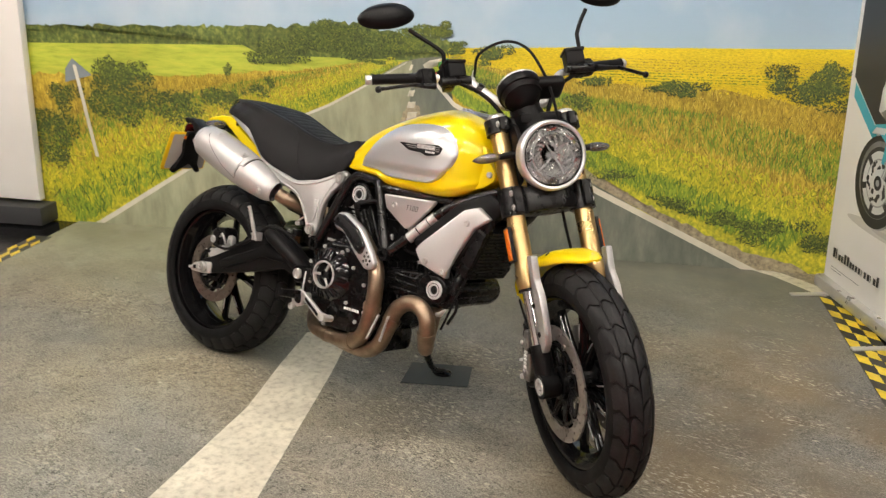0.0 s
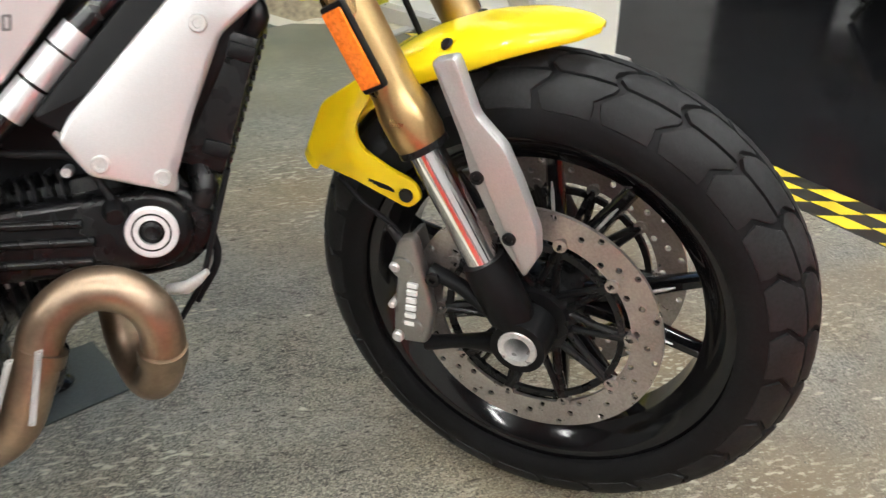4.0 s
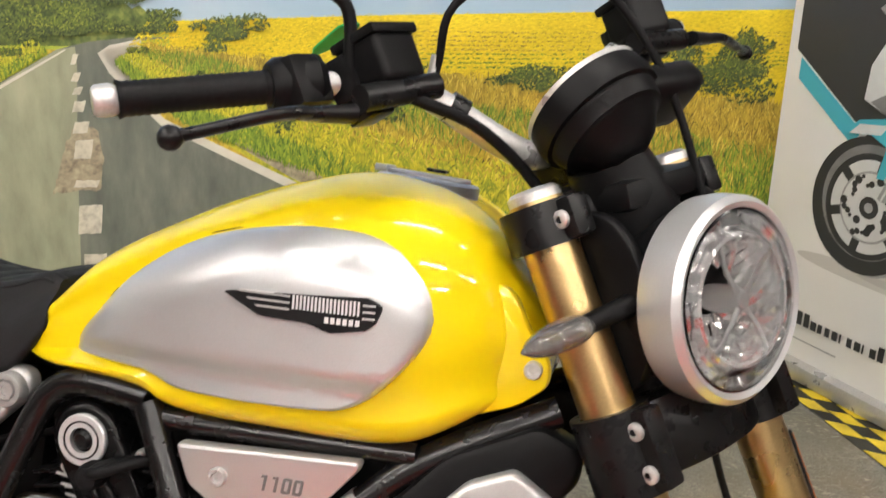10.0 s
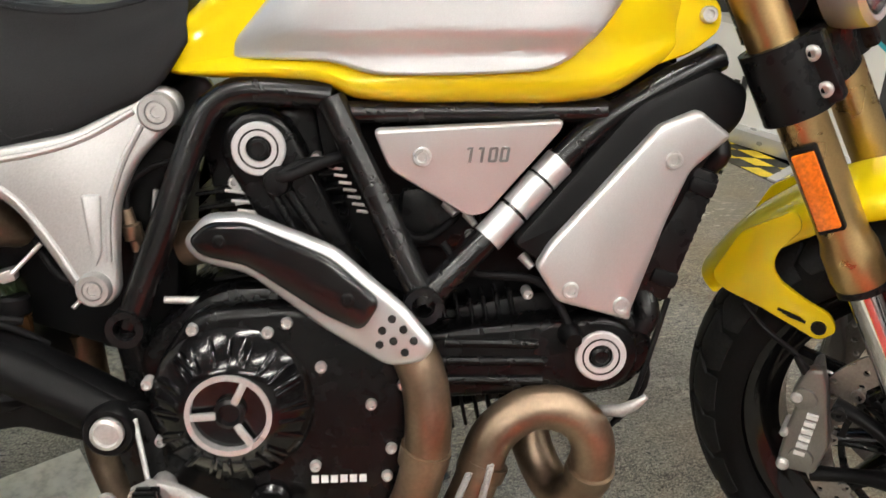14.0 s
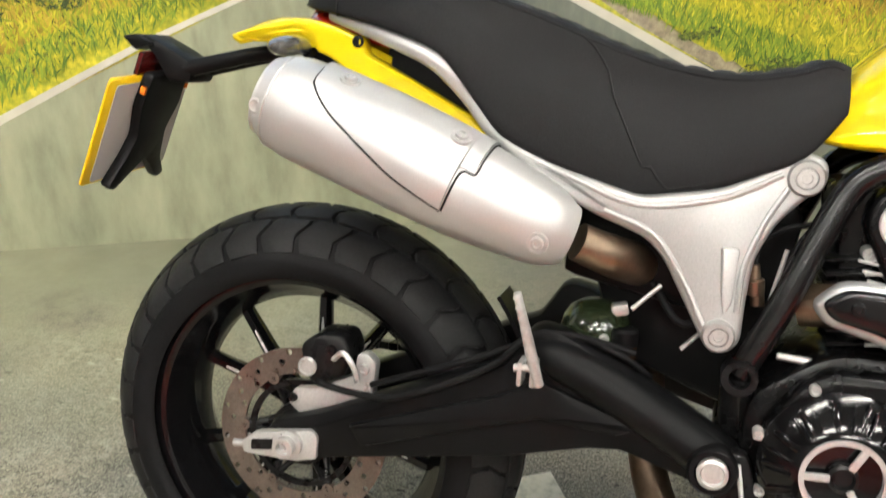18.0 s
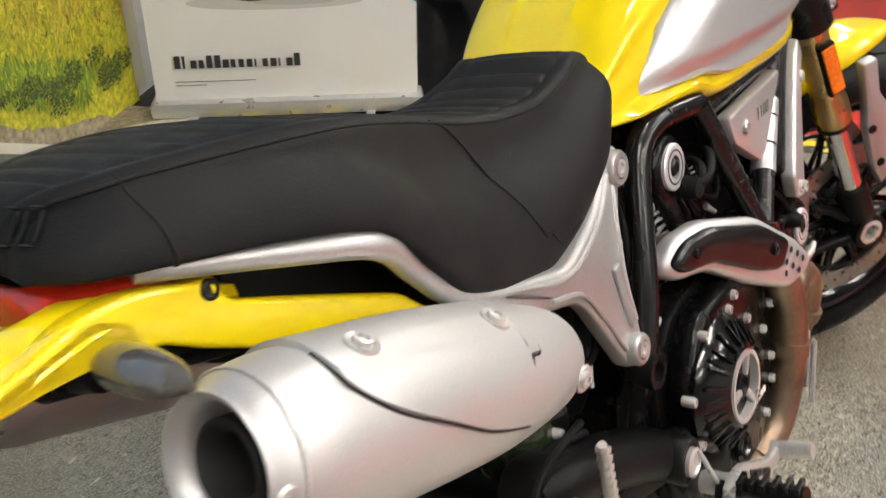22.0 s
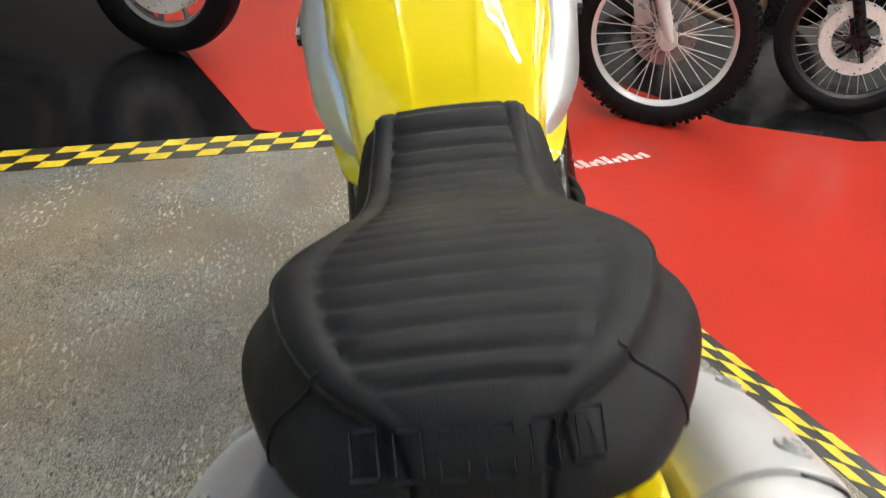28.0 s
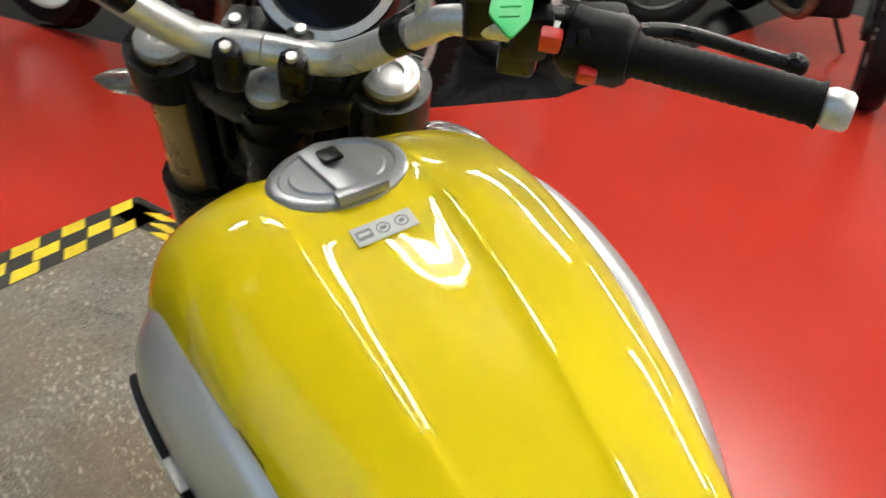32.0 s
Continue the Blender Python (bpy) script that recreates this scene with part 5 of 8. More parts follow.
def controls(s, pts):
    a, b = Vector(pts[-2]), Vector(pts[-1])
    d = (b - a).normalized()
    a = b - d * 0.135
    rings = []
    bm = bmesh.new()
    n = 40
    add_tube(bm, [a + d * 0.132 * i / n for i in range(n + 1)], [0.017 if i in (0, 1, n) else 0.0148 + 0.0008 * (i % 2) for i in range(n + 1)], 18)
    g = fpart("grip", fixed(bm), RUB, label="black ribbed rubber grip")
    fpart("bar_end", tube([b - d * 0.003, b + d * 0.003, b + d * 0.014, b + d * 0.017], [0.012, 0.0145, 0.0138, 0.011], 18), STEEL, g, "silver bar-end weight")
    h = a - d * 0.02
    sw = bmesh.new()
    add_tube(sw, [h + d * 0.022, h + d * 0.015, h - d * 0.022, h - d * 0.03], [0.021, 0.026, 0.027, 0.02], 14)
    blk = bmesh.new()
    add_box(blk, (0.04, 0.045, 0.05), h - d * 0.005 + Vector((0.004, 0, -0.002)), (0, 0, 12 * s), 0.01)
    inn = bmesh.new()
    add_box(inn, (0.035, 0.03, 0.046), h - d * 0.055 + Vector((0.002, 0, 0.0)), (0, 0, 12 * s), 0.009)
    sg = fpart("switch_housing", sw, PLAST, g)
    fpart("switch_block", blk, PLAST, sg)
    fpart("clamp_block", inn, PLAST, sg)
    fpart("switch", box((0.012, 0.016, 0.016), h - d * 0.04 + Vector((-0.022, 0, 0.016)), bevel=0.003), REDP if s > 0 else PLAST, sg)
    fpart("switch", box((0.01, 0.014, 0.012), h - d * 0.01 + Vector((-0.03, 0, 0.0)), bevel=0.003), REDP if s > 0 else STEEL, sg)
    p = Vector((-0.05, -0.2 * s, 0.158)) if s > 0 else Vector((-0.036, 0.198, 0.168))
    bm = bmesh.new()
    add_box(bm, (0.052, 0.056, 0.048), p + Vector((0.004, 0.01 * s, 0.008)), (0, 0, 10 * s), 0.008, 3)
    add_box(bm, (0.058, 0.062, 0.01), p + Vector((0.004, 0.01 * s, 0.033)), (0, 0, 10 * s), 0.003)
    res = fpart("brake_reservoir" if s > 0 else "clutch_reservoir", bm, PLAST, g, "square black fluid reservoir")
    mc = bmesh.new()
    add_tube(mc, [p + Vector((0.02, 0.05 * s, -0.024)), p + Vector((0.02, -0.04 * s, -0.026))], 0.013, 12)
    add_box(mc, (0.04, 0.03, 0.03), p + Vector((-0.01, -0.01 * s, -0.025)), bevel=0.006)
    fpart("master_cylinder", fixed(mc), BLK, res)
    tip = Vector((-0.026, -0.426, 0.123)) if s > 0 else Vector((-0.055, 0.433, 0.123))
    root = Vector((-0.02, -0.262, 0.117)) if s > 0 else p + Vector((0.03, 0.045, -0.03))
    mid = root.lerp(tip, 0.45) + Vector((0.012, 0, 0.004))
    lv = bmesh.new()
    add_tube(lv, [root, root.lerp(mid, 0.5), mid, mid.lerp(tip, 0.7), tip], [0.011, 0.0085, 0.007, 0.0065, 0.007], 12, 4, flat=0.8)
    bmesh.ops.create_icosphere(lv, subdivisions=2, radius=0.0105, matrix=Matrix.Translation(tip))
    fpart("lever", fixed(lv), BLK, g, "black control lever with a ball end")
    # mirror
    foot = p + Vector((-0.005, -0.02 * s, 0.012))
    if s > 0:
        st = [foot, Vector((-0.037, -0.215, 0.215)), Vector((-0.038, -0.228, 0.238)), Vector((-0.044, -0.265, 0.272)), Vector((-0.05, -0.30, 0.305))]
        c = Vector((-0.05, -0.362, 0.345))
    else:
        st = [foot, Vector((-0.05, 0.225, 0.25)), Vector((-0.05, 0.228, 0.27)), Vector((-0.052, 0.25, 0.31)), Vector((-0.055, 0.275, 0.345))]
        c = Vector((-0.05, 0.325, 0.385))
    mirr = fpart("mirror", tube(st, 0.0062, 12, 4), PLAST, g, "black oval mirror on a bent stalk")
    M = Matrix.Translation(c) @ pose(0, 0, 0, 0, 0, -8 * s) @ pose(0, 0, 0, 0, 78, 0)
    hm = bmesh.new()
    prof = [(0, 0.026), (0.02, 0.025), (0.042, 0.017), (0.05, 0.004), (0.05, 0.0), (0.046, -0.002), (0, -0.002)]
    add_lathe(hm, prof, Matrix(), 32)
    hm.transform(M @ Matrix.Diagonal((0.8, 1.65, 1.3, 1)))
    fpart("mirror_shell", hm, PLAST, mirr)
    gl = lathe([(0, -0.0036), (0.044, -0.0036), (0.044, -0.0024), (0, -0.0024)], Matrix(), 32)
    gl.transform(M @ Matrix.Diagonal((0.8, 1.65, 1.3, 1)))
    fpart("mirror_glass", gl, CHROME, mirr, "mirror glass")


controls(1, BARR)
controls(-1, BARL)
tag = bmesh.new()
add_plate(tag, rounded([(-0.132, -0.2), (-0.112, -0.211), (-0.06, -0.213), (-0.052, -0.2), (-0.06, -0.187), (-0.112, -0.183)], 0.005), 0.2105, 0.213, 0.0006, "xy")
for i in range(5):
    add_box(tag, (0.002, 0.014, 0.0012), (-0.112 + 0.009 * i, -0.197, 0.2134), (0, 0, 15), 0.0003)
fpart("key_tag", tag, GREEN, label="green plastic tag on the handlebar")
for pts, r in (
    ([(-0.049, -0.134, 0.142), (-0.035, -0.13, 0.16), (0.0, -0.12, 0.2), (0.05, -0.06, 0.212), (0.078, -0.01, 0.18), (0.088, 0.02, 0.11), (0.082, 0.04, 0.03), (0.06, 0.05, -0.08), (0.02, 0.04, -0.2)], 0.0042),
    ([(-0.03, -0.19, 0.13), (-0.02, -0.12, 0.08), (-0.02, -0.07, 0.0), (-0.03, -0.05, -0.12)], 0.006),
    ([(-0.03, 0.18, 0.13), (-0.01, 0.1, 0.08), (-0.02, 0.06, 0.0), (-0.03, 0.05, -0.12)], 0.006),
    ([(0.0, 0.04, -0.2), (-0.03, 0.055, -0.33), (-0.05, 0.07, -0.45), (-0.1, 0.085, -0.56), (-0.1, 0.09, -0.6)], 0.0042),
    ([(-0.15, -0.078, -0.5), (-0.135, -0.08, -0.54), (-0.11, -0.085, -0.575), (-0.1, -0.088, -0.6)], 0.0035),
):
    fpart("hose", tube(pts, r, 10, 5), RUB)
fpart("hose_joint", tube([(-0.049, -0.134, 0.13), (-0.047, -0.134, 0.148), (-0.036, -0.13, 0.165)], [0.0065, 0.006, 0.005], 10), STEEL)
for l in (-0.125, 0.11):
    fpart("cable_clip", tube([(-0.047, l * 0.9, 0.105), (-0.05, l, 0.118)], 0.0162, 14), BLK)

# -- tank --
TOPZ = [(0.62, 0.83), (0.64, 0.845), (0.7, 0.901), (0.797, 0.951), (0.86, 0.976), (0.903, 0.99), (0.98, 1.007), (1.05, 1.0), (1.1, 0.978), (1.14, 0.94), (1.17, 0.897), (1.185, 0.87)]
LOWZ = [(0.62, 0.777), (0.64, 0.775), (0.774, 0.768), (0.816, 0.752), (0.925, 0.748), (1.06, 0.752), (1.135, 0.788), (1.185, 0.816)]
HALF = [(0.62, 0.098), (0.65, 0.106), (0.7, 0.118), (0.75, 0.132), (0.8, 0.146), (0.9, 0.163), (1.0, 0.17), (1.06, 0.17), (1.11, 0.15), (1.15, 0.118), (1.185, 0.085)]


def tank_ring(x):
    zt, zb, w = curve_at(TOPZ, x), curve_at(LOWZ, x), curve_at(HALF, x)
    h = zt - zb
    cr = 0.3 + 0.02 * (1.0 - x)
    k = min(1.0, max(0.0, (1.09 - x) / 0.1))
    m = k * min(1.0, max(0.5, 1.0 - (x - 0.7) * 1.4))
    e = curve_at([(0.62, 0.0), (0.645, 0.01), (0.67, 0.018), (0.73, 0.017), (0.8, 0.009), (0.9, 0.002), (1.0, 0.0), (1.19, 0.0)], x) / w
    half = [(0.0, 0.0), (0.5, 0.0), (0.78 + 0.5 * e, 0.0), (0.91 + e, 0.025), (0.975 + e, 0.09), (0.965 + 0.1 * e, 0.19), (1.0 - 0.02 * k, 0.42), (0.985 - 0.035 * k, 0.6), (0.93 - 0.05 * k + 0.08 * m, 0.75), (0.82 - 0.05 * k + 0.095 * m, 0.875), (0.66 - 0.04 * k + 0.05 * m, 0.945), (0.5 - 0.01 * k, 0.978), (cr + 0.085, 0.993), (cr + 0.035, 0.996), (cr, 0.99), (cr - 0.07, 0.986), (0.0, 0.99)]
    pts = spline([(a * w, zb + b * h, 0) for a, b in half], 3)
    right = [(x, -p.x, p.y) for p in pts]
    return right + [(x, -y, z) for _, y, z in right[-2:0:-1]]


tk = bmesh.new()
add_ring_loft(tk, [tank_ring(0.622 + 0.563 * i / 60) for i in range(61)])
tank = bp("fuel_tank", fixed(tk), YEL, label="gloss yellow fuel tank", angle=35)


def tank_ear(s):
    ear = bp("tank_bracket", mir(plate(rounded([(1.1, 0.775), (1.16, 0.795), (1.19, 0.818), (1.19, 0.842), (1.172, 0.862), (1.15, 0.905), (1.1, 0.93)], 0.012), -0.122, -0.1, 0.006), s), YEL, tank)
    bolt("bolt", (1.174, -0.124 * s, 0.834), 0.009, ear, d=(0, -s, 0))


both(tank_ear)

PW = [(0.66, 0.112), (0.69, 0.127), (0.75, 0.15), (0.8, 0.164), (0.9, 0.181), (1.0, 0.187), (1.05, 0.181), (1.09, 0.165)]
PTOP = [(0.675, 0.795), (0.71, 0.835), (0.75, 0.878), (0.799, 0.912), (0.846, 0.933), (0.898, 0.946), (0.959, 0.953), (1.015, 0.951), (1.057, 0.938), (1.083, 0.913), (1.088, 0.875)]


def panel_y(x, z):
    u = min(1.0, max(0.0, (curve_at(PTOP, x) - z) / 0.06))
    q = 1.0 - (0.1 + 0.08 * min(1.0, max(0.0, (x - 0.68) / 0.12))) * (1 - u) ** 2.2
    if z < 0.818:
        q -= (0.818 - z) / 0.04 * 0.16 if z > 0.802 else 0.064 - (0.802 - z) * 0.4
    return curve_at(PW, x) * q


PANEL = rounded([(0.672, 0.794), (0.71, 0.835), (0.75, 0.878), (0.799, 0.912), (0.846, 0.933), (0.898, 0.946), (0.959, 0.953), (1.015, 0.951), (1.057, 0.938), (1.083, 0.913), (1.088, 0.879), (1.077, 0.85), (1.054, 0.82), (1.026, 0.793), (1.0, 0.782), (0.944, 0.779), (0.872, 0.778), (0.825, 0.779), (0.791, 0.792), (0.727, 0.793)], 0.02, 3)


def tank_panel(s):
    bm = bmesh.new()
    cx, cz = 0.92, 0.862
    rings = []
    for k, lift in ((1.0, -0.032), (1.0, -0.006), (0.985, 0.0), (0.96, 0.002), (0.92, 0.002), (0.87, 0.002), (0.81, 0.002), (0.75, 0.002), (0.69, 0.002), (0.63, 0.002), (0.56, 0.002), (0.48, 0.002), (0.4, 0.002), (0.3, 0.002), (0.2, 0.002), (0.1, 0.002)):
        rings.append([(cx + (x - cx) * k, -(panel_y(cx + (x - cx) * k, cz + (z - cz) * k) + lift), cz + (z - cz) * k) for x, z in PANEL])
    rows = add_ring_loft(bm, rings, True, False)
    bm.faces.new(rows[-1])
    p = bp("tank_side_panel", mir(fixed(bm), s), SILV, tank, "satin silver tank side panel", 30)
    gm = bmesh.new()
    rim = [q for q in PANEL if q[1] > 0.84 and q[0] < 1.06]
    rim = rim[next(i for i in range(len(rim)) if rim[i][0] < rim[i - 1][0] - 0.2):] + rim[: next(i for i in range(len(rim)) if rim[i][0] < rim[i - 1][0] - 0.2)]
    add_tube(gm, [(cx + (x - cx) * 1.004, -(panel_y(x, z) - 0.0056), cz + (z - cz) * 1.012) for x, z in rim], 0.0013, 6)
    # black tube painted in as the dark of the recess between panel and tank
    bp("panel_gap_shade", mir(fixed(gm), s), BLK, tank)

    def on(pts, name, mat, lift):
        bm = bmesh.new()
        up = [bm.verts.new((x, -(panel_y(x, z) + lift), z)) for x, z in pts]
        dn = [bm.verts.new((x, -(panel_y(x, z) - 0.001), z)) for x, z in pts]
        bm.faces.new(up)
        for i in range(len(pts)):
            bm.faces.new((up[i], dn[i], dn[(i + 1) % len(pts)], up[(i + 1) % len(pts)]))
        bmesh.ops.triangulate(bm, faces=[f for f in bm.faces if len(f.verts) > 4])
        bp(name, mir(fixed(bm), s), mat, p)

    top0, low0 = [(0.884, 0.887), (0.893, 0.889), (1.03, 0.896), (1.042, 0.888)], [(0.884, 0.885), (0.925, 0.8655), (0.975, 0.864), (0.994, 0.857), (1.034, 0.864), (1.042, 0.885)]
    for k in range(20):
        xa, xb = 0.884 + 0.16 * k / 20, 0.884 + 0.16 * (k + 1) / 20

        def lin(tab, x):
            return float(np.interp(x, [p[0] for p in tab], [p[1] for p in tab]))

        on([(xa, lin(top0, xa)), (xb, lin(top0, xb)), (xb, lin(low0, xb)), (xa, lin(low0, xa))], "emblem_edge", STEEL, 0.0016)
        xa, xb = max(xa, 0.888), min(xb, 1.0405)
        on([(xa, lin(top0, xa) - 0.0018), (xb, lin(top0, xb) - 0.0018), (xb, lin(low0, xb) + 0.0018), (xa, lin(low0, xa) + 0.0018)], "emblem", INK, 0.0083)
    for i in range(3):
        z = 0.8895 - 0.006 * i
        on([(0.902 + 0.009 * i, z), (0.955, z), (0.955, z - 0.0018), (0.905 + 0.009 * i, z - 0.0018)], "emblem_stripe", STEEL, 0.0092)
        on([(1.025, z - 0.001), (1.036, z - 0.001), (1.036, z - 0.0028), (1.025, z - 0.0028)], "emblem_stripe", STEEL, 0.0092)
    for i, bars in enumerate(("lr",) * 9):
        x, w = 0.958 + 0.0073 * i, 0.0054
        for q, (x0, x1, z0, z1) in (("l", (0, 0.0017, 0, 1)), ("r", (w - 0.0017, w, 0, 1)), ("t", (0, w, 0.84, 1)), ("b", (0, w, 0, 0.16)), ("m", (0, w, 0.42, 0.58))):
            if q in bars:
                za, zb = 0.8775 + 0.013 * z0, 0.8775 + 0.013 * z1
                on([(x + x0, zb), (x + x1, zb), (x + x1, za), (x + x0, za)], "lettering_bar", WHITE, 0.0094)
    for i in range(6):
        x = 0.99 + 0.0058 * i
        on([(x, 0.8735), (x + 0.0036, 0.8735), (x + 0.0036, 0.868), (x, 0.868)], "lettering_bar", WHITE, 0.0094)


both(tank_panel)
tank.location.y = 0.007
CAPM = material("grey_alloy_cap", (0.36, 0.37, 0.39), 0.34, metal=0.75, grain=0.06, scale=500)
CAP = pose(1.03, 0.004, 0.9985, 0, 5, 0)
cap = part("filler_cap", lathe([(0.056, -0.016), (0.056, 0.003), (0.053, 0.0055), (0.046, 0.006), (0.0445, 0.0042), (0.038, 0.0042), (0.0365, 0.0062), (0, 0.0068)], CAP, 56), CAPM, bike, "silver flush fuel filler cap")
part("cap_flap", plate(rounded([(-0.056, -0.014), (0.04, -0.017), (0.048, 0), (0.04, 0.017), (-0.056, 0.014)], 0.008), 0.005, 0.011, 0.0025, "xy", CAP), CAPM, cap)
part("flap_hinge", box((0.014, 0.04, 0.008), (-0.05, 0, 0.009), bevel=0.002), CAPM, cap).matrix_local = CAP
part("keyhole_cover", box((0.022, 0.016, 0.004), (0.008, 0, 0.015), bevel=0.002), BLK, cap).matrix_local = CAP
STKM = material("pale_grey_sticker", (0.55, 0.55, 0.53), 0.45, grain=0.05)
STKI = material("mid_grey_print", (0.2, 0.2, 0.2), 0.5)
stk = part("tank_sticker", box((0.018, 0.047, 0.0008), (0, 0, 0), bevel=0.0003), STKM, bike, "small pale grey fuel-grade sticker")
stk.matrix_local = pose(0.945, 0.005, 1.0, 0, -12, 0)
for y, w, round_ in ((0.0155, 0.011, False), (0.001, 0.006, True), (-0.0135, 0.005, True)):
    mk = lathe([(0.0042, 0.0004), (0.0052, 0.0004), (0.0052, 0.0007), (0.0042, 0.0007)], Matrix.Translation((0, y, 0)), 20, True) if round_ else plate(rounded([(-0.0045, y - 0.006), (0.0045, y - 0.006), (0.0045, y + 0.006), (-0.0045, y + 0.006)], 0.0008), 0.0004, 0.0006, 0.0, "xy")
    part("sticker_mark", mk, STKI, stk)
    part("lettering_bar", box((0.0028, w * 0.8, 0.0005), (0, y, 0.0008)), STKI if round_ else STKM, stk)

# -- seat --
ST = [(-0.006, 0.902), (0.0, 0.919), (0.008, 0.931), (0.018, 0.939), (0.035, 0.943), (0.08, 0.944), (0.196, 0.93), (0.3, 0.902), (0.4, 0.868), (0.466, 0.852), (0.53, 0.847), (0.59, 0.857), (0.622, 0.868), (0.642, 0.862)]
SB = [(-0.004, 0.895), (0.02, 0.889), (0.055, 0.884), (0.13, 0.87), (0.195, 0.848), (0.225, 0.82), (0.25, 0.79), (0.28, 0.757), (0.35, 0.724), (0.43, 0.702), (0.5, 0.714), (0.56, 0.738), (0.61, 0.766), (0.655, 0.83)]
SW = [(-0.004, 0.05), (0.006, 0.072), (0.023, 0.09), (0.061, 0.112), (0.127, 0.137), (0.17, 0.148), (0.24, 0.152), (0.32, 0.142), (0.4, 0.13), (0.5, 0.122), (0.6, 0.112), (0.655, 0.098)]
SE = [(-0.004, 0.03), (0.01, 0.034), (0.026, 0.05), (0.04, 0.065), (0.055, 0.077), (0.098, 0.098), (0.15, 0.113), (0.19, 0.119), (0.24, 0.113), (0.3, 0.099), (0.36, 0.088), (0.45, 0.083), (0.55, 0.083), (0.655, 0.076)]


def seat_ring(x):
    zt, zb, w, e = curve_at(ST, x), curve_at(SB, x), curve_at(SW, x), curve_at(SE, x)
    h = zt - zb
    groove = 0.0042 * (1 - abs(math.sin(math.pi * (x - 0.063) / 0.031))) ** 2 if 0.05 < x < 0.645 else 0.0
    if 0.25 < x < 0.42:
        groove *= 0.55
    if 0.036 < x < 0.042:
        groove = 0.003
    pts = [(0, zb + 0.012), (w * 0.7, zb + 0.006), (w * 0.96, zb), (w, zb + h * 0.14), (w * 0.5 + e * 0.5 + (w - e) * 0.3, zb + h * 0.45), (e * 0.78 + w * 0.22, zb + h * 0.72), (e * 1.03, zt - 0.012), (e * 1.0, zt - 0.006), (e * 0.93, zt - 0.0015)]
    line = [(p.x, p.y) for p in spline([(a, b, 0) for a, b in pts], 3)]
    line += [(e * 0.8, zt - 0.001), (e * 0.76, zt - 0.001 - 0.002 * min(1, max(0, (x - 0.045) / 0.03))), (e * 0.72, zt - groove), (e * 0.5, zt + 0.001 - groove), (e * 0.25, zt + 0.002 - groove), (0, zt + 0.002 - groove)]
    right = [(x, -a, b) for a, b in line]
    return right + [(x, -y, z) for _, y, z in right[-2:0:-1]]


sm = bmesh.new()
add_ring_loft(sm, [seat_ring(-0.006 + 0.648 * i / 190) for i in range(191)])
bmesh.ops.translate(sm, verts=sm.verts, vec=(0, 0.004, 0))
seat = bp("seat", fixed(sm), VINYL, label="black ribbed vinyl dual seat", angle=70)


def seam(s):
    k = []
    for i in range(60):
        x = 0.02 + 0.615 * i / 59
        e, zt = curve_at(SE, x), curve_at(ST, x)
        k.append((x, 0.004 - s * e * 1.01, zt - 0.0075))
    bp("piping", tube(k, 0.0016, 6), VINYL, seat)
    a = [seat_ring(0.06)[i] for i in range(6, 24)]
    bp("piping", tube([(x, 0.004 + y * s * 1.0, z) for x, y, z in a], 0.0014, 6), VINYL, seat)
    line = []
    for t in (i / 16 for i in range(17)):
        x = 0.345 + 0.16 * t
        r = seat_ring(x)
        line.append(r[int(21 - 13 * math.sin(t * math.pi / 2))])
    bp("piping", tube([(x, 0.004 + y * s * 1.002, z) for x, y, z in line], 0.0014, 6), VINYL, seat)


both(seam)
for i in range(6):
    for dy, dz, w, h in ((0, 0.0095, 0.012, 0.0015), (0, -0.0095, 0.014, 0.0015), (-0.0065, 0, 0.0015, 0.02), (0.0065, 0, 0.0015, 0.02)):
        y = 0.0525 - 0.0212 * i + 0.004 - dy - 0.12 * dz
        x0 = 0.0055 + 0.72 * dz + 0.0055 * (abs(y - 0.004) / 0.05) ** 2
        bp("embossed_outline", box((0.003, w, h), (x0, y, 0.9268 + dz), (0, 38, 0), 0.0004), GLOSS, seat)

# -- tail --
def under_rail(s):
    bm = bmesh.new()
    add_tube(bm, [(0.33, -0.125, 0.726), (0.27, -0.128, 0.765), (0.235, -0.128, 0.802), (0.195, -0.138, 0.838), (0.13, -0.12, 0.861), (0.045, -0.08, 0.884)], [0.014, 0.012, 0.011, 0.011, 0.01, 0.008], 10, 4)
    bp("seat_rail", mir(fixed(bm), s), ALLOY)


both(under_rail)
tb = bmesh.new()
rows = []
for x, w, ze, zr, zv in ((-0.094, 0.076, 0.8545, 0.8555, 0.855), (-0.09, 0.081, 0.8535, 0.859, 0.8575), (-0.078, 0.085, 0.854, 0.866, 0.861), (-0.06, 0.088, 0.858, 0.873, 0.865), (-0.035, 0.091, 0.865, 0.879, 0.867), (0.0, 0.091, 0.87, 0.88, 0.864), (0.03, 0.089, 0.871, 0.878, 0.858), (0.06, 0.084, 0.865, 0.871, 0.851), (0.12, 0.072, 0.838, 0.842, 0.832)):
    ring = []
    skirt = 0.003 if x < -0.085 else 0.008
    for t in (-1.0, -0.97, -0.85, -0.72, -0.58, -0.45, -0.25, 0, 0.25, 0.45, 0.58, 0.72, 0.85, 0.97, 1.0):
        a = abs(t)
        zz = ze - skirt if a == 1 else float(np.interp(a, (0, 0.25, 0.45, 0.58, 0.72, 0.97), (zv, zv + 0.1 * (zr - zv), zv + 0.75 * (zr - zv), zr, zr - 0.25 * (zr - ze), ze)))
        ring.append((x, t * w, zz))
    rows.append(ring + [(x, y * 0.96, z2 - 0.004) for x, y, z2 in ring[::-1]])
add_ring_loft(tb, rows)
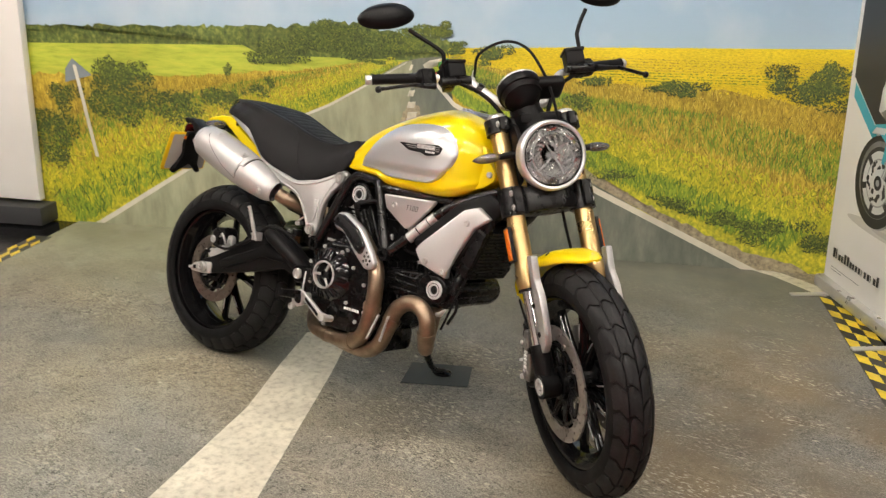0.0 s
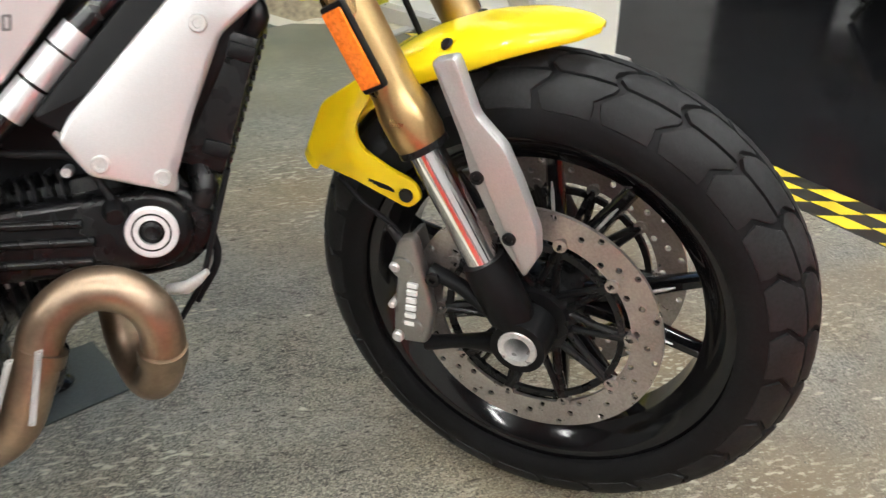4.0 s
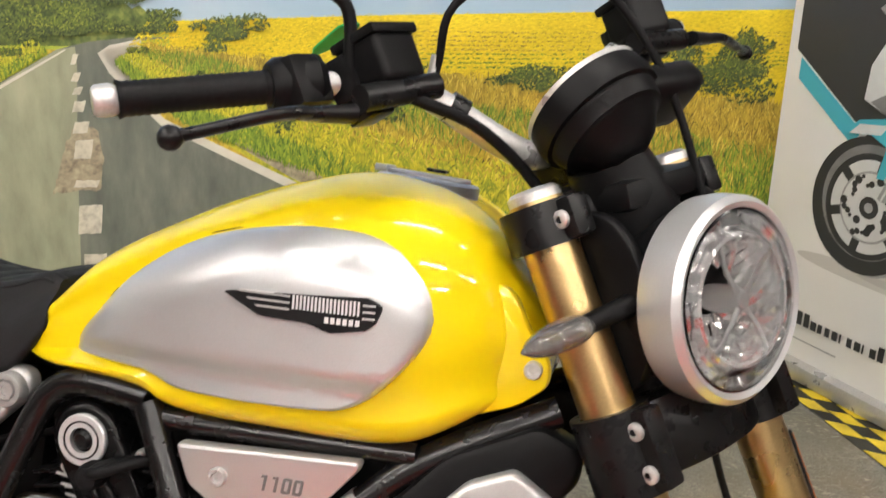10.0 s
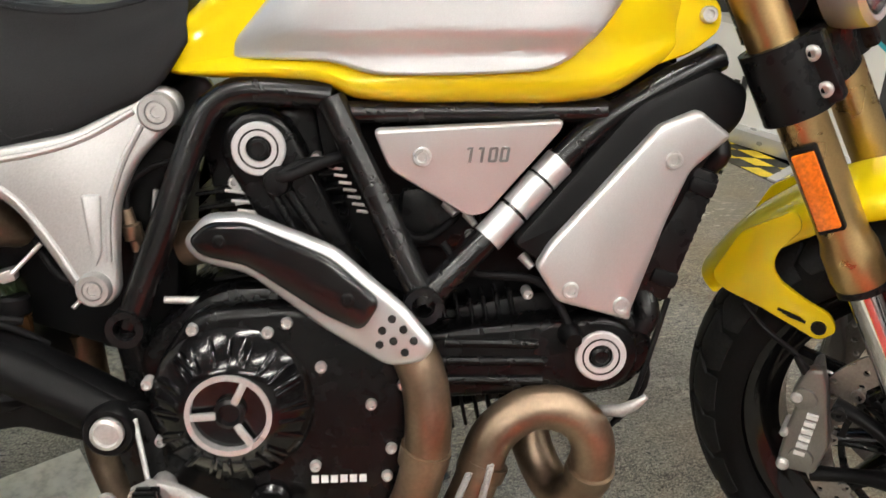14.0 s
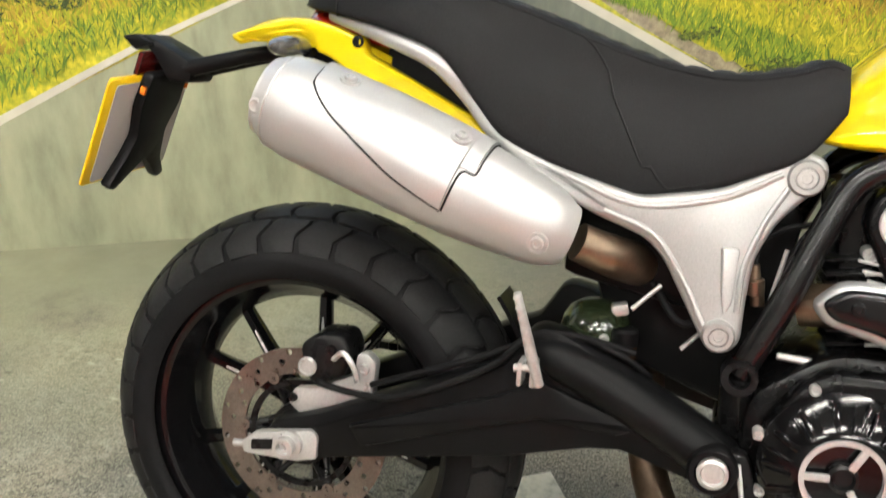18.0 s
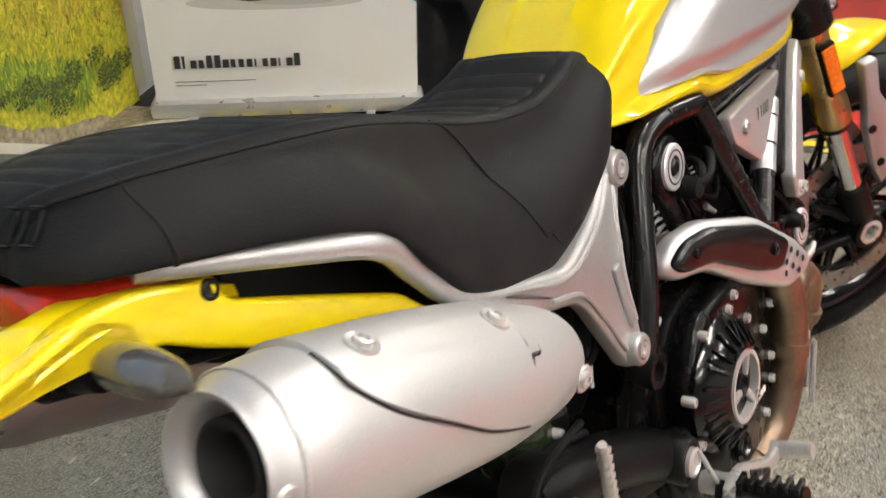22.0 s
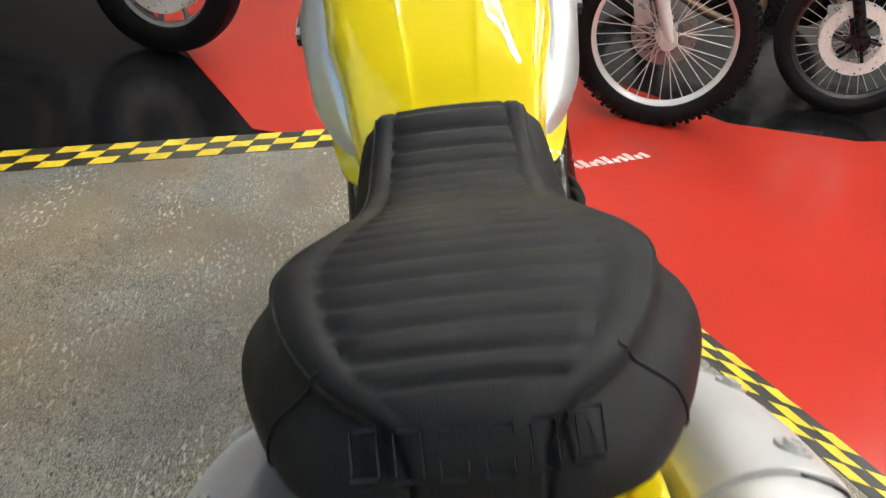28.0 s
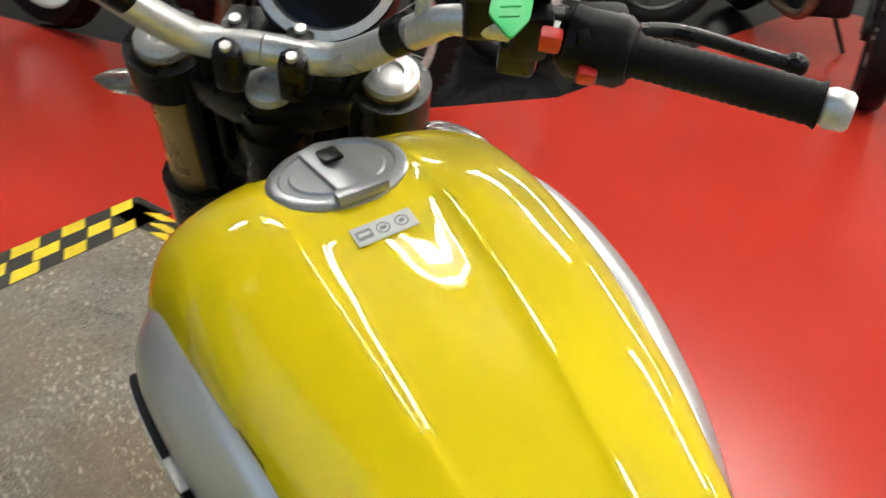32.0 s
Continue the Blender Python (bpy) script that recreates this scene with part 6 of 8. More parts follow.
tail = bp("tail_mudguard", fixed(tb), YEL, label="yellow tail mudguard", angle=50)


def tail_strip(s):
    bm = plate(rounded([(-0.084, 0.8555), (-0.05, 0.867), (-0.004, 0.877), (0.03, 0.876), (0.055, 0.87), (0.074, 0.863), (0.092, 0.861), (0.096, 0.841), (0.163, 0.811), (0.235, 0.778), (0.278, 0.734), (0.207, 0.752), (0.122, 0.79), (0.069, 0.818), (0.046, 0.833), (0.027, 0.839), (0.021, 0.858), (0.001, 0.867), (-0.016, 0.858), (-0.024, 0.847), (-0.06, 0.846), (-0.08, 0.85)], 0.006), -0.024, 0.0, 0.005, seg=3)
    for v in bm.verts:
        v.co.y += -0.066 - 0.03 * min(1, max(0, (v.co.x - 0.05) / 0.22))
    bp("side_strip", mir(bm, s), YEL, tail)
    bolt("bolt", (0.084, -0.0945 * s, 0.854), 0.0075, tail, BLK, (0, -s, 0), 0.003)
    indicator(s, (0.003, -0.168 * s, 0.842), (0.008, -0.07 * s, 0.845), "rear_indicator", 0.1)
    bp("indicator_collar", tube([(0.001, -0.06 * s, 0.846), (0.003, -0.088 * s, 0.845)], [0.0225, 0.018], 16), PLAST, tail)


both(tail_strip)
bp("under_tray", plate(rounded([(-0.03, 0.846), (0.06, 0.85), (0.3, 0.75), (0.28, 0.72), (0.1, 0.79), (-0.03, 0.83)], 0.01), -0.07, 0.07, 0.01), PLAST, tail)
tl = bmesh.new()
add_ring_loft(tl, [[(x, w * math.cos(a), 0.866 + h * math.sin(a)) for a in (2 * math.pi * k / 20 for k in range(20))] for x, w, h in ((0.11, 0.08, 0.022), (0.06, 0.077, 0.03), (0.025, 0.07, 0.033), (0.002, 0.056, 0.031), (-0.008, 0.034, 0.022))])
bp("tail_light", fixed(tl), RED_LENS, label="red tail light lens under the seat")
# number plate and its holder
holder = bp("plate_holder", tube([(-0.03, 0.028, 0.838), (-0.1, 0.027, 0.826), (-0.19, 0.024, 0.803)], [0.009, 0.008, 0.009], 10, flat=1.3), PLAST, label="black plastic number plate holder")
bp("rail", tube([(-0.03, -0.028, 0.838), (-0.1, -0.027, 0.826), (-0.19, -0.024, 0.803)], [0.009, 0.008, 0.009], 10, flat=1.3), PLAST, holder)
bp("web", box((0.13, 0.034, 0.006), (-0.095, 0, 0.824), (0, -12.5, 0), 0.002), PLAST, holder)
hb = bmesh.new()
add_plate(hb, rounded([(-0.268, 0.842), (-0.25, 0.848), (-0.2, 0.825), (-0.175, 0.81), (-0.18, 0.785), (-0.215, 0.785), (-0.238, 0.822)], 0.008), -0.032, 0.032, 0.006)
add_plate(hb, rounded([(-0.282, 0.842), (-0.262, 0.847), (-0.232, 0.834), (-0.262, 0.824)], 0.005), -0.038, 0.03, 0.004)
bp("head", hb, PLAST, holder)
pc = Vector((-0.281, -0.0015, 0.72))
px_, py_ = Vector((0.0, -0.2, -0.0145)).normalized(), Vector((0.058, 0.0, 0.15)).normalized()
pn = px_.cross(py_).normalized()
py_ = pn.cross(px_)
PLATE = Matrix(((px_.x, py_.x, pn.x, pc.x), (px_.y, py_.y, pn.y, pc.y), (px_.z, py_.z, pn.z, pc.z), (0, 0, 0, 1)))
np_ = bp("number_plate", plate(rounded([(-0.1, -0.08), (0.1, -0.08), (0.1, 0.08), (-0.1, 0.08)], 0.008), -0.0015, 0.0015, 0.0006, "xy", PLATE), PLATE_Y, label="yellow dealer show plate with black lettering")
bp("backing_plate", plate(rounded([(-0.09, -0.068), (0.108, -0.068), (0.108, 0.08), (-0.09, 0.08)], 0.008), -0.0065, -0.004, 0.0006, "xy", PLATE), PLATE_Y, np_)
bp("plate_back", plate(rounded([(-0.09, -0.072), (0.09, -0.072), (0.09, 0.072), (-0.09, 0.072)], 0.006), -0.0078, -0.0068, 0.0, "xy", PLATE), material("grey_plate_back", (0.42, 0.4, 0.38), 0.5, blotch=0.1), np_)
bp("plate_bracket", plate(rounded([(0.042, 0.09), (-0.05, 0.09), (-0.052, 0.04), (-0.036, 0.0), (-0.046, -0.046), (-0.07, -0.078), (-0.052, -0.086), (-0.028, -0.062), (-0.004, -0.044), (0.03, -0.068), (0.052, -0.086), (0.07, -0.078), (0.046, -0.036), (0.034, -0.004), (0.046, 0.04)], 0.008), -0.026, -0.0085, 0.005, "xy", PLATE), PLAST, holder, "black cross-shaped plate bracket")
for u in (-0.055, 0.05):
    bp("clip", box((0.006, 0.012, 0.008), (0, 0, 0), bevel=0.002), ORANGE, holder).matrix_local = PLATE @ Matrix.Translation((u, 0.068, -0.022))
bp("rear_reflector", box((0.086, 0.034, 0.008), (0, 0, 0), bevel=0.003), material("dark_red_reflector", (0.06, 0.004, 0.004), 0.25, coat=0.4, grain=0.2, scale=300), holder, "dark red rear reflector").matrix_local = PLATE @ Matrix.Translation((0.0, 0.096, 0.001))


def plate_bar(x0, y0, x1, y1, mat=None):
    bp("lettering_bar", plate([(x0, y0), (x1, y0), (x1, y1), (x0, y1)], 0.0014, 0.0022, 0, "xy", PLATE), mat or INK, np_)


for x in (-0.053, 0.052):
    plate_bar(x - 0.0145, 0.041, x - 0.0075, 0.071)
    plate_bar(x - 0.0075, 0.041, x + 0.0135, 0.047)
    plate_bar(x - 0.0075, 0.065, x + 0.0135, 0.071)
plate_bar(-0.0155, 0.041, 0.016, 0.071)
plate_bar(-0.07, 0.031, 0.07, 0.0345)
text_part("place_name", "COLESHILL", 0.0305, PLATE @ Matrix.Translation((-0.001, 0.006, 0.0016)), INK, np_, 0.0006, 1.13, bold=0.0007)
for w in (0, 1, 2, 3, 4.6, 5.6, 6.6, 8.2, 9.2, 10.2, 11.2):
    plate_bar(-0.088 + 0.0146 * w, -0.043, -0.0778 + 0.0146 * w, -0.0245)
BLUE = material("blue_ink", (0.02, 0.04, 0.25), 0.4)
for i in range(3):
    plate_bar(-0.057 + 0.024 * i, -0.076, -0.036 + 0.024 * i, -0.066, BLUE)
plate_bar(0.018, -0.076, 0.0625, -0.07)

# -- grey cast subframe --
def toe_in(bm):
    """The subframe runs in towards its upper front mount."""
    for v in bm.verts:
        v.co.y += 0.034 * min(1, max(0, (v.co.x - 0.45) / 0.16)) * min(1, max(0, (v.co.z - 0.57) / 0.17))
    return bm


def subframe(s):
    sub = bp("subframe", mir(toe_in(plate(rounded([(0.262, 0.768), (0.352, 0.729), (0.436, 0.706), (0.524, 0.722), (0.585, 0.752), (0.608, 0.768), (0.63, 0.76), (0.633, 0.738), (0.614, 0.72), (0.585, 0.69), (0.566, 0.65), (0.562, 0.6), (0.562, 0.556), (0.548, 0.54), (0.526, 0.544), (0.505, 0.58), (0.47, 0.64), (0.448, 0.662), (0.388, 0.682), (0.3, 0.728)], 0.014), -0.137, -0.113, 0.007, seg=3)), s), ALLOY, label="grey cast alloy rear subframe")
    for p, r in (((0.609, -0.108, 0.741), 0.02), ((0.538, -0.142, 0.563), 0.018)):
        q = (p[0], p[1] * s, p[2])
        m = Matrix.Translation(q) @ pose(0, 0, 0, 90 * s, 0, 0)
        b = bp("boss", lathe([(0.0, -0.012), (r, -0.012), (r, 0.003), (r * 0.88, 0.006), (r * 0.62, 0.006), (r * 0.58, 0.002), (0, 0.002)], m, 24), ALLOY, sub)
        bp("bolt", lathe([(0, 0.002), (r * 0.5, 0.002), (r * 0.5, 0.007), (r * 0.3, 0.007), (r * 0.28, 0.004), (0, 0.004)], m, 18), STEEL, sub)
    for pts in ([(0.3, -0.136, 0.744), (0.36, -0.137, 0.722), (0.436, -0.137, 0.698), (0.524, -0.137, 0.712), (0.585, -0.137, 0.742)], [(0.52, -0.137, 0.572), (0.49, -0.137, 0.625), (0.455, -0.137, 0.668), (0.4, -0.137, 0.688)], [(0.592, -0.137, 0.728), (0.572, -0.137, 0.69), (0.556, -0.137, 0.64), (0.554, -0.137, 0.59)]):
        bp("edge_ridge", mir(toe_in(tube(pts, 0.0035, 8, 4)), s), ALLOY, sub)
    bp("rib", mir(toe_in(plate(rounded([(0.53, 0.66), (0.55, 0.66), (0.548, 0.6), (0.541, 0.585), (0.537, 0.6)], 0.004), -0.142, -0.135, 0.003)), s), ALLOY, sub)


both(subframe)

# -- trellis frame --
FRAMEB = material("black_frame_paint", (0.006, 0.006, 0.0064), 0.24, blotch=0.2, blotch_scale=18, rough_var=0.06, spec=0.4)


def trellis(s):
    def t(name, pts, r=0.0155, sm=4, mat=FRAMEB):
        return bp(name, mir(tube(pts, r, 14, sm), s), mat, frame_ob[0] if frame_ob else None, "" if frame_ob else "satin black tubular trellis frame")
    frame_ob.append(t("frame", [(0.566, -0.127, 0.519), (0.6, -0.126, 0.6), (0.645, -0.112, 0.715), (0.67, -0.11, 0.75), (0.71, -0.115, 0.763), (0.79, -0.126, 0.757)]))
    t("frame_tube", [(0.787, -0.128, 0.755), (0.83, -0.142, 0.66), (0.878, -0.158, 0.547)], sm=0)
    t("frame_tube", [(0.878, -0.158, 0.547), (0.96, -0.14, 0.625), (1.044, -0.124, 0.708), (1.11, -0.11, 0.75), (1.199, -0.085, 0.79)])
    t("frame_tube", [(0.79, -0.126, 0.74), (1.07, -0.122, 0.738)], 0.012, 0)
    t("frame_tube", [(0.566, -0.12, 0.519), (0.57, -0.1, 0.44), (0.575, -0.1, 0.34)], 0.02)
    for p in ((0.877, -0.165, 0.547), (0.566, -0.135, 0.519)):
        m = Matrix.Translation((p[0], p[1] * s, p[2])) @ pose(0, 0, 0, 90 * s, 0, 0)
        bp("frame_boss", lathe([(0.012, -0.02), (0.02, -0.02), (0.02, 0.012), (0.012, 0.012)], m, 20, True), BLK, frame_ob[0])
    for a, b in (((0.945, -0.143, 0.609), (0.972, -0.137, 0.636)), ((0.975, -0.137, 0.639), (1.002, -0.132, 0.667)), ((1.004, -0.132, 0.669), (1.022, -0.128, 0.687))):
        bp("frame_label", mir(tube([a, b], 0.0172, 14), s), SILV, frame_ob[0], "silver printed frame label")


frame_ob = []
both(trellis)
bp("head_tube", tube([F @ Vector((-0.03, 0, -0.045)), F @ Vector((-0.03, 0, -0.21))], 0.036, 24), BLK, frame_ob[0])

# -- side covers --
def covers(s):
    c = bp("side_cover", mir(plate(rounded([(0.829, 0.725), (1.022, 0.732), (1.02, 0.722), (0.944, 0.637), (0.925, 0.634), (0.845, 0.684)], 0.008), -0.15, -0.13, 0.005), s), COVER, label="silver side cover with a model number")
    bolt("bolt", (0.878, -0.15 * s, 0.697), 0.01, c, d=(0, -s, 0))
    if s > 0:
        for i, form in enumerate("1100"):
            x0, z0, w, h = 0.9205 + 0.0118 * i, 0.6905, 0.0094, 0.0155
            if form == "1":
                pts = [(0.45, 0), (0.75, 0), (0.75, 1), (0.15, 1), (0.1, 0.84), (0.45, 0.84)]
                digit = plate([(x0 + a * w + 0.16 * b * h, z0 + b * h) for a, b in pts], -0.1508, -0.1496, 0)
            else:
                digit = bmesh.new()
                ring = [(0.14, 0), (0.86, 0), (1, 0.09), (1, 0.91), (0.86, 1), (0.14, 1), (0, 0.91), (0, 0.09)]
                inner = [(0.32, 0.16), (0.68, 0.16), (0.7, 0.18), (0.7, 0.82), (0.68, 0.84), (0.32, 0.84), (0.3, 0.82), (0.3, 0.18)]
                loops = [[digit.verts.new((x0 + a * w + 0.16 * b * h, y, z0 + b * h)) for a, b in lp] for lp, y in ((ring, -0.1496), (ring, -0.1508), (inner, -0.1508), (inner, -0.1496))]
                for p, q in zip(loops, loops[1:]):
                    for k in range(8):
                        digit.faces.new((p[k], p[(k + 1) % 8], q[(k + 1) % 8], q[k]))
                bmesh.ops.recalc_face_normals(digit, faces=digit.faces)
            part("digit", digit, GREYINK, c, smooth=False)
    shear = Matrix(((1, 0, 0, 0), (0.22, 1, 0, -0.235), (0, 0, 1, 0), (0, 0, 0, 1)))
    bm = plate(rounded([(0.993, 0.584), (1.006, 0.606), (1.123, 0.724), (1.166, 0.739), (1.206, 0.71), (1.16, 0.675), (1.1, 0.547), (1.1, 0.516), (1.017, 0.545)], 0.007), -0.155, -0.132, 0.006, seg=3)
    bm.transform(shear)
    r = bp("radiator_cover", mir(bm, s), COVER, label="silver radiator side cover")
    for x, z in ((1.139, 0.688), (1.03, 0.557), (1.087, 0.535)):
        bolt("bolt", (x, -(0.155 - 0.22 * x + 0.235) * s, z), 0.0095, r, d=(0, -s, 0))
    bm = plate(rounded([(0.968, 0.607), (1.1, 0.745), (1.185, 0.78), (1.228, 0.758), (1.225, 0.725), (1.19, 0.69), (1.11, 0.56), (1.03, 0.565)], 0.012), -0.14, -0.095, 0.008)
    bm.transform(shear)
    bp("radiator_shroud", mir(bm, s), PLAST, r)


both(covers)
rad = bp("oil_cooler", box((0.05, 0.2, 0.16), (1.15, -0.005, 0.605), (0, 20, 0), 0.006), PLAST, label="black finned oil cooler")
for i in range(14):
    bp("fin", box((0.004, 0.19, 0.005), (1.177 + 0.0041 * (i - 6.5), -0.005, 0.598 + 0.0108 * (i - 6.5)), (0, 20, 0)), BLK, rad)
for y in (-0.108, 0.098):
    bp("side_tank", box((0.056, 0.02, 0.15), (1.146, y, 0.607), (0, 20, 0), 0.006), BLK, rad)
    for z in (0.555, 0.655):
        bp("mount_lug", box((0.03, 0.022, 0.018), (1.16 + 0.36 * (z - 0.605), y * 1.03, z), (0, 20, 0), 0.005), PLAST, rad)
bp("lower_union", tube([(1.12, -0.1, 0.54), (1.125, -0.115, 0.515), (1.118, -0.118, 0.495)], [0.016, 0.015, 0.012], 14, 3), BLK, rad)
bp("upper_union", tube([(1.19, -0.1, 0.675), (1.2, -0.108, 0.69), (1.195, -0.1, 0.71)], [0.012, 0.011, 0.009], 12, 3), BLK, rad)
bp("oil_line", tube([(1.15, -0.11, 0.53), (1.13, -0.12, 0.47), (1.11, -0.12, 0.41), (1.08, -0.1, 0.36)], 0.0035, 8, 4), RUB, rad)

# -- engine --
eng = bp("engine", plate(rounded([(0.575, 0.5), (0.66, 0.56), (0.8, 0.56), (0.88, 0.52), (0.9, 0.42), (0.86, 0.31), (0.8, 0.265), (0.64, 0.26), (0.575, 0.31)], 0.03), -0.135, 0.135, 0.012), ENGB, label="black air-cooled vee-twin engine")
bp("side_casing", plate(rounded([(0.59, 0.47), (0.64, 0.545), (0.75, 0.55), (0.845, 0.51), (0.872, 0.42), (0.85, 0.33), (0.8, 0.28), (0.66, 0.275), (0.6, 0.33)], 0.03), -0.168, -0.13, 0.012, seg=3), ENGB, eng)
bp("side_casing", plate(rounded([(0.59, 0.47), (0.64, 0.53), (0.75, 0.54), (0.845, 0.5), (0.86, 0.42), (0.84, 0.33), (0.8, 0.28), (0.66, 0.275), (0.6, 0.33)], 0.03), 0.13, 0.165, 0.012, seg=3), ENGB, eng)
CL = Matrix.Translation((0.677, -0.165, 0.443)) @ pose(0, 0, 0, 90, 0, 0)
clu = bp("clutch_cover", lathe([(0.085, -0.01), (0.085, 0.004), (0.078, 0.012), (0.052, 0.03), (0.044, 0.032), (0.042, 0.024), (0.02, 0.022), (0, 0.022)], CL, 56), GLOSS, eng, "gloss black clutch cover")
bp("clutch_ring", lathe([(0.0385, 0.024), (0.044, 0.024), (0.044, 0.035), (0.0385, 0.035)], CL, 48, True), STEEL, clu, "bright ring")
for k in range(3):
    bp("ring_spoke", box((0.026, 0.008, 0.006), (0, 0, 0), bevel=0.002), STEEL, clu).matrix_local = CL @ pose(0, 0, 0, 0, 0, 63 + 120 * k) @ Matrix.Translation((0.026, 0, 0.031))
for k in range(22):
    bp("rib", box((0.03, 0.0032, 0.007), (0, 0, 0), bevel=0.001), GLOSS, clu).matrix_local = CL @ pose(0, 0, 0, 0, 0, 360 * k / 22 + 5) @ Matrix.Translation((0.064, 0, 0.0225)) @ pose(0, 0, 0, 0, 34, 0)
bp("clutch_hub", lathe([(0.0, 0.022), (0.016, 0.022), (0.016, 0.03), (0.012, 0.032), (0.01, 0.026), (0, 0.026)], CL, 24), BLK, clu)
for k in range(14):
    bp("cover_rib", box((0.032, 0.006, 0.012), (0, 0, 0), (0, 25, 0), 0.002), GLOSS, clu).matrix_local = CL @ pose(0, 0, 0, 0, 0, 360 / 14 * k) @ Matrix.Translation((0.064, 0, 0.018))
for x, z in ((0.591, 0.468), (0.6, 0.404), (0.641, 0.526), (0.717, 0.521), (0.77, 0.482), (0.821, 0.439), (0.841, 0.388), (0.836, 0.356), (0.737, 0.531), (0.806, 0.32), (0.76, 0.37), (0.855, 0.46), (0.68, 0.285)):
    bolt("casing_bolt", (x, -0.168, z), 0.0062, eng, depth=0.01)
bp("oil_window", lathe([(0, 0), (0.022, 0), (0.022, 0.006), (0.017, 0.009), (0.015, 0.004), (0, 0.004)], Matrix.Translation((0.711, -0.168, 0.33)) @ pose(0, 0, 0, 90, 0, 0), 24), GLOSS, eng)
for i in range(6):
    bp("lettering_bar", box((0.0075, 0.001, 0.0085), (0.759 + 0.0102 * i, -0.1685, 0.3535)), WHITE, eng)


def cylinder_block(name, m, length, half, fins):
    b = bp(name, plate(rounded([(-half, 0), (half, 0), (half, length), (-half, length)], 0.012), -0.085, 0.085, 0.006, "xz", m), BLK, eng)
    for i in range(fins):
        z = length * (0.12 + 0.6 * i / fins)
        fb = box((half * 2 + 0.03, 0.21, 0.0045), (0, 0, z), bevel=0.0015, seg=1)
        fb.transform(m)
        bp("fin", fb, BLK, b)
        ed = box((half * 1.2, 0.001, 0.004), (0, -0.1055, z))
        ed.transform(m)
        bp("fin_edge", ed, STEEL, b)
    return b


cylinder_block("rear_cylinder", pose(0.735, 0, 0.53, 0, -8, 0), 0.21, 0.062, 8)
cylinder_block("front_cylinder", pose(0.86, 0, 0.445, 0, 80, 0), 0.2, 0.06, 8)


RINGM = material("machined_alloy", (0.72, 0.73, 0.74), 0.38, metal=0.55, grain=0.06, scale=400)


def belt_cover(a, b, ra, rb, y):
    a, b = Vector((a[0], a[1])), Vector((b[0], b[1]))
    d = (b - a).normalized()
    n = Vector((-d.y, d.x))
    pts = []
    for k in range(9):
        t = math.pi * k / 8
        pts.append(a + (n * math.cos(t) - d * math.sin(t)) * ra)
    for k in range(9):
        t = math.pi * k / 8
        pts.append(b + (-n * math.cos(t) + d * math.sin(t)) * rb)
    c = bp("belt_cover", plate([tuple(p) for p in pts], y, y + 0.05, 0.008, seg=3), ENGB, eng)
    m = Matrix.Translation((a.x, y, a.y)) @ pose(0, 0, 0, 90, 0, 0)
    bp("cover_ring", lathe([(0.0135, -0.002), (0.0278, -0.002), (0.0278, 0.004), (0.0262, 0.0055), (0.0135, 0.0055)], m, 40, True), RINGM, c, "machined bright ring")
    # black ring laid on top; the groove's dark is colour, not depth
    bp("ring_groove", lathe([(0.0188, 0.0052), (0.0208, 0.0052), (0.0208, 0.0058), (0.0188, 0.0058)], m, 36, True), BLK, c)
    bp("cover_bolt", lathe([(0, 0), (0.0105, 0), (0.0105, 0.004), (0.007, 0.007), (0, 0.005)], m, 20), BLK, c)
    return c


c = belt_cover((0.712, 0.704), (0.79, 0.55), 0.04, 0.034, -0.122)
for p0, p1, r in (((0.735, 0.668), (0.79, 0.575), 0.006), ((0.72, 0.665), (0.768, 0.57), 0.005)):
    bp("cover_rib", tube([(p0[0], -0.123, p0[1]), (p1[0], -0.123, p1[1])], r, 10), ENGB, c)
plug = bp("spark_plug_cap", tube([(0.731, -0.118, 0.672), (0.7305, -0.138, 0.6715), (0.73, -0.146, 0.671), (0.73, -0.149, 0.671)], [0.0145, 0.0145, 0.012, 0.006], 18), RUB, c)
bp("ignition_lead", tube([(0.73, -0.143, 0.672), (0.742, -0.145, 0.684), (0.757, -0.138, 0.69), (0.775, -0.12, 0.69), (0.79, -0.1, 0.68)], 0.005, 8, 4), RUB, plug)
c = belt_cover((1.068, 0.478), (0.87, 0.47), 0.043, 0.038, -0.146)
for z, x0, x1 in ((0.497, 0.9, 1.0), (0.477, 0.89, 1.01), (0.455, 0.9, 1.005)):
    bp("cover_rib", tube([(x0, -0.147, z), (x1, -0.147, z - 0.004)], 0.005, 10), ENGB, c)
hd = bp("front_cylinder_head", plate(rounded([(1.03, 0.52), (1.09, 0.525), (1.118, 0.508), (1.134, 0.482), (1.127, 0.452), (1.1, 0.428), (1.05, 0.42), (1.02, 0.44)], 0.012), -0.125, 0.12, 0.01, seg=3), ENGB, eng)
for z in (0.445, 0.465, 0.485, 0.505):
    bp("fin", box((0.012, 0.2, 0.004), (1.132 - 0.5 * abs(z - 0.478), -0.005, z), bevel=0.001), BLK, hd)
bp("spark_plug_cap", tube([(1.032, -0.128, 0.508), (1.034, -0.15, 0.503), (1.036, -0.162, 0.5)], [0.012, 0.013, 0.009], 14), PLAST, hd)
bp("lambda_probe", tube([(1.075, -0.125, 0.405), (1.095, -0.14, 0.41), (1.108, -0.148, 0.42), (1.12, -0.15, 0.43)], [0.006, 0.0075, 0.006, 0.0035], 10), STEEL, hd, "bare steel exhaust probe")
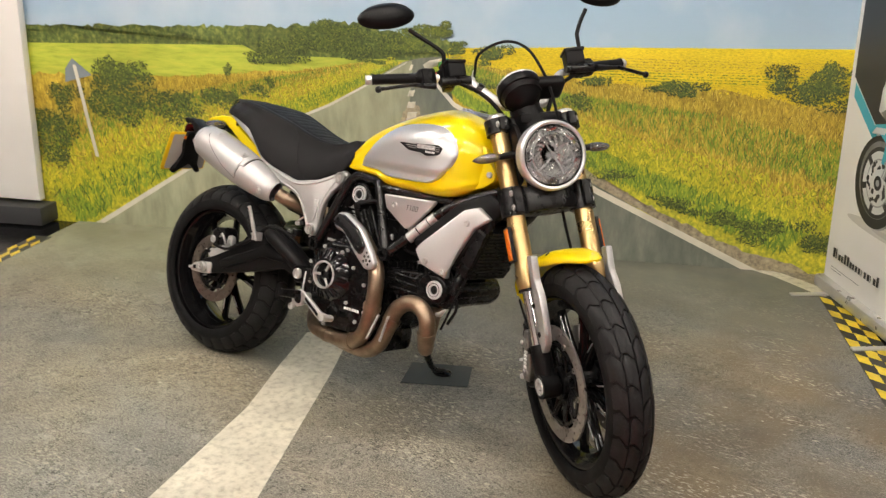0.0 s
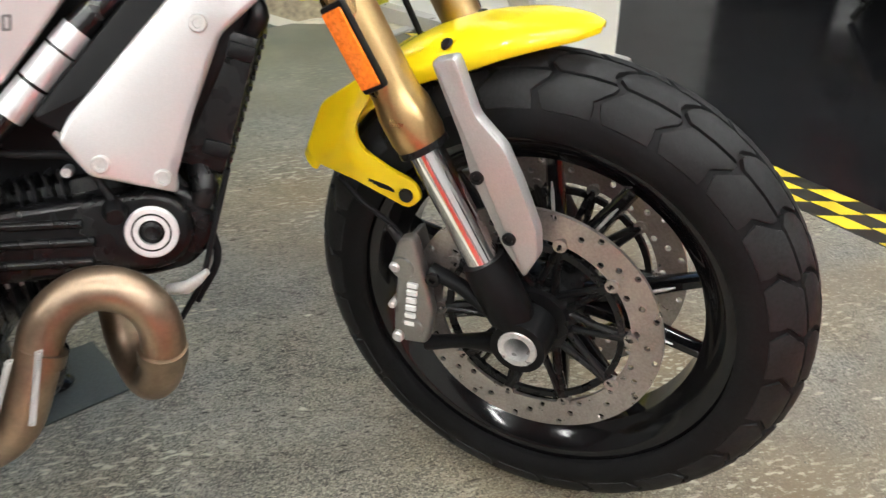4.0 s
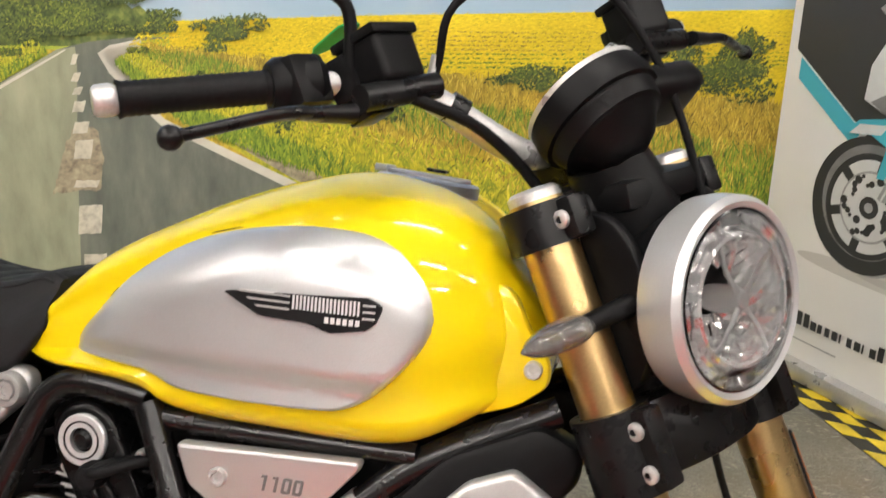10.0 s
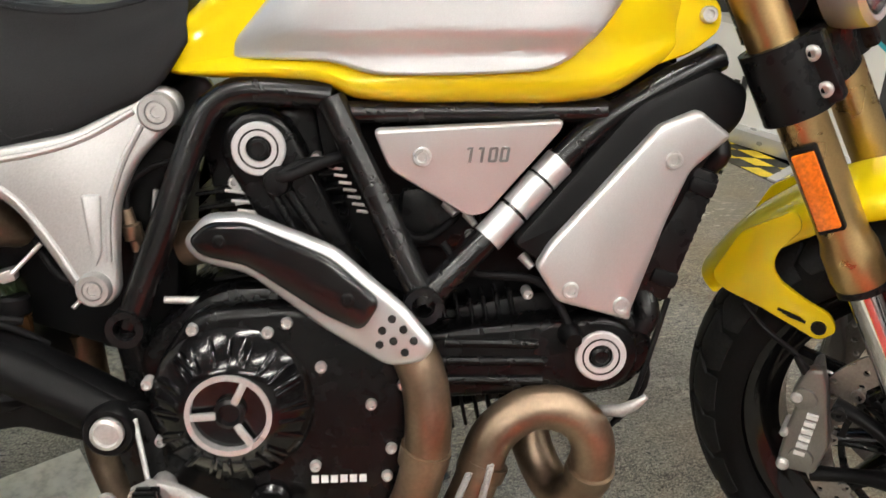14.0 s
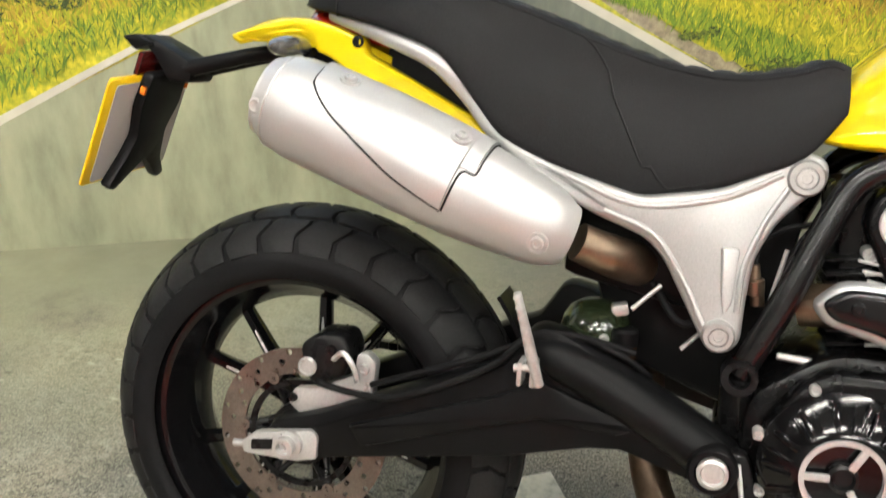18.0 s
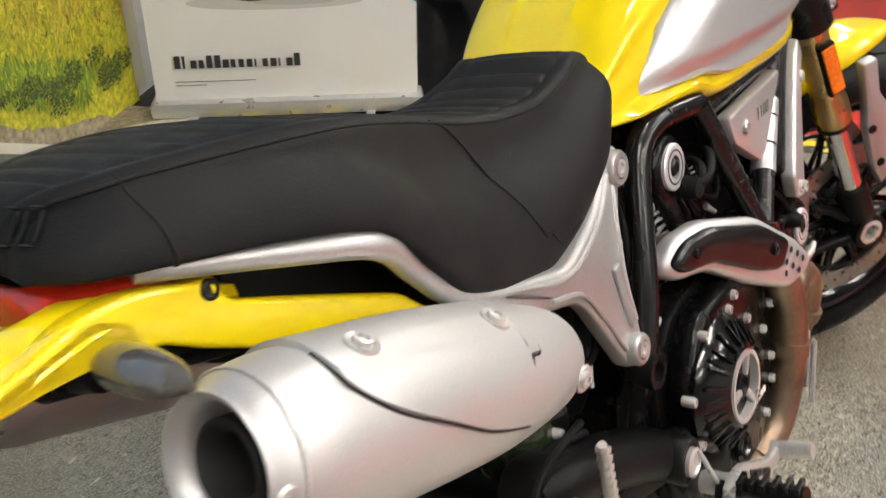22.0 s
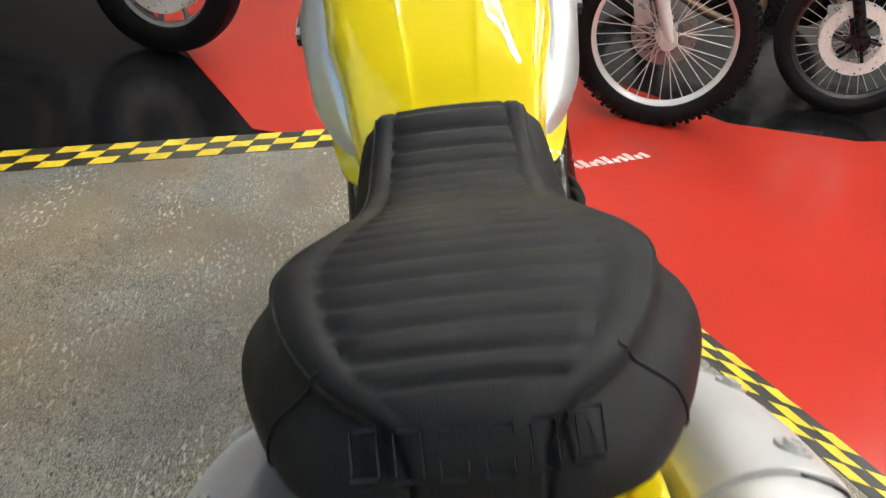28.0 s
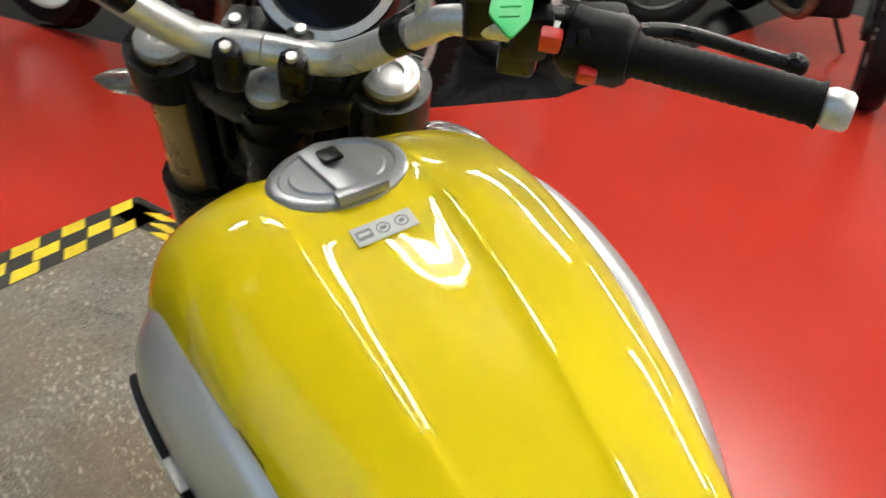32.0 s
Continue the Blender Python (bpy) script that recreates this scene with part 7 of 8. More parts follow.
for i in range(4):
    bp("fin_edge", box((0.036 - 0.004 * i, 0.002, 0.0034), (0.69 + 0.004 * i, -0.1085, 0.656 - 0.0105 * i), (0, 8, 0), 0.0008), STEEL, eng)
for i in range(7):
    bp("fin_edge", box((0.014, 0.002, 0.003), (0.789 + 0.0045 * i, -0.1085, 0.68 - 0.0078 * i), (0, 8, 0), 0.0008), STEEL, eng)
for x, y, z, r in ((0.905, -0.1, 0.64, 0.007), (0.925, -0.11, 0.63, 0.005), (0.895, -0.09, 0.66, 0.006), (0.985, -0.12, 0.585, 0.006), (0.845, -0.1, 0.6, 0.005), (0.655, -0.1, 0.6, 0.006)):
    bp("hose_fitting", tube([(x, y, z), (x + 0.01, y - 0.008, z - 0.012)], [r, r * 0.7], 10), STEEL, eng)
for p, r in (((0.682, -0.1, 0.666), 0.007), ((0.768, -0.1, 0.69), 0.006), ((0.93, -0.12, 0.606), 0.006), ((0.99, -0.13, 0.545), 0.006)):
    bolt("engine_bolt", p, r, eng, depth=0.012)
for i, pts in enumerate((
    [(0.72, -0.13, 0.675), (0.745, -0.15, 0.68), (0.79, -0.135, 0.695), (0.82, -0.09, 0.69)],
    [(0.6, -0.09, 0.56), (0.6, -0.11, 0.62), (0.62, -0.1, 0.68), (0.67, -0.06, 0.7)],
    [(0.9, -0.12, 0.6), (0.93, -0.13, 0.57), (1.0, -0.135, 0.56), (1.03, -0.145, 0.52), (1.035, -0.15, 0.495)],
    [(0.84, -0.09, 0.62), (0.88, -0.1, 0.6), (0.93, -0.08, 0.63), (0.97, -0.05, 0.66)],
    [(0.47, -0.1, 0.49), (0.43, -0.12, 0.52), (0.36, -0.11, 0.53), (0.25, -0.11, 0.48), (0.12, -0.085, 0.42)],
    [(0.55, -0.1, 0.6), (0.5, -0.1, 0.56), (0.46, -0.08, 0.6)],
    [(1.06, -0.1, 0.56), (1.1, -0.11, 0.52), (1.13, -0.11, 0.44), (1.1, -0.1, 0.38)],
)):
    bp("engine_hose", tube(pts, 0.0045 if i != 0 else 0.006, 10, 5), RUB, eng)
bp("inner_fender", plate(rounded([(0.37, 0.74), (0.38, 0.62), (0.42, 0.5), (0.56, 0.45), (0.6, 0.5), (0.62, 0.7), (0.5, 0.74)], 0.02), -0.05, 0.06, 0.01), PLAST, eng)
# added black block: fills the engine bay where it only shows dark
bp("dark_bay_fill", plate(rounded([(0.7, 0.6), (0.73, 0.735), (1.12, 0.735), (1.13, 0.64), (1.02, 0.5), (0.86, 0.5)], 0.02), -0.07, 0.07, 0.01), PLAST, eng)
for p0, p1 in (((0.47, -0.09, 0.6), (0.44, -0.1, 0.57)), ((0.53, -0.085, 0.56), (0.5, -0.1, 0.53)), ((0.59, -0.1, 0.6), (0.6, -0.105, 0.66))):
    bp("bracket_rod", tube([p0, p1], 0.0028, 8), STEEL, eng)
bp("airbox", box((0.3, 0.16, 0.12), (0.9, 0, 0.7), bevel=0.02), PLAST, eng)
bp("battery_box", box((0.18, 0.16, 0.16), (0.45, 0, 0.66), (0, 10, 0), 0.02), PLAST, eng)
bp("throttle_body", box((0.09, 0.18, 0.07), (0.9, 0, 0.62), bevel=0.015), BLK, eng)
bp("inner_tray", box((0.2, 0.14, 0.1), (0.2, 0, 0.8), (0, 18, 0), 0.02), PLAST, eng)

# -- exhaust --
exh = bp("exhaust_header", tube([(0.625, -0.09, 0.598), (0.68, -0.112, 0.605), (0.75, -0.14, 0.587), (0.82, -0.163, 0.543), (0.865, -0.178, 0.5), (0.88, -0.185, 0.44), (0.872, -0.18, 0.36), (0.838, -0.168, 0.282), (0.77, -0.15, 0.25), (0.67, -0.14, 0.25), (0.59, -0.105, 0.25), (0.53, -0.05, 0.262), (0.49, 0.0, 0.3), (0.47, 0.03, 0.36), (0.46, 0.03, 0.46)], 0.0245, 20, 5), HEADER, label="heat-tinted steel exhaust header pipes")
bp("front_pipe", tube([(1.0, -0.03, 0.41), (1.01, -0.06, 0.33), (1.035, -0.1, 0.292), (1.058, -0.135, 0.32), (1.062, -0.15, 0.38), (1.035, -0.152, 0.415), (0.992, -0.154, 0.422), (0.95, -0.158, 0.392), (0.928, -0.16, 0.33), (0.895, -0.152, 0.268), (0.83, -0.135, 0.235), (0.74, -0.125, 0.235), (0.66, -0.118, 0.245)], 0.0245, 20, 5), HEADER, exh)
for a, b in (((0.878, -0.184, 0.395), (0.874, -0.181, 0.375)), ((0.942, -0.159, 0.365), (0.936, -0.16, 0.35)), ((1.062, -0.147, 0.348), (1.06, -0.14, 0.332)), ((0.8, -0.157, 0.258), (0.785, -0.154, 0.254)), ((0.69, -0.142, 0.25), (0.675, -0.14, 0.25))):
    bp("pipe_collar", tube([a, b], 0.0275, 20), HEADER, exh)
for x0, z0, x1, z1, y in ((0.921, 0.372, 0.888, 0.29, -0.203), (0.946, 0.372, 0.926, 0.29, -0.186)):
    turns = [(x0 + (x1 - x0) * t + 0.0034 * math.cos(t * 190), y + 0.0034 * math.sin(t * 190), z0 + (z1 - z0) * t) for t in (i / 240 for i in range(241))]
    bp("spring", tube(turns, 0.0011, 5), STEEL, exh)
SH = rounded([(0.628, 0.612), (0.655, 0.642), (0.7, 0.646), (0.79, 0.615), (0.86, 0.557), (0.888, 0.522), (0.876, 0.503), (0.84, 0.495), (0.775, 0.53), (0.7, 0.582), (0.645, 0.592)], 0.012)
shear2 = Matrix(((1, 0, 0, 0), (-0.32, 1, 0, 0.286), (0, 0, 1, -0.003), (0, 0, 0, 1)))
bm = plate(SH, -0.222, -0.196, 0.009, seg=3)
bm.transform(shear2)
sh = bp("heat_shield", bm, SILV, exh, "silver heat shield with a black pad")
bm = plate(rounded([(0.637, 0.617), (0.66, 0.637), (0.7, 0.639), (0.785, 0.608), (0.835, 0.566), (0.815, 0.533), (0.775, 0.549), (0.7, 0.594), (0.65, 0.601)], 0.012), -0.232, -0.216, 0.007, seg=3)
bm.transform(shear2)
bp("shield_pad", bm, material("black_pad_lacquer", (0.006, 0.006, 0.0065), 0.2, coat=0.2, rough_var=0.05), sh)
for x, z in ((0.845, 0.548), (0.856, 0.538), (0.866, 0.527), (0.835, 0.535), (0.846, 0.525), (0.857, 0.514), (0.832, 0.52)):
    # flat black disc on the surface in place of the dark inside a hole
    bp("shield_hole", lathe([(0, 0), (0.0045, 0), (0.004, 0.0008), (0, 0.0008)], Matrix.Translation((x, -0.2224 - 0.32 * x + 0.286, z - 0.003)) @ pose(0, 0, 0, 90, 0, 0), 12), DARKHOLE, sh)
for x, z in ((0.672, 0.619), (0.802, 0.567)):
    bolt("bolt", (x, -0.2325 - 0.32 * x + 0.286, z - 0.003), 0.0075, sh, BLK, depth=0.003)

CANC = [(0.395, -0.135, 0.64), (0.365, -0.142, 0.655), (0.34, -0.148, 0.664), (0.3, -0.153, 0.68), (0.24, -0.157, 0.702), (0.16, -0.16, 0.732), (0.08, -0.161, 0.76), (0.045, -0.161, 0.772), (0.02, -0.161, 0.78), (0.006, -0.161, 0.784)]
CANR = [0.02, 0.034, 0.046, 0.053, 0.059, 0.0615, 0.0605, 0.06, 0.055, 0.048]


def can_point(t, a, lift=0.0):
    """On the silencer: t along it, a round it (0: outwards, 90: up)."""
    pts = spline(CANC[1:], 6)
    rr = [p.x for p in spline([(r, 0, 0) for r in CANR[1:]], 6)]
    u = min(len(pts) - 2.001, max(1.0, t * (len(pts) - 1)))
    k = int(u)
    d = (pts[k + 1] - pts[k - 1]).normalized()
    side = Vector((0, -1, 0))
    up = d.cross(side).normalized()
    if up.z < 0:
        up = -up
    c, r = pts[k].lerp(pts[k + 1], u - k), rr[k] + (rr[k + 1] - rr[k]) * (u - k)
    return c + (side * math.cos(radians(a)) + up * math.sin(radians(a))) * (r + lift)


GUARD_EDGE = [(0.376, -22), (0.42, -17), (0.47, -10), (0.53, 4), (0.6, 22), (0.66, 41), (0.68, 52), (0.688, 75)]


def silencer(s):
    can = bp("silencer", mir(tube(CANC[1:], CANR[1:], 36, 6, cap=False), s), CANM, exh, "satin silver oval silencer", 30)
    d = (Vector(CANC[-1]) - Vector(CANC[-3])).normalized()
    e = Vector(CANC[-1])
    m = Matrix.Translation(e) @ d.to_track_quat("Z", "Y").to_matrix().to_4x4()
    o = lathe([(0.048, 0.0), (0.047, 0.004), (0.043, 0.002), (0.036, -0.012), (0.032, -0.03), (0.0297, -0.031)], m, 36)
    bp("end_cap", mir(o, s), CANM, can, "silver silencer end cap")
    o = lathe([(0.0295, -0.031), (0.0295, -0.006), (0.026, -0.004), (0.02, -0.012), (0.0195, -0.05), (0, -0.05)], m, 32)
    bp("outlet", mir(o, s), DARKHOLE, can, "black silencer outlet")
    bm = bmesh.new()
    rings = []
    for t in [0.345, 0.352, 0.36, 0.368, 0.374, 0.377] + [0.377 + 0.311 * i / 24 for i in range(1, 25)]:
        lo = 29 if t < 0.376 else curve_at(GUARD_EDGE, t)
        ring = [can_point(t, lo + (132 - lo) * j / 12, 0.0045 if j else 0.003) for j in range(13)]
        rings.append(ring + [can_point(t, lo + (132 - lo) * j / 12, 0.0) for j in range(12, -1, -1)])
    add_ring_loft(bm, rings)
    hs = bp("heat_guard", mir(fixed(bm), s), CANM, can, "", 30)
    for pts in ([can_point(t, a - 2, 0.001) for t, a in GUARD_EDGE], [can_point(t, a, 0.001) for t, a in ((0.374, -23), (0.372, 0), (0.37, 20), (0.362, 27), (0.342, 28), (0.341, 45), (0.341, 70), (0.341, 100), (0.341, 130))]):
        # thin black tube drawn as the shadow along the heat guard's edge
        bp("gap", mir(tube(pts, 0.0012, 6, 4), s), DARKHOLE, can)
    ring = [can_point(0.87, a, 0.0006) for a in range(0, 361, 12)]
    bp("seam", mir(tube(ring, 0.0014, 6), s), STEEL, can)
    for p, lift in (((0.112, -0.186, 0.803), 0), ((0.237, -0.178, 0.741), 0), ((0.336, -0.19, 0.655), 0)):
        best = min(((t / 60, a) for t in range(2, 59) for a in range(-60, 100, 6)), key=lambda q: (can_point(q[0], q[1]) - Vector(p)).length)
        c = can_point(*best, 0.006)
        n = (can_point(*best, 0.02) - can_point(*best, 0.0)).normalized()
        m2 = Matrix.Translation(c) @ n.to_track_quat("Z", "Y").to_matrix().to_4x4()
        bp("guard_bolt", mir(lathe([(0, -0.003), (0.0125, -0.003), (0.012, 0.0), (0.0075, -0.001), (0.007, 0.003), (0.004, 0.0035), (0.0035, 0.001), (0, 0.001)], m2, 20), s), STEEL, can)
    c = can_point(0.955, -8, -0.001)
    n = (can_point(0.955, -8, 0.02) - can_point(0.955, -8, 0.0)).normalized()
    bp("rivet", mir(lathe([(0, 0.0005), (0.009, 0.0005), (0.007, 0.003), (0.004, 0.002), (0, 0.002)], Matrix.Translation(c) @ n.to_track_quat("Z", "Y").to_matrix().to_4x4(), 16), s), STEEL, can)


both(silencer)
bp("link_pipe", tube([(0.375, -0.14, 0.65), (0.412, -0.12, 0.634), (0.44, -0.07, 0.618), (0.45, -0.01, 0.605)], [0.022, 0.024, 0.026, 0.026], 18, 4), HEADER, exh)
bp("link_pipe", tube([(0.375, 0.14, 0.65), (0.42, 0.125, 0.63), (0.46, 0.08, 0.56), (0.465, 0.04, 0.48)], [0.022, 0.024, 0.026, 0.026], 18, 4), HEADER, exh)

# -- swing arm, rear brake, chain, shock --
def swing_arm(s):
    bm = plate(rounded([(-0.012, 0.354), (0.055, 0.378), (0.3, 0.49), (0.329, 0.537), (0.343, 0.543), (0.371, 0.538), (0.495, 0.482), (0.562, 0.446), (0.588, 0.425), (0.588, 0.397), (0.556, 0.383), (0.521, 0.392), (0.447, 0.41), (0.407, 0.403), (0.312, 0.372), (0.065, 0.314), (-0.01, 0.302), (-0.034, 0.316)], 0.007), -0.157, -0.113, 0.009, seg=2)
    if s > 0:
        bm.transform(Matrix(((1, 0, 0, 0), (-0.1, 1, 0, 0.058), (0, 0, 1, 0), (0, 0, 0, 1))))
    arm = bp("swing_arm", mir(bm, s), PLAST, label="matt black swing arm")
    if s > 0:
        q = plate(rounded([(0.1, 0.372), (0.295, 0.45), (0.345, 0.48), (0.47, 0.444), (0.44, 0.43), (0.345, 0.43), (0.12, 0.345)], 0.006), -0.164, -0.15, 0.006)
        q.transform(Matrix(((1, 0, 0, 0), (-0.1, 1, 0, 0.058), (0, 0, 1, 0), (0, 0, 0, 1))))
        bp("arm_rib", q, PLAST, arm)
        bp("pivot_cap", lathe([(0, 0), (0.026, 0), (0.026, 0.01), (0.02, 0.012), (0.018, 0.008), (0, 0.01)], Matrix.Translation((0.549, -0.176, 0.419)) @ pose(0, 0, 0, 90, 0, 0) @ Matrix.Diagonal((0.66, 0.66, 0.8, 1)), 28), STEEL, arm, "bright pivot cap")
        bp("pivot_collar", lathe([(0.0175, -0.02), (0.027, -0.02), (0.028, 0.004), (0.025, 0.008), (0.0195, 0.008)], Matrix.Translation((0.549, -0.172, 0.419)) @ pose(0, 0, 0, 90, 0, 0), 28, True), PLAST, arm)
        bp("arm_strut", tube([(0.335, -0.124, 0.512), (0.365, -0.13, 0.507), (0.42, -0.136, 0.486), (0.49, -0.142, 0.453), (0.55, -0.146, 0.42)], [0.014, 0.024, 0.026, 0.026, 0.026], 16, 4), PLAST, arm)
        bp("axle_plate", plate(rounded([(-0.052, 0.321), (-0.032, 0.337), (0.048, 0.354), (0.058, 0.346), (0.057, 0.314), (0.028, 0.306), (-0.048, 0.305)], 0.005), -0.11, -0.094, 0.003), STEEL, arm, "bare alloy axle block")
        bp("axle_nut", lathe([(0, 0), (0.02, 0), (0.02, 0.008), (0.014, 0.009), (0.014, 0.022), (0.009, 0.022), (0.009, 0.012), (0, 0.012)], Matrix.Translation((0.018, -0.11, 0.331)) @ pose(0, 0, 0, 90, 0, 0), 24), STEEL, arm)
        # thin black plate laid on for the dark of the slot; nothing is cut
        bp("axle_slot", plate(rounded([(-0.036, 0.327), (-0.004, 0.333), (-0.004, 0.318), (-0.036, 0.313)], 0.003), -0.1114, -0.1096, 0), BLK, arm)
        bp("adjuster", tube([(-0.066, -0.102, 0.314), (-0.03, -0.102, 0.317)], 0.005, 10), STEEL, arm)


both(swing_arm)
bp("cross_brace", tube([(0.42, -0.12, 0.44), (0.42, 0.12, 0.44)], 0.04, 16), PLAST)
cal = bp("rear_caliper", plate(rounded([(0.021, 0.462), (0.043, 0.48), (0.081, 0.482), (0.092, 0.46), (0.084, 0.425), (0.04, 0.41), (0.026, 0.432)], 0.01), -0.094, -0.03, 0.007, seg=3), BLK, label="black rear brake caliper on a bright bracket")
bp("caliper_bracket", plate(rounded([(0.003, 0.378), (0.02, 0.363), (0.08, 0.372), (0.122, 0.395), (0.126, 0.45), (0.112, 0.462), (0.098, 0.458), (0.096, 0.43), (0.04, 0.402), (0.012, 0.398)], 0.006), -0.086, -0.066, 0.004), STEEL, cal, "bare alloy caliper bracket")
bp("piston_cover", lathe([(0, 0), (0.013, 0), (0.013, 0.003), (0.0105, 0.004), (0.0095, 0.002), (0, 0.002)], Matrix.Translation((0.034, -0.094, 0.435)) @ pose(0, 0, 0, 90, 0, 0), 22), STEEL, cal)
bolt("bolt", (0.066, -0.094, 0.462), 0.007, cal, BLK)
bolt("bolt", (0.11, -0.087, 0.44), 0.0075, cal, STEEL)
bolt("bolt", (0.012, -0.087, 0.386), 0.006, cal, BLK)
bp("caliper_pipe", tube([(0.07, -0.095, 0.45), (0.085, -0.1, 0.462), (0.1, -0.1, 0.445), (0.105, -0.098, 0.425)], 0.004, 8, 4), STEEL, cal)
bp("brake_hose", tube([(0.05, -0.1, 0.418), (0.1, -0.11, 0.415), (0.16, -0.128, 0.424), (0.22, -0.135, 0.45), (0.29, -0.135, 0.49), (0.33, -0.13, 0.53), (0.38, -0.125, 0.535), (0.45, -0.11, 0.52)], 0.0048, 8, 5), RUB, cal)
links = bmesh.new()
for k in range(64):
    x = 0.02 + 0.0155 * (k % 32)
    z = (0.405 if k < 32 else 0.285) + (0.02 if k < 32 else 0.055) * (k % 32) / 32
    add_box(links, (0.014, 0.012 if k % 2 else 0.018, 0.012), (x, 0.125, z), bevel=0.0)
tagged(bp("chain", links, BLK, label="black drive chain"), kind="stuff")
bp("cross_pipe", tube([(0.27, -0.11, 0.685), (0.268, 0.0, 0.687), (0.27, 0.11, 0.685)], 0.019, 18, 3), HEADER, exh)
SPRY = material("yellow_spring_paint", (0.75, 0.5, 0.01), 0.3)
turns = [(0.32 + 0.06 * t + 0.026 * math.cos(t * 38), 0.07 - 0.02 * t + 0.026 * math.sin(t * 38), 0.63 + 0.1 * t) for t in (i / 150 for i in range(151))]
shock = bp("shock_absorber", tube([(0.3, 0.078, 0.6), (0.4, 0.05, 0.755)], 0.016, 14), BLK, label="rear shock absorber with a yellow spring")
bp("shock_spring", tube(turns, 0.005, 8), SPRY, shock)
bp("shock_lug", tube([(0.292, 0.08, 0.575), (0.298, 0.078, 0.6), (0.31, 0.075, 0.622)], [0.013, 0.015, 0.011], 12), STEEL, shock)
DOMEM = material("olive_smoked_plastic", (0.018, 0.026, 0.012), 0.16, coat=0.4, grain=0.1)
AMBERM = material("amber_fluid_plastic", (0.05, 0.022, 0.008), 0.2, coat=0.4, grain=0.15)
dome = bp("shock_cover", lathe([(0.042, -0.03), (0.043, 0.0), (0.0405, 0.013), (0.033, 0.026), (0.02, 0.034), (0.0, 0.037)], Matrix.Translation((0.398, -0.062, 0.531)), 32), DOMEM, shock, "dark olive smoked plastic dome")
bp("clip", box((0.02, 0.022, 0.014), (0.425, -0.075, 0.562), (0, -15, 8), 0.004), STEEL, dome)
can = bp("fluid_canister", tube([(0.436, -0.088, 0.494), (0.436, -0.088, 0.497), (0.435, -0.088, 0.52), (0.435, -0.088, 0.522)], [0.012, 0.0152, 0.0152, 0.012], 18), AMBERM, label="small amber brake-fluid canister with a black cap")
bp("cap", tube([(0.435, -0.088, 0.521), (0.434, -0.088, 0.522), (0.434, -0.088, 0.54), (0.434, -0.088, 0.543)], [0.0155, 0.017, 0.017, 0.014], 18), PLAST, can)
bp("canister_hose", tube([(0.436, -0.088, 0.496), (0.438, -0.09, 0.482), (0.452, -0.092, 0.474), (0.48, -0.09, 0.47)], 0.005, 8, 4), RUB, can)
bolt("bolt", (0.412, -0.108, 0.53), 0.006, can)
hug = bmesh.new()
add_ring_loft(hug, [[(r * math.cos(a), y, 0.315 + r * math.sin(a) - (0.012 if y > 0.1 else 0)) for y in (0.03, 0.05, 0.075, 0.095, 0.108)] + [((r - 0.006) * math.cos(a), y, 0.315 + (r - 0.006) * math.sin(a) - (0.012 if y > 0.1 else 0)) for y in (0.108, 0.095, 0.075, 0.05, 0.03)] for a, r in ((radians(28 + 4 * i), 0.333 + 0.001 * i) for i in range(4))])
bp("chain_guard", fixed(hug), PLAST)

# strut under the heat shield, probe in the rear pipe, ignition lead
bp("shield_strut", tube([(0.603, -0.118, 0.543), (0.65, -0.119, 0.541), (0.692, -0.12, 0.539)], [0.004, 0.0045, 0.004], 10), STEEL, exh)
probe = bp("lambda_probe", tube([(0.577, -0.1, 0.594), (0.575, -0.101, 0.606), (0.573, -0.102, 0.608), (0.571, -0.103, 0.622), (0.57, -0.103, 0.624), (0.568, -0.104, 0.64)], [0.008, 0.008, 0.0105, 0.0105, 0.007, 0.006], 12), HEADER, exh, "brown heat-tinted exhaust probe")
bp("probe_lead", tube([(0.568, -0.104, 0.64), (0.572, -0.102, 0.665), (0.595, -0.098, 0.682), (0.63, -0.085, 0.69)], 0.0035, 8, 4), RUB, probe)

# -- footrests, pedal, stand --
peg = bp("passenger_footrest", tube([(0.353, -0.19, 0.492), (0.343, -0.2, 0.53), (0.324, -0.212, 0.6)], [0.006, 0.0065, 0.0045], 10), STEEL, label="folded bare alloy passenger footrest")
for i in range(7):
    bp("tooth", box((0.008, 0.012, 0.006), (0.337 - 0.0032 * i + 0.007, -0.2 - 0.002 * i, 0.526 + 0.0115 * i), (0, 20, 0), 0.001), STEEL, peg)
for x in (0.329, 0.344):
    bp("footrest_bracket", box((0.006, 0.03, 0.028), (x, -0.172, 0.5), bevel=0.002), STEEL, peg)
bp("footrest_pin", tube([(0.322, -0.183, 0.506), (0.35, -0.183, 0.509)], 0.0045, 10), STEEL, peg)
pg = bp("rider_footrest", tube([(0.6, -0.17, 0.352), (0.597, -0.21, 0.358), (0.592, -0.288, 0.37)], [0.011, 0.012, 0.011], 12), BLK, label="rider footrest with a toothed edge")
for i in range(6):
    bp("tooth", box((0.024, 0.006, 0.008), (0.595, -0.215 - 0.013 * i, 0.371 + 0.0014 * i), bevel=0.001), BLK, pg)
bp("footrest_arm", tube([(0.6, -0.12, 0.35), (0.6, -0.2, 0.356)], 0.014, 12), STEEL, pg)
PD = rounded([(0.6, 0.379), (0.62, 0.374), (0.7, 0.327), (0.745, 0.324), (0.743, 0.307), (0.69, 0.303), (0.618, 0.348), (0.61, 0.34)], 0.006)
ped = bp("brake_pedal", plate(PD, -0.212, -0.2, 0.004), STEEL, label="bare alloy rear brake pedal")
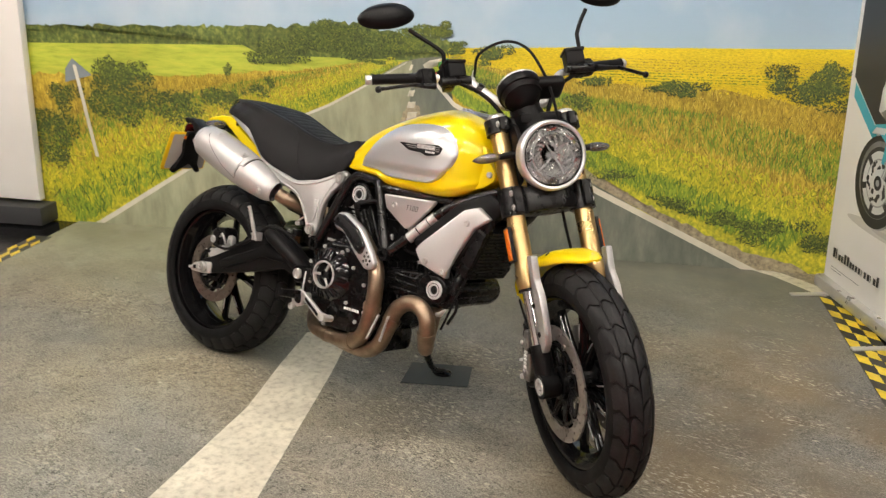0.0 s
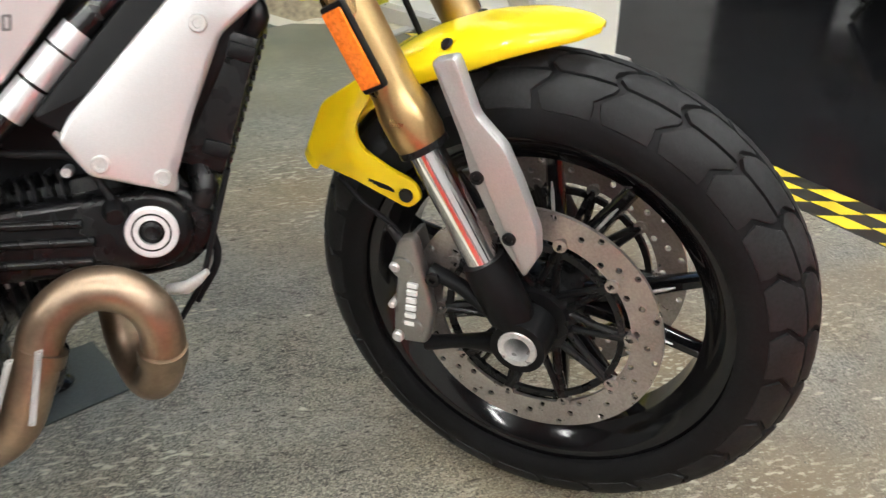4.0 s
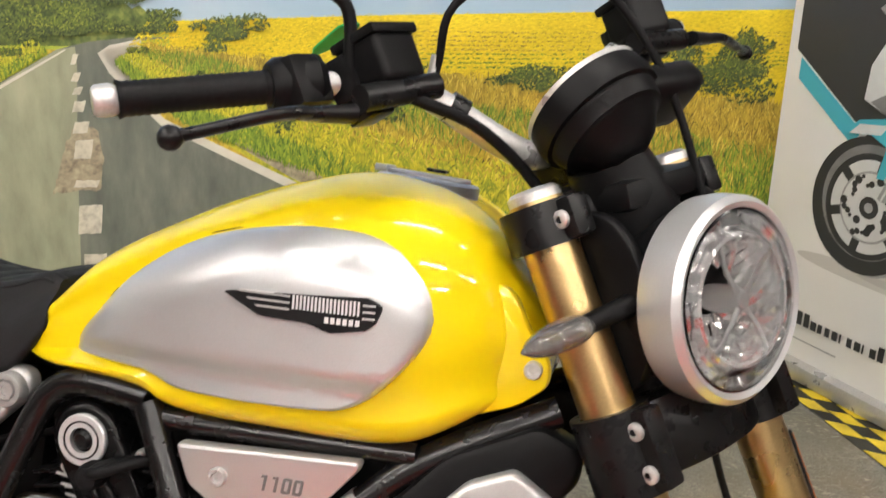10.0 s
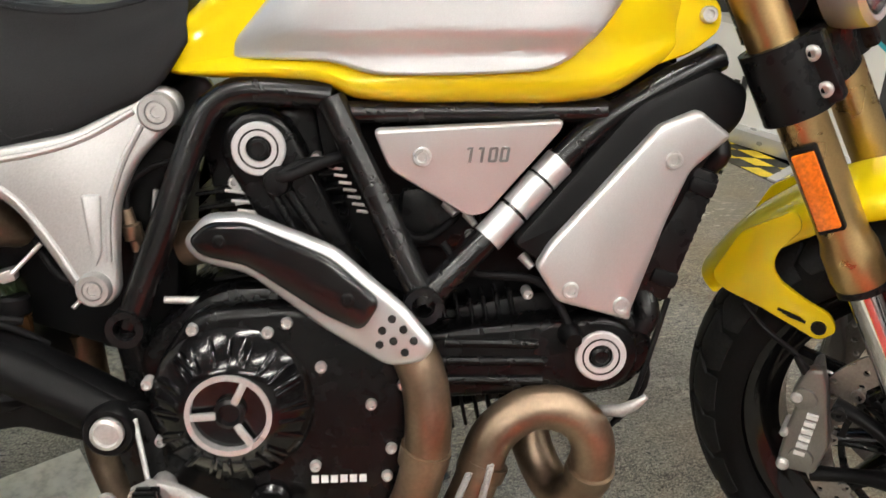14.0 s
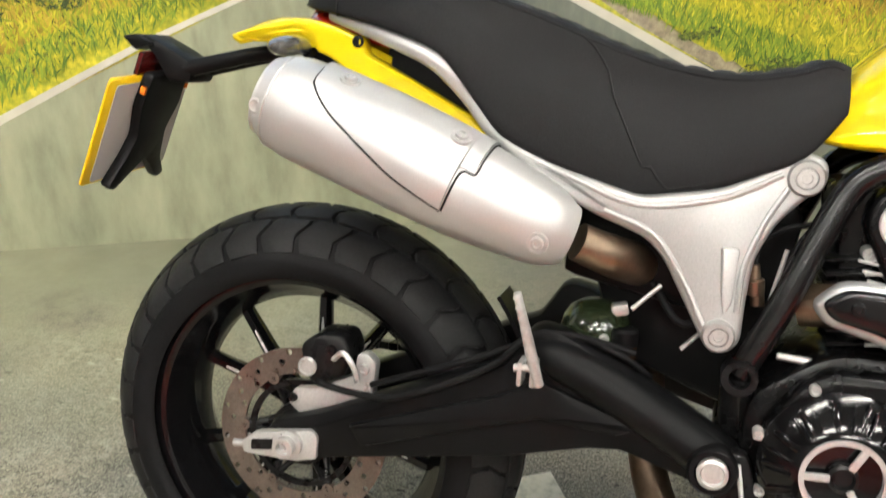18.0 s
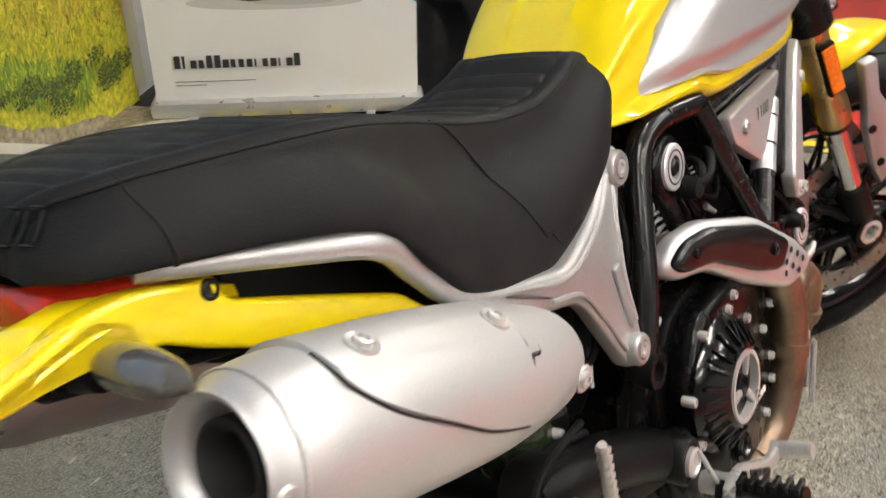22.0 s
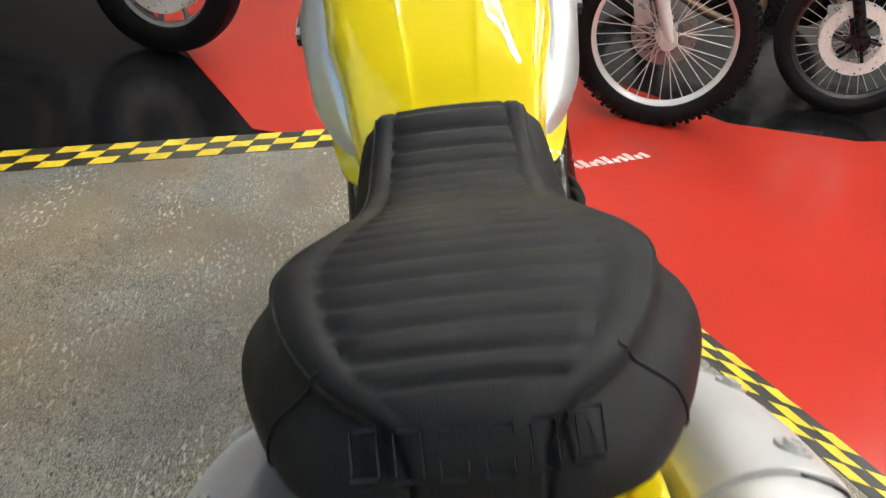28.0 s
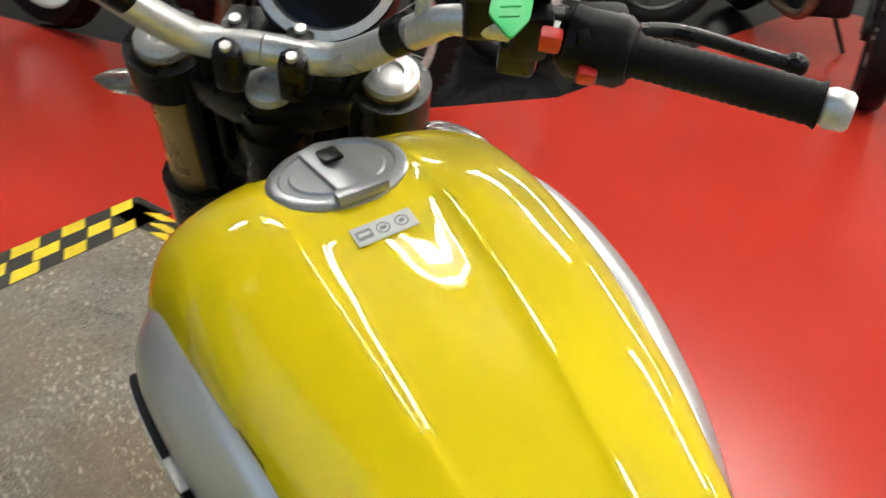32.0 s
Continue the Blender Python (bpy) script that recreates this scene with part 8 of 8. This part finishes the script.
bp("pedal_ring", lathe([(0.0175, -0.006), (0.027, -0.006), (0.028, 0.0), (0.027, 0.006), (0.0185, 0.006)], Matrix.Translation((0.595, -0.206, 0.35)) @ pose(0, 0, 0, 90, 0, 0), 8, True), STEEL, ped)
bp("pedal_pad", tube([(0.735, -0.2, 0.316), (0.738, -0.25, 0.322)], 0.011, 10), STEEL, ped)
bp("pedal_boss", lathe([(0, -0.02), (0.0175, -0.02), (0.0175, 0.001), (0.012, 0.002), (0, 0.0)], Matrix.Translation((0.595, -0.208, 0.35)) @ pose(0, 0, 0, 90, 0, 0), 20), BLK, ped)
# the slot's dark inside is a black plate on the pedal's face
bp("pedal_slot", plate(rounded([(0.628, 0.361), (0.69, 0.322), (0.688, 0.312), (0.628, 0.351)], 0.003), -0.2132, -0.2121, 0), BLK, ped)
bp("link_rod", tube([(0.575, -0.17, 0.43), (0.59, -0.19, 0.36)], 0.003, 8), STEEL, ped)
lk = bp("side_link", plate(rounded([(0.513, 0.306), (0.527, 0.335), (0.541, 0.328), (0.529, 0.298)], 0.006), -0.158, -0.15, 0.002), STEEL, ped)
for x, z in ((0.534, 0.329), (0.52, 0.304)):
    bp("link_boss", lathe([(0, 0), (0.0115, 0), (0.011, 0.004), (0.006, 0.0045), (0.005, 0.001), (0, 0.001)], Matrix.Translation((x, -0.158, z)) @ pose(0, 0, 0, 90, 0, 0), 18), STEEL, lk)
bp("footrest_hanger", plate(rounded([(0.54, 0.44), (0.585, 0.44), (0.615, 0.35), (0.6, 0.32), (0.565, 0.33)], 0.012), -0.165, -0.14, 0.006), BLK, ped)
inv = BIKE.inverted()
foot = inv @ Vector((0.8, 0.35, 0.012))
std = bp("side_stand", tube([(0.9, 0.07, 0.27), (0.87, 0.15, 0.2), (0.83, 0.26, 0.13), tuple(foot + Vector((0.01, -0.01, 0.008)))], [0.013, 0.012, 0.01, 0.009], 12, 3), BLK, label="black side stand with a flat foot")
fb = lathe([(0, -0.006), (0.026, -0.006), (0.028, 0.0), (0.018, 0.006), (0, 0.008)], Matrix.Translation(foot) @ inv.to_3x3().to_4x4() @ Matrix.Diagonal((1.5, 1, 1, 1)), 24)
bp("stand_foot", fb, BLK, std)
bp("oil_sump", box((0.2, 0.2, 0.08), (0.74, 0, 0.255), bevel=0.025), ENGB, eng)

# ---- things round the motorcycle ----
MATM = material("dark_rubber_mat", (0.035, 0.04, 0.04), 0.6, grain=0.2, scale=200, bump=0.2)
bm = bmesh.new()
add_plate(bm, [(0.727, 0.209), (0.934, 0.321), (0.855, 0.461), (0.658, 0.359)], 0.001, 0.006, 0.001, "xy")
tagged(part("stand_mat", bm, MATM), "dark grey rubber mat under the side stand", "mat")

# chequered tape: tiles of two rows
def hazard_tape(name, a, b, width, seed):
    a, b = Vector(a), Vector(b)
    d = (b - a).normalized()
    n = Vector((-d.y, d.x))
    L = (b - a).length
    base = empty(name, Matrix(), "worn black and yellow chequered floor tape", "floor tape", kind="structure")
    rng = random.Random(seed)
    bm = bmesh.new()
    q = [a - n * width / 2, b - n * width / 2, b + n * width / 2, a + n * width / 2]
    add_plate(bm, [tuple(p) for p in q], -0.002, 0.0012, 0, "xy")
    part("tape_band", bm, TAPE_K, base, smooth=False)
    k, step = 0, 0.15
    while (k - 2) * step < L:
        for row in range(3):
            sl = 0.034
            x0 = (k - 1) * step + row * (step / 2 + sl) + rng.uniform(-0.01, 0.01)
            if x0 < 0 or x0 + step * 0.6 > L:
                continue
            lo, hi = -width / 2 + 0.003 + row * width / 3, -width / 2 + (row + 1) * width / 3 - 0.001
            w = step * rng.uniform(0.44, 0.54)
            pts = [a + d * (x0 + sl) + n * hi, a + d * x0 + n * lo, a + d * (x0 + w * 0.6) + n * (lo + rng.uniform(-0.002, 0.002)), a + d * (x0 + w) + n * lo, a + d * (x0 + w + sl) + n * hi, a + d * (x0 + w * 0.4 + sl) + n * (hi + rng.uniform(-0.003, 0.001))]
            bm = bmesh.new()
            z = 0.0018 + rng.uniform(0, 0.0004)
            vs = [bm.verts.new((p.x, p.y, z)) for p in pts] + [bm.verts.new((p.x, p.y, 0.0008)) for p in pts]
            bm.faces.new(vs[5::-1])
            for i in range(6):
                j = (i + 1) % 6
                bm.faces.new((vs[i], vs[j], vs[6 + j], vs[6 + i]))
            bmesh.ops.recalc_face_normals(bm, faces=bm.faces)
            part("tape_square", bm, TAPE_Y, base, smooth=False)
        k += 1


def P2(u, v):
    p = wpt(u, v)
    return (p.x, p.y)


hazard_tape("floor_tape_1", P2(3.735, 0.3), P2(3.86, 2.6), 0.135, 1)
hazard_tape("floor_tape_2", P2(3.9, 2.53), P2(0.2, 2.67), 0.09, 2)
hazard_tape("floor_tape_3", P2(-0.14, 0.3), P2(-0.14, 2.6), 0.1, 3)

# roll-up banner with a printed motorcycle
BAN = pose(1.607, 2.134, 0, 0, 0, -50.0)  # x along the banner, -y to the viewer
BWHITE = material("banner_white", (0.8, 0.785, 0.75), 0.5, blotch=0.03, blotch_scale=3)
BDARK = material("banner_dark", (0.035, 0.036, 0.038), 0.5)
BCYAN = material("banner_cyan", (0.06, 0.42, 0.52), 0.5)
PGREY = material("banner_grey", (0.33, 0.33, 0.33), 0.5, blotch=0.1, blotch_scale=20)
PDARK = material("banner_black", (0.03, 0.03, 0.032), 0.5)
PLIGHT = material("banner_pale", (0.62, 0.63, 0.62), 0.45, blotch=0.06, blotch_scale=12)
PSHADE = material("banner_shade", (0.5, 0.48, 0.45), 0.5)
PSOFT = material("banner_soft_shade", (0.6, 0.58, 0.54), 0.5)
PMID = material("banner_mid_grey", (0.19, 0.19, 0.19), 0.45, blotch=0.3, blotch_scale=14)
banner = empty("rollup_banner", BAN, "white roll-up banner printed with a pale sports motorcycle", "banner")
part("sheet", box((0.86, 0.003, 1.95), (0.43, 0.0, 1.03)), BWHITE, banner)
part("base", box((0.9, 0.12, 0.055), (0.43, 0.02, 0.028), bevel=0.018), STEEL, banner, "brushed metal base")
for x in (0.12, 0.7):
    part("foot", box((0.03, 0.36, 0.008), (x, -0.02, 0.005), bevel=0.003), STEEL, banner)
part("pole", tube([(0.41, 0.03, 0.04), (0.41, 0.03, 2.02)], 0.01, 10), STEEL, banner)
part("top_rail", box((0.87, 0.02, 0.03), (0.43, 0.0, 2.01), bevel=0.006), STEEL, banner)


def on_banner(name, pts, layer, mat):
    bm = bmesh.new()
    y = -0.0016 - 0.0006 * layer
    if 3 < layer and "bar" not in name or name == "ground_shadow":
        pts = [(min(0.858, x + 0.055), z) for x, z in pts]
    elif name == "cyan_stripe":
        pts = [(x + 0.02, z - 0.025) for x, z in pts]
    bm.faces.new([bm.verts.new((x, y, z)) for x, z in pts])
    bmesh.ops.triangulate(bm, faces=bm.faces[:])
    for f in bm.faces:
        if f.normal.y > 0:
            f.normal_flip()
    return part(name, bm, mat, banner, smooth=False)


def disc_on(name, x, z, r, layer, mat, n=28, r2=1.0):
    return on_banner(name, [(x + r * math.cos(2 * math.pi * k / n), z + r * r2 * math.sin(2 * math.pi * k / n)) for k in range(n)], layer, mat)


on_banner("dark_field", [(0.03, 0.94), (0.26, 0.775), (0.66, 0.5), (0.86, 0.37), (0.86, 2.0), (0.03, 2.0)], 1, BDARK)
on_banner("cyan_stripe", [(0.03, 0.945), (0.265, 0.78), (0.245, 0.735), (0.03, 0.885)], 3, BCYAN)
on_banner("cyan_edge", [(0.68, 0.487), (0.86, 0.372), (0.86, 0.358), (0.68, 0.473)], 3, BCYAN)
WX, WZ = 0.285, 0.562
for i in range(5):
    disc_on("ground_shadow", 0.36 + 0.02 * i, 0.372, 0.28 - 0.05 * i, 2 + 0.2 * i, PSHADE if i > 2 else PSOFT, 36, 0.09)
disc_on("rear_tyre_edge", WX + 0.02, WZ - 0.002, 0.178, 4, PGREY, 40, 1.04)
disc_on("tyre", WX, WZ, 0.18, 5, PDARK, 40, 1.04)
disc_on("tyre_shine", WX + 0.004, WZ + 0.01, 0.15, 6, PMID, 40, 1.04)
disc_on("rim", WX + 0.006, WZ, 0.138, 7, PDARK, 40, 1.04)
disc_on("rim_gap", WX + 0.008, WZ, 0.122, 8, PLIGHT, 40, 1.04)
for k in range(6):
    a = 2 * math.pi * k / 6 + 0.3
    on_banner("spoke", [(WX + 0.008 + 0.022 * math.cos(a + 0.6), WZ + 0.022 * math.sin(a + 0.6)), (WX + 0.008 + 0.13 * math.cos(a + 0.1), WZ + 0.133 * math.sin(a + 0.1)), (WX + 0.008 + 0.13 * math.cos(a - 0.1), WZ + 0.133 * math.sin(a - 0.1)), (WX + 0.008 + 0.022 * math.cos(a - 0.6), WZ + 0.022 * math.sin(a - 0.6))], 9, PDARK)
disc_on("brake_disc", WX + 0.012, WZ, 0.094, 10, PGREY, 36, 1.04)
disc_on("brake_disc_face", WX + 0.012, WZ, 0.088, 11, PLIGHT, 36, 1.04)
for k in range(30):
    a, r = 2.4 * k, 0.05 + 0.036 * ((k * 7) % 10) / 10
    disc_on("disc_hole", WX + 0.012 + r * math.cos(a), WZ + 1.04 * r * math.sin(a), 0.006 + 0.003 * (k % 3), 12, PDARK, 8)
disc_on("hub", WX + 0.012, WZ, 0.03, 13, PDARK, 24)
disc_on("hub_cap", WX + 0.012, WZ, 0.014, 14, PGREY, 18)
on_banner("belly_dark", [(0.43, 0.8), (0.5, 0.76), (0.556, 0.672), (0.573, 0.552), (0.549, 0.463), (0.502, 0.462), (0.507, 0.581), (0.47, 0.7)], 15, PDARK)
on_banner("side_fairing", [(0.5, 0.79), (0.8, 0.8), (0.86, 0.72), (0.86, 0.66), (0.684, 0.554), (0.648, 0.504), (0.549, 0.463), (0.573, 0.552), (0.556, 0.672)], 15, PLIGHT)
on_banner("belly_pan", [(0.533, 0.447), (0.648, 0.504), (0.684, 0.554), (0.817, 0.689), (0.86, 0.7), (0.86, 0.545), (0.75, 0.483)], 16, PMID)
on_banner("belly_shade", [(0.56, 0.45), (0.7, 0.5), (0.86, 0.62), (0.86, 0.545), (0.75, 0.478)], 17, PGREY)
on_banner("cyan_flash", [(0.49, 0.79), (0.86, 0.86), (0.86, 0.83), (0.5, 0.772)], 17, BCYAN)
on_banner("fork", [(0.4, 0.8), (0.425, 0.79), (0.345, 0.585), (0.318, 0.592)], 16, PGREY)
on_banner("fork_shine", [(0.408, 0.797), (0.415, 0.793), (0.334, 0.59), (0.328, 0.592)], 17, PLIGHT)
on_banner("mudguard", [(0.19, 0.745), (0.225, 0.785), (0.3, 0.8), (0.385, 0.795), (0.385, 0.772), (0.352, 0.7), (0.33, 0.645), (0.306, 0.645), (0.322, 0.728), (0.27, 0.752)], 18, BCYAN)
on_banner("mudguard_shine", [(0.2, 0.745), (0.23, 0.775), (0.32, 0.785), (0.3, 0.757), (0.26, 0.752)], 19, PLIGHT)
on_banner("front_fairing", [(0.23, 0.84), (0.236, 0.928), (0.297, 1.043), (0.336, 1.111), (0.409, 1.179), (0.6, 1.24), (0.86, 1.2), (0.86, 0.86), (0.477, 0.838), (0.369, 0.805), (0.3, 0.81)], 18, PLIGHT)
on_banner("fairing_shade", [(0.25, 0.835), (0.31, 0.87), (0.387, 0.845), (0.48, 0.87), (0.86, 0.89), (0.86, 0.86), (0.477, 0.838), (0.369, 0.805), (0.3, 0.81)], 19, PMID)
on_banner("screen", [(0.34, 1.09), (0.41, 1.165), (0.6, 1.225), (0.7, 1.2), (0.52, 1.11)], 19, PMID)
on_banner("nose", [(0.308, 0.882), (0.344, 0.938), (0.454, 0.951), (0.52, 0.93), (0.433, 0.879), (0.387, 0.85)], 20, PDARK)
disc_on("headlamp", 0.335, 0.887, 0.018, 21, BWHITE, 18, 1.25)
disc_on("headlamp", 0.385, 0.908, 0.02, 21, BWHITE, 18, 1.25)
on_banner("printed_mirror", [(0.235, 1.07), (0.28, 1.11), (0.275, 1.055), (0.3, 1.03), (0.292, 1.025), (0.262, 1.05)], 20, PGREY)
for i, w in enumerate((0.023, 0.01, 0.023, 0.02, 0.022, 0.023, 0.024, 0.018, 0.02, 0.022, 0.007, 0.02, 0.024, 0.007, 0.023, 0.022)):
    x, w = 0.075 + 0.0256 * i, w * 0.86
    on_banner("lettering_bar", [(x, 0.164), (x + w, 0.164), (x + w, 0.206 if i in (0, 1, 4, 5, 15) else 0.191), (x, 0.206 if i in (0, 1, 4, 5, 15) else 0.191)], 15, PDARK)
for i in range(2):
    on_banner("small_print_bar", [(0.07, 0.118 - 0.012 * i), (0.33 - 0.16 * i, 0.118 - 0.012 * i), (0.33 - 0.16 * i, 0.121 - 0.012 * i), (0.07, 0.121 - 0.012 * i)], 15, PMID)

# socket panel at the mural's edge
sock = empty("wall_socket_column", WALL @ Matrix.Translation((3.88, -0.02, 0)), "narrow white trunking with sockets at the mural's edge", "trunking")
part("trunking", box((0.06, 0.05, 1.6), (0, 0, 0.85), bevel=0.004), WHITE, sock)
for z in (0.62, 0.9):
    part("socket", box((0.085, 0.02, 0.085), (0, -0.033, z), bevel=0.006), WHITE, sock)
part("plug", box((0.045, 0.05, 0.05), (-0.01, -0.06, 0.5), bevel=0.012), WHITE, sock)
part("cable", tube([(-0.01, -0.06, 0.48), (-0.02, -0.06, 0.3), (0.0, -0.05, 0.05)], 0.005, 8, 4), WHITE, sock)

# white display panel on the other side of the picture
lb = empty("display_panel", WALL @ Matrix.Translation((-0.33, -0.02, 0)), "plain white display panel on a black plinth", "display panel")
part("panel", box((0.5, 0.05, 1.95), (-0.2, -0.03, 1.1), (0, 1.2, 0), 0.005), BWHITE, lb)
part("plinth", box((0.56, 0.16, 0.1), (-0.2, -0.05, 0.052), bevel=0.008), BDARK, lb)

# dark partition behind the banner
tagged(part("wall_partition", box((1.6, 0.08, 2.6), (3.3, 3.1, 1.3), (0, 0, -25), 0.004), DARK_WALL), "dark grey partition behind the banner", "wall", kind="structure")

# parked motorcycles in the showroom
SPOKEM = material("spoke_steel", (0.6, 0.6, 0.58), 0.3, metal=0.5)
RIMM = material("silver_rim", (0.75, 0.75, 0.75), 0.3, metal=0.35, grain=0.05)
PDISC = material("parked_disc_steel", (0.75, 0.74, 0.71), 0.4, metal=0.1, grain=0.1, scale=200)
DDISC = material("worn_disc_steel", (0.2, 0.195, 0.185), 0.4, metal=0.4, grain=0.15, scale=200)
FORKW = material("pale_fork_guard", (0.5, 0.49, 0.46), 0.4, grain=0.08)


def parked_bike(m, R, half, knobbly, spoked, body, label, rim_mat=None, turn=0.0, side=1):
    """Front wheel, fork and front of a parked motorcycle; m: at the wheel's foot, x ahead."""
    b = empty("parked_motorcycle", m, label, "motorcycle", "parked motorcycles")
    c = pose(0, 0, R, 90, 0, 0)
    rim = R - 0.075 if spoked else R - 0.1
    w = part("wheel", lathe([(rim + 0.016, 0.026), (rim + 0.016, -0.026), (rim + 0.004, -0.024), (rim - 0.014, -0.014), (rim - 0.018, 0), (rim - 0.014, 0.014), (rim + 0.004, 0.024)], c, 56, True), rim_mat or RIMM, b)
    prof = [(rim, half * 0.75), (rim + 0.02, half), (R - 0.03, half), (R - 0.01, half * 0.75), (R - 0.004, 0), (R - 0.01, -half * 0.75), (R - 0.03, -half), (rim + 0.02, -half), (rim, -half * 0.75)]
    part("tyre", lathe(prof, c, 64, True), RUB, w)
    if knobbly:
        kb = bmesh.new()
        for k in range(44):
            for j, y in enumerate((-0.8, -0.3, 0.25, 0.8)):
                a = 2 * math.pi * (k + 0.5 * (j % 2)) / 44
                r = R - (0.02 if abs(y) > 0.5 else 0.004)
                add_box(kb, (0.016, half * 0.42, 0.024), (r * math.sin(a), y * half, R + r * math.cos(a)), (0, math.degrees(a), 0))
        tagged(part("tread", kb, RUB, w, smooth=False), kind="stuff")
    if spoked:
        sb = bmesh.new()
        for k in range(36):
            a = 2 * math.pi * k / 36
            s = 0.02 if k % 2 else -0.02
            o = a + (0.5 if (k // 2) % 2 else -0.5)
            add_tube(sb, [(0.03 * math.sin(o), s, R + 0.03 * math.cos(o)), ((rim - 0.01) * math.sin(a), s * 0.2, R + (rim - 0.01) * math.cos(a))], 0.002, 5)
        tagged(part("spoke_set", fixed(sb), SPOKEM, w), kind="stuff")
    else:
        for k in range(10):
            a = 2 * math.pi * k / 10
            part("spoke", tube([(0.02 * math.sin(a), 0, R + 0.02 * math.cos(a)), ((rim - 0.05) * math.sin(a + 0.05), 0, R + (rim - 0.05) * math.cos(a + 0.05)), ((rim - 0.005) * math.sin(a + 0.06), 0, R + (rim - 0.005) * math.cos(a + 0.06))], [0.013, 0.0085, 0.013], 8), rim_mat or RIMM, w)
    part("hub", lathe([(0, -0.05), (0.03, -0.05), (0.035, 0), (0.03, 0.05), (0, 0.05)], c, 24), rim_mat or RIMM, w)
    r0, r1, dm = (0.07, 0.125, DDISC) if knobbly else (0.1, 0.15, PDISC)
    for s in (-0.045, 0.045):
        if spoked and s > 0 and knobbly:
            continue
        d = part("brake_disc", drilled_ring(c, r0, r1, s, 0.002, 36, 0.0052), dm, w)
        for k in range(6):
            a = 2 * math.pi * k / 6
            part("carrier_arm", tube([c @ Vector((0.03 * math.cos(a + 0.4), 0.03 * math.sin(a + 0.4), s)), c @ Vector((r0 * math.cos(a), r0 * math.sin(a), s))], [0.009, 0.007], 8), BLK if not knobbly else dm, d)
    for s in (-1, 1):
        f = part("fork_leg", tube([(0.02, s * 0.085, R), (-0.32, s * 0.085, R + 0.78)], [0.024, 0.027], 14), FORKW if knobbly else BLK, b)
        lug = plate(rounded([(-0.02, R + 0.06), (0.0, R + 0.075), (0.022, R + 0.05), (0.045, R + 0.03), (0.05, R - 0.005), (0.03, R - 0.032), (0.0, R - 0.035), (-0.02, R - 0.01)], 0.01), s * 0.085 - 0.016, s * 0.085 + 0.016, 0.005, seg=2)
        lg = part("axle_lug", lug, FORKW if knobbly else BLK, f)
        part("axle_nut", tube([(0.015, s * 0.1, R), (0.015, s * 0.108, R)], 0.013, 12), STEEL if knobbly else BLK, lg)
    part("caliper", box((0.06, 0.05, 0.1), (-0.1, 0.06, R + 0.06), (0, -20, 0), 0.012), STEEL, b)
    tn = pose(0, 0, 0, 0, 0, turn)

    def turned(ob):
        ob.matrix_local = tn
        return ob

    turned(part("bodywork", plate(rounded([(-0.35, R + 0.35), (-0.1, R + 0.75), (-0.6, R + 0.85), (-1.4, R + 0.55), (-1.4, R + 0.4), (-0.8, R + 0.3)], 0.05), -0.12, 0.12, 0.04), body, b))
    turned(part("engine", box((0.5, 0.28, 0.4), (-0.75, 0, 0.42), bevel=0.05), BLK, b))
    turned(part("exhaust", tube([(-0.5, -0.1, 0.5), (-0.45, -0.12, 0.3), (-0.6, -0.13, 0.22), (-1.1, -0.14, 0.28), (-1.5, -0.15, 0.45)], 0.025, 12, 4), HEADER, b))
    turned(part("rear_tyre", lathe([(0.22, 0.06), (0.27, 0.075), (0.31, 0.0), (0.27, -0.075), (0.22, -0.06)], pose(-1.42, 0, 0.31, 90, 0, 0), 48, True), RUB, b))
    turned(part("rear_rim", lathe([(0.21, 0.05), (0.225, 0.06), (0.225, -0.06), (0.21, -0.05)], pose(-1.42, 0, 0.31, 90, 0, 0), 48, True), rim_mat or RIMM, b))
    turned(part("stand", tube([(-0.7, 0.1 * side, 0.3), (-0.72, 0.28 * side, 0.01)], 0.012, 8), BLK, b))
    return b


WHITEB = material("white_bodywork", (0.7, 0.7, 0.68), 0.25, coat=0.5)
REDB = material("red_bodywork", (0.5, 0.02, 0.015), 0.2, coat=0.5)
DARKB = material("dark_bodywork", (0.03, 0.03, 0.035), 0.25, coat=0.5)
GREYRIM = material("grey_alloy_rim", (0.33, 0.33, 0.33), 0.35, metal=0.8)
parked_bike(pose(3.12, -0.77, -0.008, 0, 0, -104), 0.345, 0.045, True, True, WHITEB, "off-road motorcycle with a knobbly spoked front wheel", None, -45)
parked_bike(pose(3.56, -1.72, -0.008, 0, 0, -108), 0.335, 0.05, False, True, DARKB, "adventure motorcycle with a spoked front wheel", material("black_rim", (0.02, 0.02, 0.02), 0.3), -45)
parked_bike(pose(3.22, 1.1, -0.008, 0, 0, -106), 0.305, 0.06, False, False, REDB, "red motorcycle with a grey thin-spoked cast wheel", GREYRIM, 0.0, -1)
parked_bike(pose(2.8, -3.02, -0.008, 0, 0, 128), 0.31, 0.06, False, False, DARKB, "dark motorcycle with a cast front wheel", None, 30)
parked_bike(pose(3.9, -2.72, -0.008, 0, 0, -110), 0.33, 0.055, False, False, DARKB, "dark motorcycle with a black cast wheel and pale discs", material("black_cast_rim", (0.015, 0.015, 0.016), 0.3), -45)
